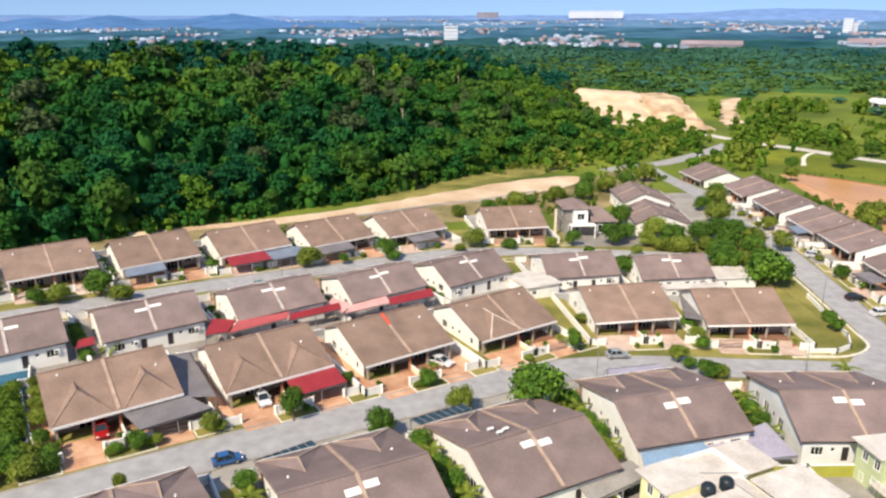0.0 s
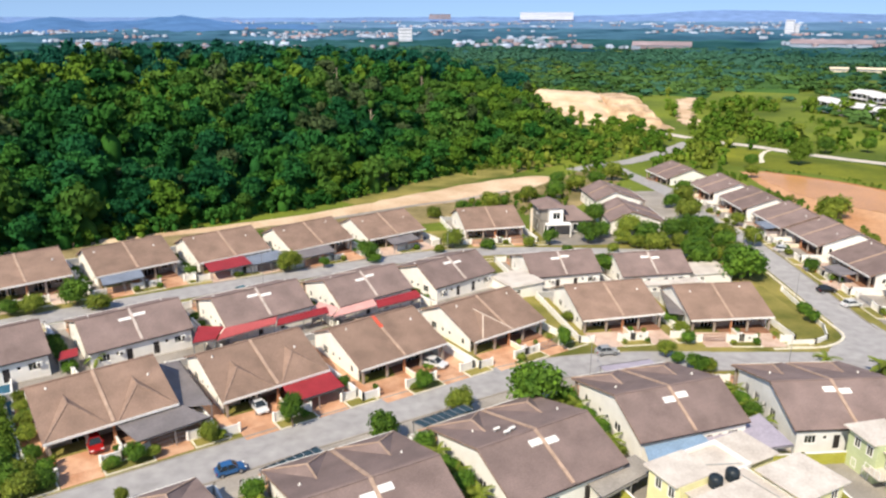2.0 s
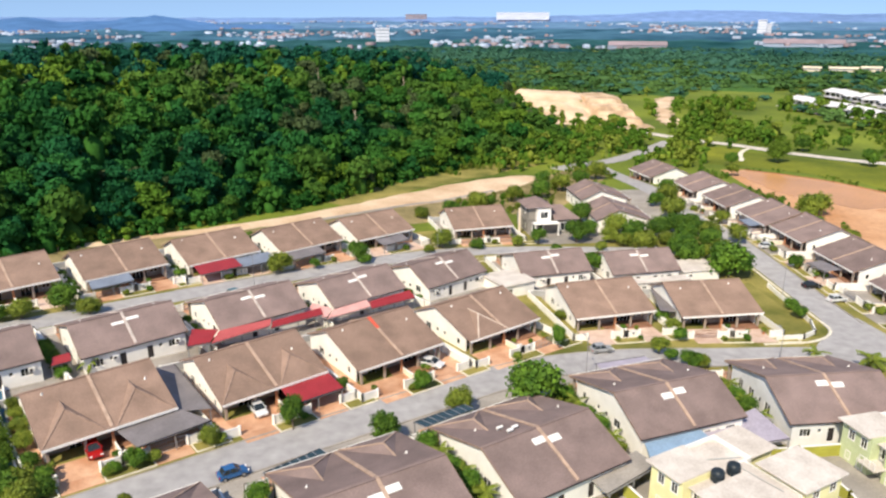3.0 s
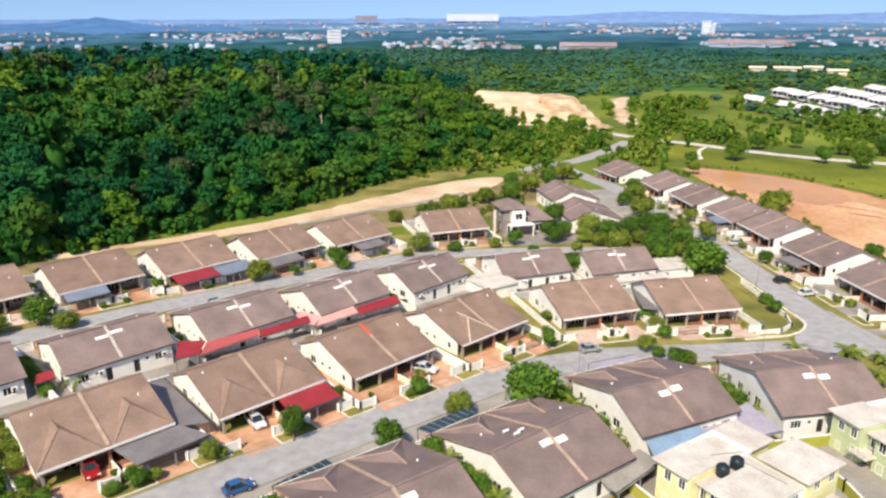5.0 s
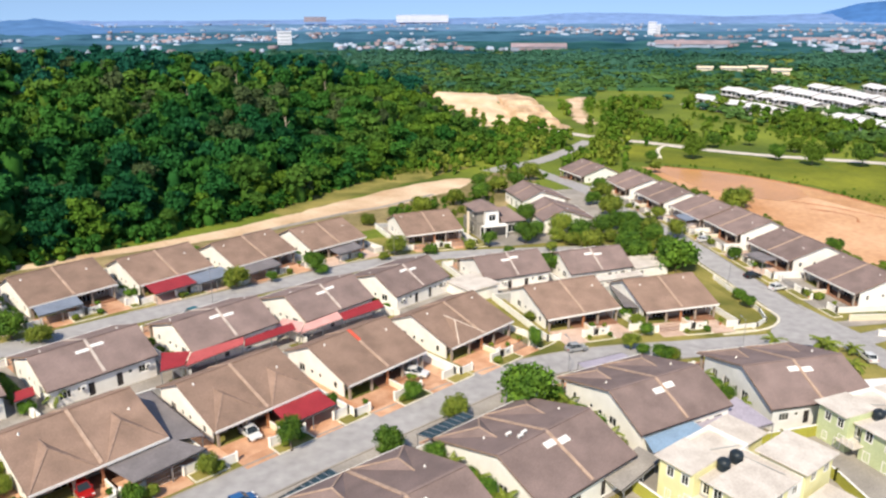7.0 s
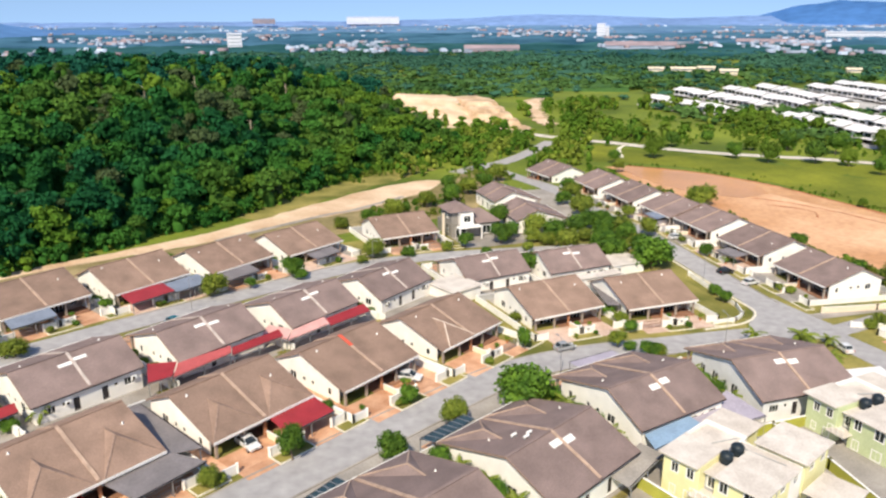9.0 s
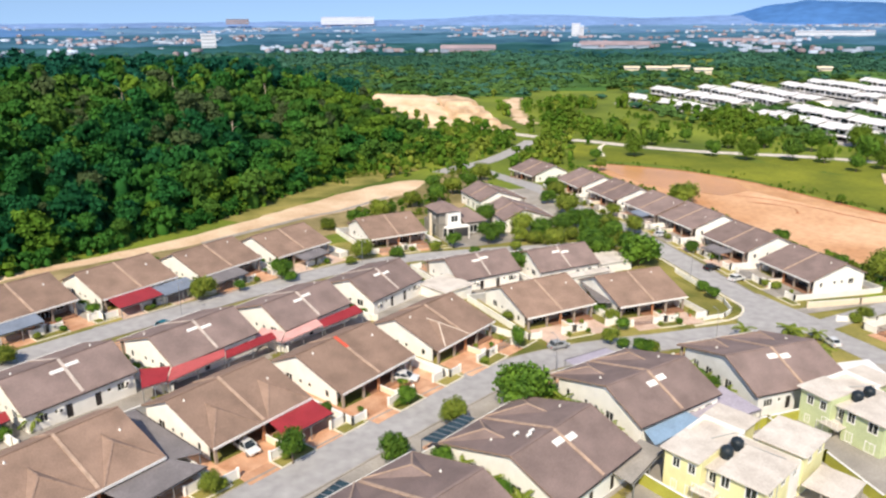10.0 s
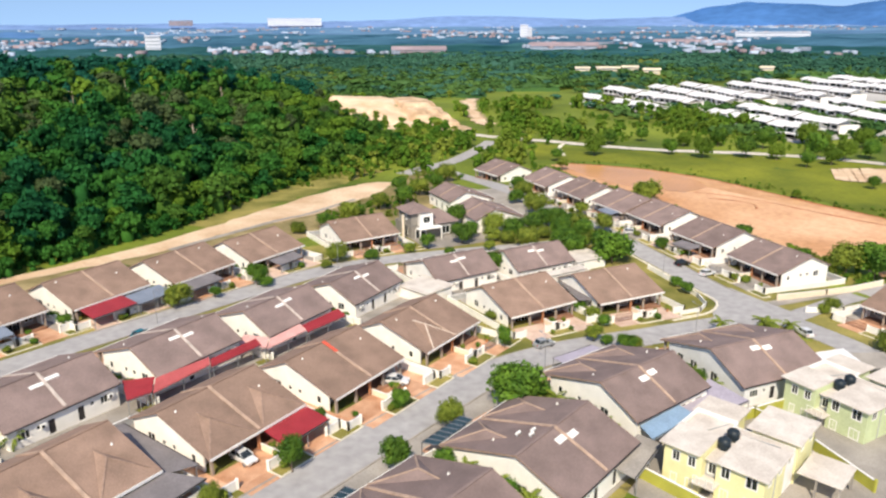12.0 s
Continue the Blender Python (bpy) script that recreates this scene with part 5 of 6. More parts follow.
# ---- forecourts, verges and walls ----
def laid(name, m, x0, x1, y0, y1, lift, material, thick=0.0, parent=None, kind="structure"):
    """A level-laid patch in the frame of a house that follows the ground; thick: how far its edges stand down."""
    nx, ny = max(1, int((x1 - x0) / 2.5)), max(1, int((y1 - y0) / 2.5))
    bm = bmesh.new()
    top = []
    for j in range(ny + 1):
        line = []
        for i in range(nx + 1):
            p = m @ Vector((x0 + (x1 - x0) * i / nx, y0 + (y1 - y0) * j / ny, 0))
            line.append(bm.verts.new((p.x, p.y, float(land(p.x, p.y)) + lift)))
        top.append(line)
    for a, b in zip(top, top[1:]):
        for i in range(nx):
            bm.faces.new((a[i], a[i + 1], b[i + 1], b[i]))
    if thick:
        edge = [e for e in bm.edges if e.is_boundary]
        out = bmesh.ops.extrude_edge_only(bm, edges=edge)
        for v in out["geom"]:
            if isinstance(v, bmesh.types.BMVert):
                v.co.z -= thick
    bmesh.ops.recalc_face_normals(bm, faces=bm.faces[:])
    for f in bm.faces:
        if abs(f.normal.z) > 0.9 and f.normal.z < 0:
            f.normal_flip()
    ob = link(name, bm, material, parent)
    return tagged(ob, kind=kind) if kind else ob


def wall_line(m, pts, h, label, material=None, t=0.16, category="wall", group="boundary walls", name="boundary_wall", piers=True):
    """A low wall along points in the frame m; it follows the ground, with a coping and piers at its ends."""
    e = thing(name, Matrix.Identity(4), label, category, group)
    for a, b in zip(pts, pts[1:]):
        a, b = m @ Vector((*a, 0)), m @ Vector((*b, 0))
        k = max(1, int((b - a).length / 3.2))
        n = (b - a).normalized()
        s = Vector((-n.y, n.x, 0)) * t / 2
        for nm, z0, z1, g, mt in (("panel", -0.4, h, 1.0, material or M_WALL), ("coping", h + 0.002, h + 0.07, 1.45, M_TRIM)):
            bm = bmesh.new()
            rows = []
            for i in range(k + 1):
                p = a.lerp(b, i / k)
                z = float(land(p.x, p.y))
                rows.append([bm.verts.new((p.x + q.x, p.y + q.y, z + zz)) for q, zz in ((-s * g, z0), (s * g, z0), (s * g, z1), (-s * g, z1))])
            for r, q in zip(rows, rows[1:]):
                for i in range(4):
                    bm.faces.new((r[i], r[(i + 1) % 4], q[(i + 1) % 4], q[i]))
            bm.faces.new(rows[0]), bm.faces.new(rows[-1][::-1])
            bmesh.ops.recalc_face_normals(bm, faces=bm.faces[:])
            part(nm, bm, mt, e)
        if piers:
            for p in (a, b):
                z = float(land(p.x, p.y))
                part("pier", soft(B(p.x - 0.17, p.x + 0.17, p.y - 0.17, p.y + 0.17, z - 0.4, z + h + 0.22)), material or M_WALL, e)
    return e


def verge(m, x0, x1, y0, y1):
    """A grassed island with a painted kerb."""
    g = laid("verge", m, x0 + 0.17, x1 - 0.17, y0 + 0.17, y1 - 0.17, 0.15, M_GRASS, 0.2)
    for k, a in enumerate(((x0, x1, y0, y0 + 0.17), (x0, x1, y1 - 0.17, y1), (x0, x0 + 0.17, y0 + 0.17, y1 - 0.17), (x1 - 0.17, x1, y0 + 0.17, y1 - 0.17))):
        laid("kerb_stone", m, *a, 0.20, M_KERB, 0.3, g, "")
    return g


def gate(m, x0, x1, y, material, label):
    """A barred metal gate."""
    p = m @ Vector(((x0 + x1) / 2, y, 0))
    e = thing("gate", pose(p.x, p.y, float(land(p.x, p.y)) + 0.06, 0, 0, math.degrees(m.to_euler().z)), label, "gate", "driveway gates")
    w = x1 - x0
    for z in (0.05, 0.75, 1.42):
        part("rail", B(-w / 2, w / 2, -0.03, 0.03, z, z + 0.07), material, e)
    n = int(w / 0.32)
    first = part("bar", B(-0.022, 0.022, -0.022, 0.022, 0.12, 1.5), material, e)
    for k in range(n + 1):
        if k == 0:
            first.matrix_basis = pose(-w / 2 + 0.03, 0, 0)
        else:
            twin(first, pose(-w / 2 + 0.03 + (w - 0.06) * k / n, 0, 0))
    return e


def yard(x, y, ang, dep=6.2, gates=(True, True), seed=0, w=16.0, verges=(False, True, True), side="concrete", gm=None, paver=None, back=True):
    """What lies before and beside a house: paving, aprons, verges, low walls and gates."""
    m = pose(x, y, 0, 0, 0, ang)
    half = w / 2
    laid("pavement", m, -half + 0.4, half - 0.4, -dep + 2.25, 0.3, 0.10, paver or M_PAVER, 0.15)
    for sx in (-1, 1):
        a, b = sorted((sx * 2.95, sx * (half - 0.45)))
        laid("pavement", m, a, b, -dep, -dep + 2.24, 0.09, paver or M_PAVER, 0.1)
    if verges[1]:
        verge(m, -2.9, 2.9, -dep - 0.1, -dep + 2.1)
    if verges[0]:
        verge(m, -half - 4.3, -half + 0.3, -dep - 0.1, -dep + 2.1)
    if verges[2]:
        verge(m, half - 0.3, half + 4.3, -dep - 0.1, -dep + 2.1)
    wall_line(m, [(-2.75, -dep + 2.35), (-0.3, -dep + 2.35), (-0.3, -dep + 3.1)], 1.3, "white front boundary wall beside the driveway", M_WALL)
    wall_line(m, [(2.75, -dep + 2.35), (0.3, -dep + 2.35), (0.3, -dep + 3.1)], 1.3, "white front boundary wall beside the driveway", M_WALL)
    wall_line(m, [(0, -dep + 3.4), (0, 0.2)], 1.0, "low cream wall between two forecourts", M_CREAM, piers=False)
    for sx in (-1, 1):
        q = sx * (half + 2.1)
        wall_line(m, [(sx * (half - 0.5), -dep + 2.35), (q, -dep + 2.35), (q, 18.6)], 1.25, "white side boundary wall between two houses", M_WALL)
    for k, sx in enumerate((-1, 1)):
        if gates[k]:
            a, b = sorted((sx * 2.95, sx * (half - 0.75)))
            gate(m, a, b, -dep + 2.35, gm or M_STEEL, "closed barred metal driveway gate")
    for sx in (-1, 1):
        a, b = sorted((sx * (half - 0.4), sx * (half + 2.0)))
        laid("side_path", m, a, b, -dep + 2.45, 18.4, 0.06, {"concrete": M_CONC, "grass": M_GRASS, "tan": M_PAVER}[side], 0)
    laid("back_yard", m, -half, half, 15.4, 19.4, 0.05, M_CONC, 0)
    if back:
        wall_line(m, [(-half - 2.1, 18.8), (half + 2.1, 18.8)], 1.2, "grey back boundary wall", M_GREYWALL, piers=False)
    # a meter box on the wall
    p = m @ Vector((1.4, -dep + 2.2, 0))
    e = thing("letter_box", pose(p.x, p.y, float(land(p.x, p.y)), 0, 0, ang), "small steel letter box on front wall", "letter box", "letter boxes")
    part("case", soft(B(-0.2, 0.2, -0.12, 0.05, 0.75, 1.05), 0.02), M_STEEL, e)
    part("flap", B(-0.15, 0.15, -0.135, -0.124, 0.9, 0.98), M_DARK, e)


OPEN_B = [(False, True), (False, False), (False, False), (False, True), (False, False), (True, False)]
for i, (x, y, ang) in enumerate(ROW_B):
    yard(*left_of(x, y, ang), ang, 6.3 if i < 4 else 6.0, OPEN_B[i], i, side=("tan", "tan", "tan", "grass", "grass", "grass")[i], gm=M_BROWN if i == 5 else None, verges=(i == 0, True, True), paver=M_PALEPAVER if i > 3 else None)
for i, (x, y, ang) in enumerate(ROW_D):
    yard(*left_of(x, y, ang), ang, 5.9, (i % 2 == 0, i % 3 == 0), 20 + i, paver=M_PALEPAVER if i % 2 else None)
for i, (x, y, ang) in enumerate(ROW_A):
    a = rear(x, y, ang)
    yard(*a, ang + 180, 5.0, (False, True), 40 + i, back=False)
for i, (x, y, ang, w) in enumerate(ROW_C):
    yard(*rear(x, y, ang, w, 11.5 + ROW_C_BACK[i]), ang + 180, 3.6, (False, False), 60 + i, w=w, back=False, verges=(False, False, False))
for i, (x, y) in enumerate(POND_ROW[:6]):
    yard(x, y + 8.2, -90, 8.0 - 0.4 * i, (i % 2 == 0, False), 80 + i, w=16.4, paver=M_PALEPAVER if i % 2 else M_CONC)
yard(98.8, 97.0, -83, 7.5, (True, True), 96, gm=M_BROWN)
laid("court", pose(67.4, 207.6, 0), -13, 15.5, -28, 30, 0.06, M_CONC)
laid("court", pose(40, 184, 0, 0, 0, 6), -9, 12, -7, 12, 0.07, M_CONC)
laid("lane_apron", pose(86, 114, 0, 0, 0, 4), 1.2, 32, 1.6, 4.4, 0.085, M_CONC)
laid("side_lawn", pose(55, 121.5, 0, 0, 0, 3), 8.6, 19, -3.2, 24, 0.08, M_GRASS)
wall_line(Matrix.Identity(4), [(63.6, 117.2), (69, 117.9), (72.5, 120.2), (74.5, 125), (75.1, 133.2), (75.7, 143.9)], 0.9, "low white wall round the corner lawn", M_WALL)
wall_line(Matrix.Identity(4), [(90.5, 118.6), (104, 118.0), (122, 118.4)], 1.3, "cream boundary wall along the side lane", M_CREAM)
wall_line(Matrix.Identity(4), [(90.5, 111), (98, 108.5), (112, 110)], 1.1, "white boundary wall along the side lane", M_WALL)
wall_line(Matrix.Identity(4), [(46, 79.5), (47, 70), (46, 60)], 1.6, "lime yellow boundary wall beside the two-storey houses", M_LIME, t=0.2)
wall_line(Matrix.Identity(4), [(36, 78.5), (46, 79.5), (62, 81.2)], 1.7, "lime yellow boundary wall beside the two-storey houses", M_LIME, t=0.2)
wall_line(Matrix.Identity(4), [(20.5, 72), (24, 62), (27, 54)], 1.7, "lime yellow boundary wall beside the two-storey houses", M_LIME, t=0.2)
wall_line(Matrix.Identity(4), [(-50.3, 77.6), (-56.0, 88.0), (-61.6, 98.4)], 0.8, "white boundary wall beside the blue path", M_WALL)
laid("blue_path", pose(-50.9, 77.6, 0, 0, 0, 28.5), -7.0, 0.3, 0.4, 25, 0.09, mat("blue_painted_concrete", (0.032, 0.115, 0.185), 0.8, var=0.25, scale=0.3, fine=5), 0)
laid("service_yard", pose(24, 64, 0, 0, 0, -67), -12, 14, -4, 26, 0.03, M_CONC, 0)
laid("service_yard", pose(51.1, 73.05, 0, 0, 0, -80), -10, 14, -3, 26, 0.035, M_CONC, 0)


# ---- awnings and canopies ----
def awning(corners, high, low, material, label, posts=True, name="awning"):
    """A ribbed sheet roof over four corners: the first two along the high edge, the others below them."""
    (ax, ay), (bx, by), (cx, cy), (dx, dy) = corners
    a = Vector((ax, ay, plain(ax, ay) + high))
    base = plain((ax + cx) / 2, (ay + cy) / 2)
    ang = math.degrees(math.atan2(by - ay, bx - ax))
    e = thing(name, pose(ax, ay, base, 0, 0, ang), label, "awning", "awnings")
    inv = e.matrix_basis.inverted()
    p = [inv @ Vector((x, y, base)) for x, y in corners]
    for q, z in zip(p, (high, high, low, low)):
        q.z = z
    bm = bmesh.new()
    top = [bm.verts.new(q) for q in p]
    bot = [bm.verts.new(q - Vector((0, 0, 0.07))) for q in p]
    bm.faces.new(top), bm.faces.new(bot[::-1])
    for i in range(4):
        bm.faces.new((top[i], bot[i], bot[(i + 1) % 4], top[(i + 1) % 4]))
    bmesh.ops.recalc_face_normals(bm, faces=bm.faces[:])
    part("sheet", bm, material, e)
    if material is M_SOLAR:
        for k in range(8):
            f = k / 7
            part("glazing_bar", bar(bmesh.new(), p[0].lerp(p[1], f) + Vector((0, 0, 0.03)), p[3].lerp(p[2], f) + Vector((0, 0, 0.03)), 0.07, 0.06), M_STEEL, e)
    part("beam", bar(bmesh.new(), p[2] - Vector((0, 0, 0.16)), p[3] - Vector((0, 0, 0.16)), 0.1, 0.14), M_STEEL, e)
    part("gutter", bar(bmesh.new(), p[2] + Vector((0, -0.07, -0.02)), p[3] + Vector((0, -0.07, -0.02)), 0.12, 0.1), M_DARK, e)
    if posts:
        for f in (0.03, 0.5, 0.97):
            q = p[2].lerp(p[3], f)
            part("post", B(q.x - 0.06, q.x + 0.06, q.y + 0.02, q.y + 0.14, -1.0, q.z - 0.23), M_STEEL, e)
    return e


awning([(-21.9, 93.4), (-15.6, 97.6), (-13.3, 94.0), (-19.9, 89.8)], 2.9, 2.35, M_RED, "red metal awning over a driveway")
awning([(-40.6, 82.8), (-33.9, 87.4), (-29.6, 84.9), (-37.0, 79.4)], 2.8, 2.4, M_GREYSHEET, "dark grey metal carport roof over a driveway")
awning([(-34.2, 87.0), (-42.0, 99.5), (-38.6, 101.6), (-30.2, 88.2)], 2.75, 2.35, M_GREYSHEET, "dark grey metal roof along a side passage")
awning([(-26.6, 117.3), (-34.4, 113.0), (-34.9, 109.2), (-26.6, 115.6)], 3.05, 2.5, M_PINK, "faded red metal awning behind a house")
awning([(-18.8, 122.6), (-26.5, 117.4), (-26.5, 115.6), (-18.2, 120.9)], 3.05, 2.5, M_RED, "dark red metal awning behind a house")
awning([(-34.5, 113.0), (-38.9, 113.4), (-38.2, 107.8), (-35.0, 109.1)], 3.0, 2.5, M_RED, "red metal awning beside a house")
awning([(-10.7, 127.0), (-16.6, 122.6), (-17.5, 119.7), (-9.9, 124.9)], 3.05, 2.5, M_PALEPINK, "pale red metal awning behind a house")
awning([(-16.7, 122.7), (-20.4, 125.6), (-21.6, 122.9), (-17.6, 119.7)], 3.0, 2.5, M_PALEPINK, "pale red metal awning beside a house")
awning([(-2.6, 132.4), (-10.3, 127.2), (-9.8, 124.9), (-1.7, 129.8)], 3.05, 2.5, M_RED, "dark red metal awning behind a house")
awning([(-46.6, 146.6), (-39.6, 151.6), (-36.9, 147.6), (-44.2, 142.4)], 2.9, 2.35, M_RED, "dark red metal awning over a driveway")
awning([(-39.4, 151.7), (-33.0, 156.4), (-30.2, 152.4), (-36.7, 147.6)], 2.9, 2.4, M_BLUEGREY, "blue-grey metal awning over a driveway")
awning([(-29.3, 156.6), (-22.6, 161.4), (-20.4, 158.0), (-27.0, 153.2)], 2.9, 2.4, M_GREYSHEET, "grey metal awning over a porch")
awning([(-63.7, 136.4), (-57.6, 141.0), (-55.6, 137.6), (-61.8, 133.0)], 2.85, 2.4, M_BLUEGREY, "blue metal awning over a driveway")
awning([(-9.6, 168.6), (-3.2, 173.0), (-1.4, 169.8), (-7.6, 165.2)], 2.85, 2.4, M_GREYSHEET, "grey metal awning over a porch")
awning([(33.2, 80.9), (24.9, 78.4), (24.6, 75.2), (34.0, 78.2)], 3.3, 3.0, M_BLUESHEET, "pale blue metal roof behind a house")
awning([(43.4, 86.6), (33.6, 81.1), (34.6, 77.6), (44.6, 79.4)], 3.2, 2.8, M_LILAC, "lilac sheet roof between two houses")
awning([(25.9, 99.4), (34.6, 101.4), (34.0, 104.2), (25.4, 102.2)], 2.95, 2.7, M_LILAC, "lilac sheet carport roof before a house")
awning([(23.2, 76.6), (15.6, 72.4), (17.4, 69.0), (25.0, 74.0)], 3.0, 2.6, M_CONC, "pale grey sheet roof behind a house")
awning([(-2.3, 82.9), (4.4, 86.9), (3.2, 88.6), (-3.8, 84.5)], 2.95, 2.8, M_SOLAR, "dark tinted glazed carport roof")
awning([(-19.7, 72.1), (-14.1, 76.2), (-15.3, 77.9), (-21.3, 73.5)], 2.95, 2.8, M_SOLAR, "dark tinted glazed carport roof")
awning([(93.9, 146.7), (93.0, 153.2), (89.3, 153.3), (90.2, 146.7)], 2.85, 2.4, M_GREYSHEET, "dark grey metal awning over a driveway")
awning([(92.2, 180.0), (92.1, 186.6), (89.2, 186.8), (89.2, 180.2)], 2.85, 2.4, M_BLUEGREY, "blue-grey metal awning over a driveway")
awning([(46.6, 137.0), (44.2, 124.6), (47.2, 124.4), (49.0, 136.6)], 2.9, 2.6, M_GREYSHEET, "dark grey metal roof between two houses")
awning([(68.0, 89.8), (74.6, 89.2), (73.4, 84.2), (66.4, 84.8)], 3.0, 2.7, M_WHITEROOF, "white sheet roof beside a house")
awning([(74.8, 88.2), (80.5, 86.0), (78.0, 81.0), (72.5, 83.2)], 2.8, 2.5, M_CONC, "pale sheet roof beside a house")
awning([(-56.6, 103.4), (-54.6, 104.8), (-53.6, 102.6), (-55.8, 101.0)], 2.6, 2.3, M_RED, "small dark red awning beside a house")
# pale extension roof behind a house
e = thing("extension", pose(18.0, 142.5, plain(18, 142.5), 0, 0, 25), "low white extension with a flat concrete roof", "extension")
block(e, "wall", -3.6, 3.8, -4.4, 3.6, -1.2, 2.6, M_WALL, [("front", 1.0, 1.1, 0.9, 2.0)])
part("roof", soft(B(-4.0, 4.2, -4.8, 4.0, 2.61, 2.82), 0.04), M_FLAT, e)

for x, y, ang, a in ((62, 151.5, 8, (-4.3, 4.3, -3.4, 4.0)), (51, 142.9, 8, (-5.6, 6.3, -1.0, 1.2))):
    e = thing("extension", pose(x, y, plain(x, y), 0, 0, ang), "low white extension with a flat pinkish roof", "extension")
    block(e, "wall", *a, -1.2, 2.3, M_WALL, [("front", 1.0, 1.1, 0.7, 1.8)])
    part("roof", soft(B(a[0] - 0.3, a[1] + 0.3, a[2] - 0.3, a[3] + 0.3, 2.31, 2.5), 0.04), M_FLAT, e)


# ---- cars ----
def car(x, y, ang, colour, label, big=1.0, lift=0.1):
    """A small car whose nose points along -y of its own."""
    e = thing("car", pose(x, y, float(land(x, y)) + lift, 0, 0, ang), label, "car", "parked cars")
    pt = PAINT[colour]
    L, W = 1.95 * big, 0.84 * big
    side = [(-L, 0.32), (-L - 0.04, 0.55), (-L + 0.12, 0.72), (-0.72 * big, 0.93), (0.95 * big, 0.96), (L - 0.06, 0.93), (L, 0.6), (L - 0.02, 0.30)]
    bm = prism(bmesh.new(), side, -W, W, "x")
    bmesh.ops.bevel(bm, geom=[q for q in bm.edges if abs(q.verts[0].co.x - q.verts[1].co.x) < 0.01], offset=0.09, segments=2, affect="EDGES")
    part("body", bm, pt, e, smooth=False)
    a, b = W * 0.93, W * 0.72
    rows = [((-1.0 * big, 0.91), (1.55 * big, 0.93), a), ((-0.25 * big, 1.42), (1.12 * big, 1.44), b)]
    bm = bmesh.new()
    v = [bm.verts.new((sx * wd, yy, zz)) for (p, q, wd) in rows for (yy, zz) in (p, q) for sx in (-1, 1)]
    for f in ((0, 1, 3, 2), (4, 6, 7, 5), (0, 4, 5, 1), (2, 3, 7, 6), (0, 2, 6, 4), (1, 5, 7, 3)):
        bm.faces.new([v[i] for i in f])
    bmesh.ops.recalc_face_normals(bm, faces=bm.faces[:])
    part("glasshouse", bm, M_GLASS, e, "dark glazing")
    part("roof", soft(B(-b - 0.02, b + 0.02, -0.28 * big, 1.16 * big, 1.425, 1.50), 0.035), pt, e)
    for sx in (-1, 1):
        bm = bmesh.new()
        for p, q in (((-1.0 * big, 0.92), (-0.25 * big, 1.44)), ((1.12 * big, 1.45), (1.55 * big, 0.94)), ((0.42 * big, 0.94), (0.42 * big, 1.44))):
            bar(bm, (sx * a * 1.005, p[0], p[1]), (sx * b * 1.02, q[0], q[1]), 0.07, 0.07)
        part("pillar_trim", bm, pt, e)
        part("headlight", soft(B(sx * W * 0.72 - 0.16, sx * W * 0.72 + 0.16, -L - 0.06, -L + 0.10, 0.58, 0.72), 0.02), M_TRIM, e, "clear headlight")
        part("tail_light", B(sx * W * 0.8 - 0.1, sx * W * 0.8 + 0.1, L - 0.1, L + 0.02, 0.66, 0.86), PAINT["red"], e, "red tail light")
        part("mirror", soft(B(sx * (W + 0.09) - 0.08, sx * (W + 0.09) + 0.08, -0.72 * big, -0.56 * big, 0.93, 1.06), 0.02), pt, e)
        for wy in (-1.22 * big, 1.22 * big):
            tyre = part("wheel", tube(bmesh.new(), (sx * (W - 0.16), wy, 0.3), (sx * (W + 0.02), wy, 0.3), 0.31, 0.31, 16), M_TYRE, e)
            part("rim", tube(bmesh.new(), (sx * (W + 0.021), wy, 0.3), (sx * (W + 0.035), wy, 0.3), 0.19, 0.17, 12), M_STEEL, tyre)
    part("number_plate", B(-0.25, 0.25, -L - 0.07, -L - 0.055, 0.42, 0.53), M_DARK, e)
    return e


car(-25.4, 76.4, 118, "blue", "blue hatchback parked at the kerb", 0.9)
car(-24.9, 91.4, 30, "white", "white hatchback parked on a driveway")
car(-0.2, 106.0, 60, "white", "white saloon parked on a driveway", 1.08)
car(-43.0, 81.4, 32, "red", "red car parked under a porch roof", 1.0, 0.2)
car(86.6, 136.2, 100, "white", "white saloon parked at the kerb", 1.05)
car(85.4, 143.5, 95, "black", "black saloon parked at the kerb", 1.05)
car(29.2, 111.8, 98, "silver", "silver car parked at the kerb")
car(-36.4, 136.4, 126, "teal", "dark teal car parked at the kerb")
car(1.2, 81.8, 205, "white", "white saloon under a glazed carport", 1.05)
car(79.6, 101.5, 170, "white", "white car parked beside the road")
car(88.0, 168.5, 90, "white", "white car parked on a forecourt")
car(-17.5, 71.0, 205, "black", "dark car under a glazed carport")


# ---- trees, shrubs and palms ----
CROWNS = []
for i in range(6):
    c, q, t = crown(200 + i, 16 if i < 4 else 11, 2300, 0.066, 1, 0.92 if i < 4 else 1.0, 0.74, 0.24)
    CROWNS.append((c, q, t))
CROWN_MESH = {}


def crown_mesh(k, material):
    key = (k, material.name)
    if key not in CROWN_MESH:
        CROWN_MESH[key] = arrays("crown", CROWNS[k][0], [CROWNS[k][1], CROWNS[k][2]], material)
    return CROWN_MESH[key]




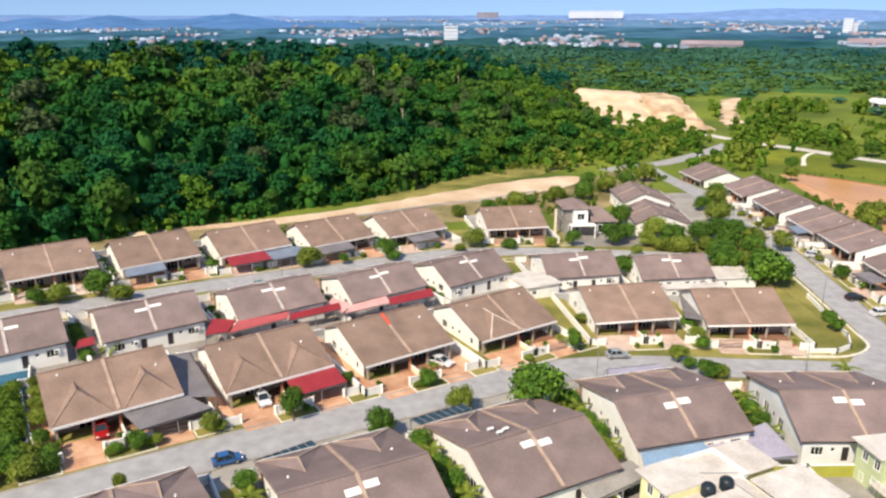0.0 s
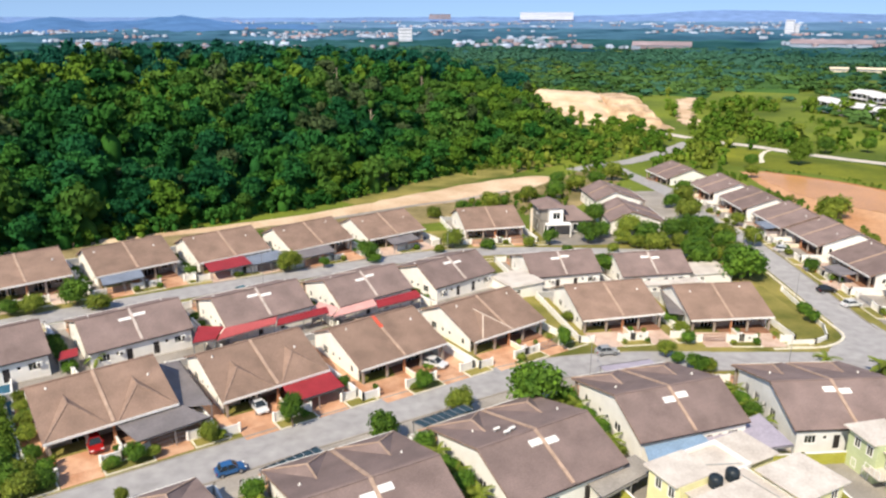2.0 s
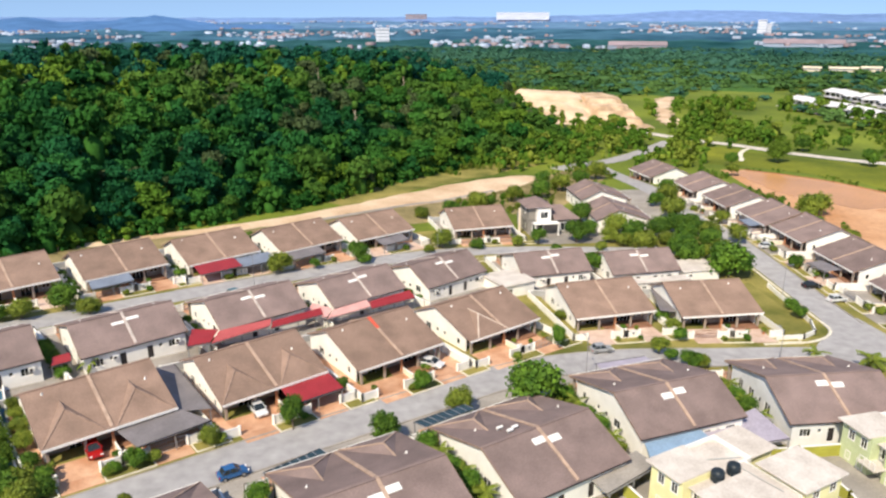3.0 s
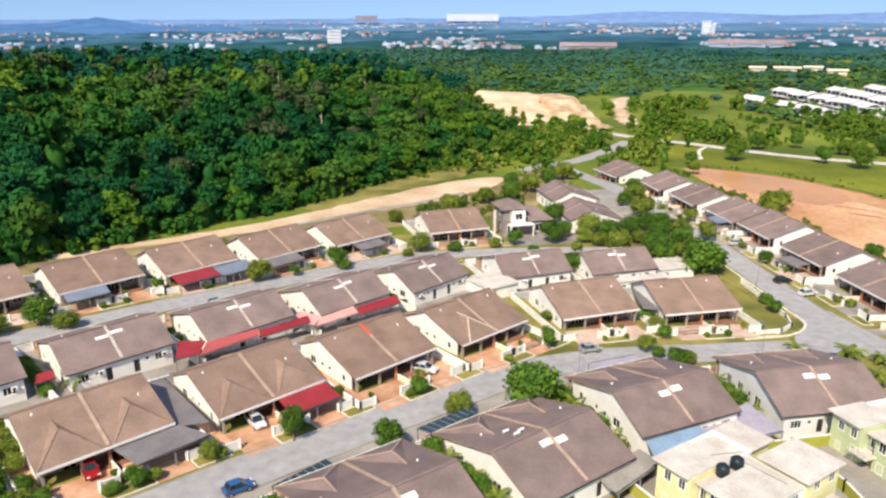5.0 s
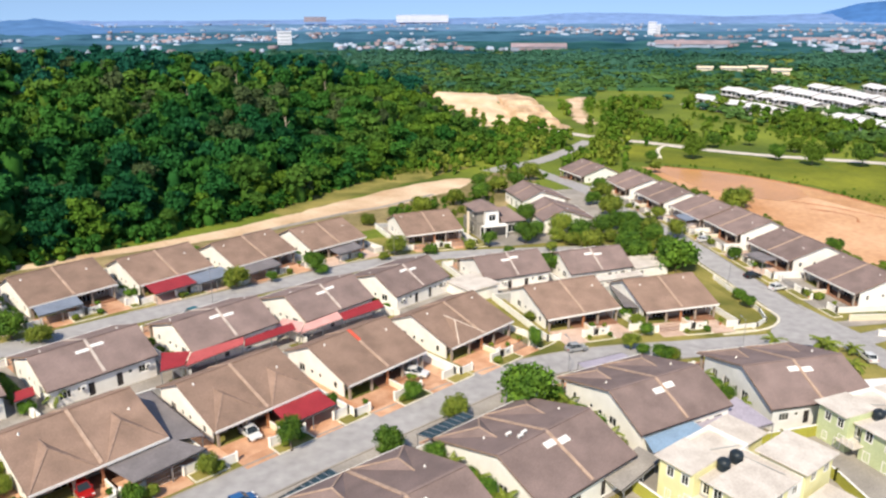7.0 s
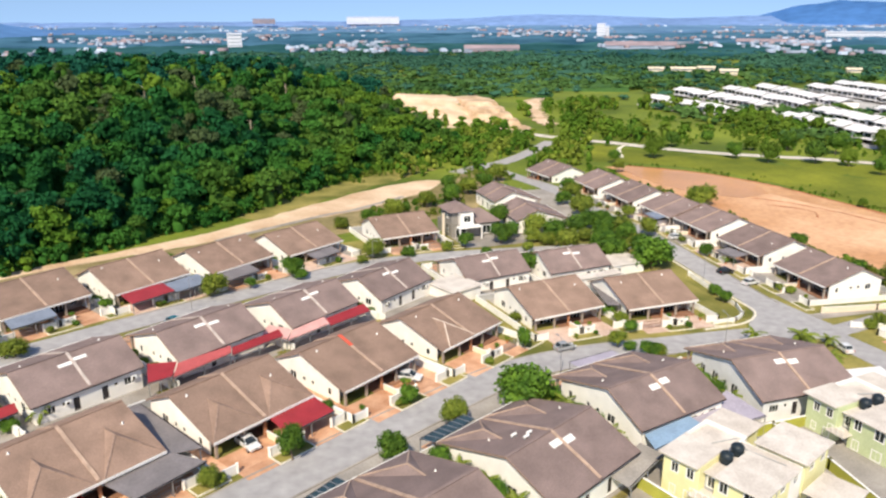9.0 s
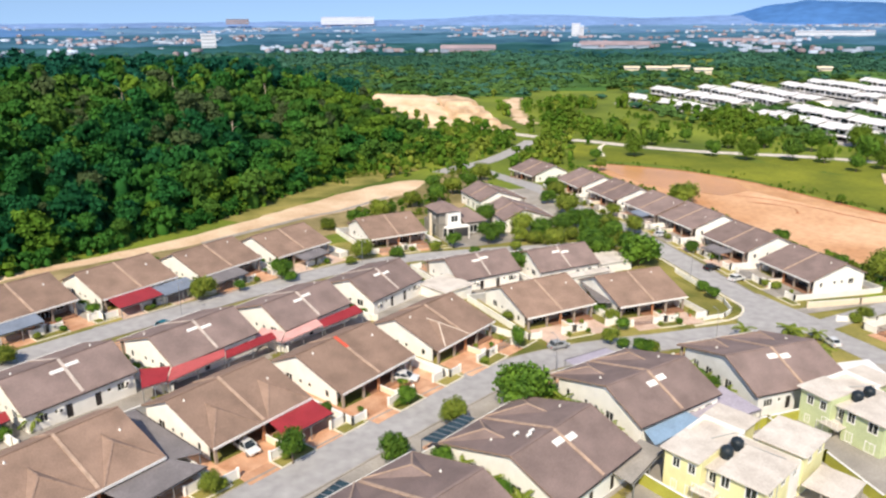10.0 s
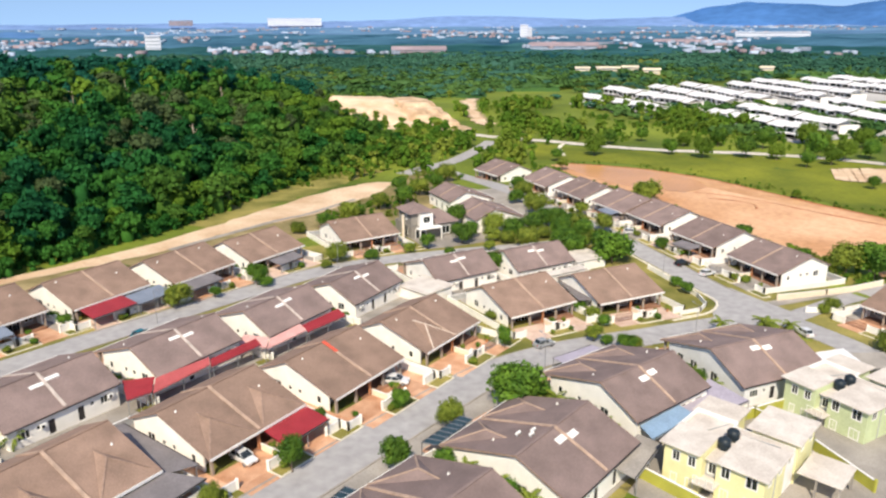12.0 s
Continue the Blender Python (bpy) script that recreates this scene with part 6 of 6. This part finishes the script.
def trunk_bm(h, r, seed):
    rnd = random.Random(seed)
    bm = bmesh.new()
    tube(bm, (0, 0, -0.3), (0.1, 0.05, h * 0.55), r * 1.2, r * 0.85, 9)
    tube(bm, (0.1, 0.05, h * 0.54), (0.05, 0.15, h), r * 0.86, r * 0.4, 9)
    for k in range(5):
        a, z = k * 1.35 + seed, h * rnd.uniform(0.5, 0.85)
        tube(bm, (0.08, 0.06, z), (math.cos(a) * h * 0.32, math.sin(a) * h * 0.32, z + h * 0.32), r * 0.45, r * 0.15, 6)
    return bm


def tree(x, y, r, high, seed=0, material=None, label="", squash=1.0, name="tree", group="garden trees"):
    """A broadleaf tree or shrub; high: how far its crown's middle stands over the ground."""
    rnd = random.Random(seed * 13 + 5)
    e = thing(name, at(x, y, rnd.uniform(0, 360)), label or "round leafy green tree beside the road", "tree" if name == "tree" else "shrub", group)
    part("trunk", trunk_bm(max(0.5, high), 0.06 + 0.03 * r, seed), M_BARK, e)
    ob = new("crown", crown_mesh(seed % 6, material or M_TREE))
    ob.parent = e
    ob.matrix_basis = Matrix.Translation((0, 0, high)) @ Matrix.Diagonal((r, r, r * squash, 1))
    return e


def shrub(x, y, r, high, seed=0, material=None, label="bushy green garden shrub", squash=0.9):
    return tree(x, y, r, high, seed, material, label, squash, "shrub", "garden shrubs")


FROND = None


def palm(x, y, r, h, label="small feathery palm beside the road"):
    global FROND
    e = thing("palm", at(x, y, x * 7 % 360), label, "palm", "palms")
    part("trunk", tube(bmesh.new(), (0, 0, -0.3), (0.1, 0, h), 0.16, 0.11), M_BARK, e)
    first = None
    for k in range(17):
        m = pose(0.1, 0, h, 0, -38 + (k * 37) % 80, k * 137.5) @ Matrix.Scale(r * (0.85 + 0.3 * ((k * 7) % 5) / 5), 4)
        if FROND is None:
            bm = bmesh.new()
            rows = []
            for j in range(9):
                t = j / 8
                wd = 0.20 * math.sin(math.pi * min(1, t * 0.9 + 0.1)) + 0.01
                z = 0.30 * t - 0.62 * t * t
                rows.append([bm.verts.new((t, wd, z - 0.10)), bm.verts.new((t, 0, z)), bm.verts.new((t, -wd, z - 0.10))])
            for a, b in zip(rows, rows[1:]):
                mid = [(p.co + q.co) / 2 for p, q in zip(a, b)]
                bm.faces.new((a[0], a[1], b[1], bm.verts.new(mid[0])))
                bm.faces.new((a[1], a[2], bm.verts.new(mid[2]), b[1]))
            first = part("frond", bm, M_TREE_LIGHT, e)
            FROND = first.data
            first.matrix_basis = m
        else:
            o = new("frond", FROND)
            o.parent = e
            o.matrix_basis = m
    return e


tree(13.6, 92.4, 3.9, 3.9, 0, label="large dense round tree beside the road")
tree(3.0, 91.0, 2.0, 2.0, 4, M_TREE_LIGHT, "clipped round tree on the verge", 1.1)
tree(-7.5, 83.6, 1.9, 2.4, 2, label="loose leafy tree on the verge", squash=1.25)
tree(-19.6, 87.0, 1.65, 2.7, 3, label="slim open tree on a grassed verge", squash=1.45)
shrub(-37.0, 78.4, 1.3, 1.3, 1, squash=1.2)
shrub(-39.2, 77.4, 0.9, 0.8, 2)
shrub(-35.2, 79.6, 0.9, 0.8, 3, M_TREE_LIGHT)
shrub(-29.4, 83.0, 1.3, 1.4, 4, M_TREE_LIGHT, squash=1.3)
shrub(-28.2, 83.6, 0.9, 0.8, 5, M_TREE_LIGHT)
for i, (x, y, r) in enumerate(((-47, 71.6, 1.9), (-49.6, 72.6, 2.1), (-45.4, 73.2, 1.5), (-51.6, 75.2, 2.0), (-48.4, 74.4, 1.7), (-46.2, 75.4, 1.3), (-54, 73.4, 2.2), (-56, 70, 2.4), (-51, 69.2, 1.7))):
    shrub(x, y, r, r * 0.75, i, M_TREE if i % 4 else M_TREE_LIGHT, "dense garden shrub on a shaded verge")
for i, (x, y, r, h) in enumerate(((-49.0, 78.4, 1.2, 1.2), (-51.4, 82.4, 1.1, 1.0), (-53.8, 86.6, 1.2, 1.1), (-56.4, 92.2, 1.1, 1.2))):
    shrub(x, y, r, h, i + 2, M_TREE_LIGHT if i % 2 else M_TREE, "garden shrub beside a house wall")
shrub(-35.4, 69.8, 0.8, 1.7, 2, M_TREE_LIGHT, "small yellow-green shrub at the kerb", 1.2)
tree(22.2, 113.2, 1.4, 2.2, 5, label="slender conical tree on the verge", squash=1.6)
shrub(-1.9, 98.4, 1.4, 1.5, 1, squash=1.2)
shrub(-13.8, 98.0, 1.1, 1.1, 4)
for x, y, r, h in ((65.0, 107.6, 2.2, 2.2), (73.2, 104.8, 2.9, 2.4), (75.0, 105.9, 2.2, 1.9), (72.2, 96.6, 2.4, 2.2), (9.6, 83.0, 1.9, 1.6), (13.0, 83.6, 1.7, 1.5), (-51.6, 103.6, 1.8, 1.8), (78.5, 103.9, 2.0, 1.6)):
    palm(x, y, r, h)
palm(45.5, 122.6, 1.5, 1.5, "leafy palm in the gap between two houses")
palm(45.3, 120.2, 1.3, 1.2, "leafy palm in the gap between two houses")
for i, (x, y, r, h) in enumerate(((39.2, 111.2, 1.6, 1.8), (42.4, 105.8, 1.9, 1.5), (44.4, 106.2, 1.5, 1.2), (40.4, 108.8, 1.2, 1.0), (17.0, 93.2, 1.5, 1.0), (19.6, 93.0, 1.2, 0.9), (15.0, 91.4, 1.3, 1.0), (21.8, 94.0, 1.2, 0.9), (11.6, 82.0, 1.2, 0.9), (43.6, 92.0, 1.1, 0.8), (44.2, 88.0, 1.2, 0.8), (45.0, 116.8, 1.5, 1.2), (45.6, 121.4, 1.4, 1.2), (45.2, 126.0, 1.5, 1.2), (25.6, 126.0, 1.3, 1.0))):
    shrub(x, y, r, h, i, M_TREE if i % 2 else M_TREE_LIGHT)
for i, (x, y, r, h) in enumerate(((-29.8, 150.8, 2.7, 2.2), (-13.5, 159.3, 2.4, 2.6), (-12.0, 158.0, 1.6, 1.3), (6.8, 171.4, 2.7, 2.2), (15.4, 171.4, 1.9, 1.1), (-64.9, 128.4, 2.9, 2.2), (-60.0, 126.4, 2.2, 1.4), (-49.1, 145.6, 1.4, 1.3), (-22.7, 153.6, 1.3, 1.5), (-70.5, 124.0, 2.2, 1.6), (-74.0, 122.6, 1.8, 1.5), (-86.0, 116.0, 2.2, 1.6), (3.2, 167.4, 1.3, 0.9))):
    (tree if r > 2.3 else shrub)(x, y, r, h, i, M_TREE if i % 3 else M_TREE_LIGHT, "leafy green garden tree before a house" if r > 2.3 else "leafy green shrub before a house")
for i, (x, y, r, h) in enumerate(((31.7, 176.8, 2.0, 2.2), (42.1, 178.6, 3.2, 2.8), (50.6, 177.8, 2.4, 2.0), (64.6, 180.4, 3.2, 2.6), (64.6, 164.4, 3.4, 2.8), (82.6, 172.9, 2.8, 2.4), (69.6, 150.1, 4.8, 3.6), (40.1, 154.0, 2.8, 2.6), (81.5, 218.9, 3.4, 2.8), (48.2, 196.7, 3.0, 3.2), (76.6, 187.9, 2.2, 2.0), (56.0, 168.7, 3.4, 2.6), (69.3, 174.4, 3.0, 2.6), (56.8, 177.6, 3.4, 2.6), (73.8, 163.5, 2.6, 2.2), (63.2, 157.9, 3.6, 2.8), (70.4, 183.6, 3.2, 2.6), (74.7, 197.9, 3.8, 3.0), (71.9, 157.2, 3.4, 2.8), (46.7, 183.4, 2.4, 2.2), (76.5, 176.0, 3.0, 2.4))):
    tree(x, y, r, h, i, (M_TREE, M_TREE, M_TREE_LIGHT)[i % 3], "broad leafy tree on the green")
for i, (x, y, r, h) in enumerate(((54.1, 184.1, 3.2, 2.8), (74.1, 170.1, 2.9, 2.4), (59.1, 171.4, 2.2, 1.8), (66.8, 168.4, 2.3, 1.9), (53.2, 173.6, 2.2, 1.7), (75.2, 180.9, 2.6, 2.2), (68.8, 162.5, 2.0, 1.6), (75.4, 155.9, 2.2, 1.8), (76.9, 205.1, 2.8, 2.4), (75.7, 213.0, 2.6, 2.2), (64.0, 174.1, 2.0, 1.6), (86.5, 232.4, 2.6, 2.4), (86.5, 190.9, 2.2, 2.0), (88.3, 155.3, 1.8, 1.6), (46.1, 170.3, 1.6, 1.2), (34.6, 168.4, 1.5, 1.1), (26.0, 174.4, 1.6, 1.2))):
    tree(x, y, r, h, i + 3, (M_TREE_LIGHT, M_TREE)[i % 2], "loose light green tree about the green")
for i, (x, y, r, h) in enumerate(((-57.6, 85.4, 2.1, 1.6), (-55.2, 82.0, 2.3, 1.7), (-53.0, 78.6, 2.2, 1.6), (-58.8, 89.0, 1.6, 1.3))):
    shrub(x, y, r, h, i, M_MID)
for i, (x, y, r, h) in enumerate(((-51.6, 82.6, 1.2, 1.5), (-53.4, 85.6, 1.2, 1.6), (-55.2, 88.6, 1.1, 1.5), (-57.0, 91.6, 1.1, 1.4))):
    shrub(x, y, r, h, i + 5, M_TREE_LIGHT)
shrub(73.4, 127.7, 1.6, 1.5, 1)
shrub(74.5, 132.3, 1.5, 1.2, 2)
for i, (x, y, r, h) in enumerate(((125.9, 212.0, 4.8, 2.8), (124.6, 164.6, 2.4, 1.6), (122.4, 186.0, 2.0, 1.2), (120.6, 200.0, 1.8, 1.2), (120.8, 127.2, 4.2, 4.0), (124.6, 122.6, 5.0, 4.2), (130.0, 126.0, 4.6, 4.0), (121.0, 140.0, 2.0, 1.4), (127.6, 271.0, 2.6, 3.2), (136.0, 290.0, 2.8, 3.2), (20.4, 212.0, 3.2, 2.6), (24.0, 214.6, 2.4, 2.0), (33.4, 223.0, 2.8, 3.0), (43, 228, 3.2, 3.2), (52, 238, 3.4, 3.4), (60, 244, 3.0, 3.2), (70, 258, 3.6, 3.6), (47, 246, 3.0, 3.0), (118.5, 150, 1.6, 1.0), (-40, 172, 1.8, 1.2), (-64, 158, 2.2, 1.5), (-80, 148, 2.0, 1.4), (3, 200, 2.2, 1.4), (12, 206, 2.6, 1.8))):
    tree(x, y, r, h, i, M_TREE if i % 2 else M_TREE_LIGHT, "leafy green tree on rough ground", group="wild trees")
for i, (x, y, r) in enumerate(((158.8, 295, 6.4), (192.3, 284, 5.0), (201, 271.5, 6.6), (219.4, 264, 6.6), (228.5, 255, 5.2), (247, 250.5, 7.6), (254, 241, 6.2), (230, 294, 6.4), (214, 300, 5.2), (184.6, 321, 5.0), (262, 262, 6.6), (245, 280, 7.0), (275, 282, 7.4), (268, 240, 6.0), (290, 262, 7.0), (205, 322, 4.6), (284, 224, 6.4), (300, 240, 7.0), (270, 206, 6.0), (180, 352, 5.0), (262, 222, 5.0), (226, 236, 4.6), (240, 236, 5.4), (213, 194, 3.4), (175.8, 194.3, 2.2))):
    tree(x, y, r * 0.70, r * 0.74, i, (M_MID, M_TREE)[i % 2], "dense round tree along the far field road", 1.2, group="field trees")
shrub(97.1, 110.4, 1.8, 1.0, 3, M_TREE_LIGHT)
shrub(93.8, 109.6, 1.4, 0.9, 2, M_TREE_LIGHT)
shrub(88.8, 90.4, 2.8, 1.5, 3, M_TREE_LIGHT)
shrub(92.0, 88.8, 2.6, 1.5, 5, M_TREE_LIGHT)

# hedge between two houses
for i in range(8):
    shrub(-54.6 - 0.57 * 1.7 * i, 101.6 + 0.82 * 1.7 * i, 1.15, 0.9, i, M_TREE, "dark green hedge plant between two houses")

# planting in the gaps between the houses
for x, y, ang, n, off in ((-12.2, 55.8, 27, 10, 1.6), (7.1, 66.3, 28, 10, 1.6), (24.6, 77.4, 15.5, 10, 1.7), (46.1, 82.0, 1.0, 9, 1.9)):
    a = radians(ang)
    for i in range(n):
        d = 3.0 + 1.55 * i
        q = (x - off * math.cos(a) - d * math.sin(a), y - off * math.sin(a) + d * math.cos(a))
        if i % 3 == 1:
            palm(*q, 1.9, 2.5, "small leafy palm in a side garden")
        else:
            shrub(*q, 1.1 + 0.35 * (i % 2), 1.5 + 0.6 * (i % 2), i, (M_TREE_LIGHT, M_TREE)[i % 2], "leafy shrub in a side garden between houses")


for x, y, ang in ROW_D[:6] + ROW_A[2:5]:
    a = radians(ang)
    for k in range(4):
        d = 1.5 + 3.4 * k
        shrub(x - 1.4 * math.cos(a) - d * math.sin(a), y - 1.4 * math.sin(a) + d * math.cos(a), 0.8 + 0.25 * (k % 2), 0.9, k, M_TREE, "dark green shrub in a passage between houses")


# ---- street lamps ----
def lamp_post(x, y, ang):
    e = thing("street_lamp", at(x, y, ang), "slim grey street lamp with a curved arm", "street lamp", "street lamps")
    part("post", tube(bmesh.new(), (0, 0, -0.3), (0, 0, 6.6), 0.07, 0.045), M_STEEL, e)
    part("arm", tube(bmesh.new(), (0, 0, 6.55), (1.1, 0, 6.9), 0.04, 0.03, 6), M_STEEL, e)
    part("lamp_head", soft(B(1.0, 1.6, -0.12, 0.12, 6.84, 6.96)), M_STEEL, e)


for x, y, ang in ((24.0, 102.2, 100), (58, 106.4, 92), (76.6, 139.5, 0), (77.8, 162.5, 0), (78.7, 196.1, 0), (-33.8, 142.4, -55), (5.0, 163.2, -60)):
    lamp_post(x, y, ang)


# ---- small things about the houses ----
def small_plant(material):
    key = ("small", material.name)
    if key not in CROWN_MESH:
        c, q, t = crown(260, 5, 150, 0.2, 1, 0.95, 0.55, 0.4)
        CROWN_MESH[key] = arrays("foliage", c, [q, t], material)
    return CROWN_MESH[key]


def pot(x, y, k, label="potted garden plant on a forecourt"):
    """A clay pot with a leafy plant."""
    e = thing("plant_pot", at(x, y, k * 40, 0.1), label, "plant pot", "potted plants")
    part("pot", tube(bmesh.new(), (0, 0, 0), (0, 0, 0.42), 0.20, 0.28, 10), M_ORANGE, e, "clay pot")
    ob = new("foliage", small_plant((M_TREE, M_TREE_LIGHT)[k % 2]))
    ob.parent = e
    ob.matrix_basis = Matrix.Translation((0, 0, 0.8)) @ Matrix.Diagonal((0.5, 0.5, 0.6, 1))


rnd = random.Random(77)
for row, dep in ((ROW_B, 6.2), (ROW_D, 5.9)):
    for i, (x, y, ang) in enumerate(row):
        m = pose(*left_of(x, y, ang), 0, 0, 0, ang)
        for k in range(3):
            q = m @ Vector((rnd.choice((-7.2, -3.0, -0.6, 0.7, 3.1, 7.1)) + rnd.uniform(-0.2, 0.2), -dep + rnd.uniform(2.9, 5.4), 0))
            pot(q.x, q.y, i * 3 + k)
        for k in range(2):
            q = m @ Vector((rnd.choice((-2.2, -1.2, 1.2, 2.2)), -dep + 1.1, 0))
            shrub(q.x, q.y, rnd.uniform(0.5, 0.9), 0.6, i + k, (M_TREE, M_TREE_LIGHT)[k % 2], "small leafy shrub on a grassed verge")


for i, (x, y) in enumerate(POND_ROW[:6]):
    m = pose(x, y + 8.2, 0, 0, 0, -90)
    for k in range(5):
        q = m @ Vector((rnd.uniform(-8.0, 8.0), -rnd.uniform(3.4, 7.2), 0))
        if k % 2:
            pot(q.x, q.y, i * 5 + k)
        else:
            shrub(q.x, q.y, rnd.uniform(0.6, 1.2), 0.8, i + k, (M_TREE_LIGHT, M_TREE)[k % 3 % 2], "leafy shrub on a forecourt beside the road")


def air_unit(m, px, py, z, ang=0):
    """An outdoor cooling unit on a wall bracket."""
    e = thing("air_conditioner", m @ pose(px, py, z, 0, 0, ang), "white outdoor air-conditioning unit on a house wall", "air conditioner", "outdoor cooling units")
    part("case", soft(B(-0.42, 0.42, -0.34, 0.0, 0, 0.58), 0.025), M_TRIM, e)
    part("fan_grille", tube(bmesh.new(), (-0.1, -0.341, 0.29), (-0.1, -0.36, 0.29), 0.23, 0.22, 16), M_DARK, e, "dark round fan grille")
    for bx in (-0.3, 0.3):
        part("bracket", B(bx - 0.02, bx + 0.02, -0.34, 0.0, -0.06, -0.004), M_STEEL, e)


for i, (x, y, ang) in enumerate(ROW_A):
    fx, fy = rear(x, y, ang)
    m = pose(fx, fy, plain(fx, fy), 0, 0, ang + 180)
    for px in (-6.3, 3.2 if i % 2 else 5.9):
        air_unit(m, px, 15.73, 2.05 - 0.6, 180)


def roof_box(m, px, py, z, tilt):
    """A white solar heater drum on a small stand."""
    e = thing("water_heater", m @ pose(px, py, z, tilt, 0, 0), "white water heater drum on a tiled roof", "water heater", "roof water heaters")
    part("drum", tube(bmesh.new(), (-0.4, 0, 0.36), (0.4, 0, 0.36), 0.18, 0.18, 14), M_TRIM, e)
    for bx in (-0.3, 0.3):
        part("stand", B(bx - 0.03, bx + 0.03, -0.2, 0.2, 0.0, 0.2), M_STEEL, e)


x, y, ang, w = ROW_C[2]
fx, fy = rear(x, y, ang, w, 19.1)
m = pose(fx, fy, plain(fx, fy), 0, 0, ang + 180)
for px, py in ((3.4, 8.6), (2.1, 9.9), (3.2, 10.4)):
    roof_box(m, px, py, 3.0 + py * 3.25 / 11.5, 15.8)
# faded red paint on one party cap
x, y, ang = ROW_B[2]
fx, fy = left_of(x, y, ang)
m = pose(fx, fy, plain(fx, fy), 0, 0, ang)
e = thing("flashing", m, "bright red metal flashing over a roof ridge", "flashing")
part("sheet", bar(bmesh.new(), (0, 6.9, 3.0 + 6.9 * 3.25 / 9.8 + 0.16), (0, 9.7, 6.39), 0.62, 0.04), mat("bright_red_sheet", (0.62, 0.10, 0.06), 0.5, var=0.12), e)
part("cap", bar(bmesh.new(), (0, 9.72, 6.40), (0, 10.6, 6.40 - 0.42), 0.62, 0.04), bpy.data.materials["bright_red_sheet"], e)
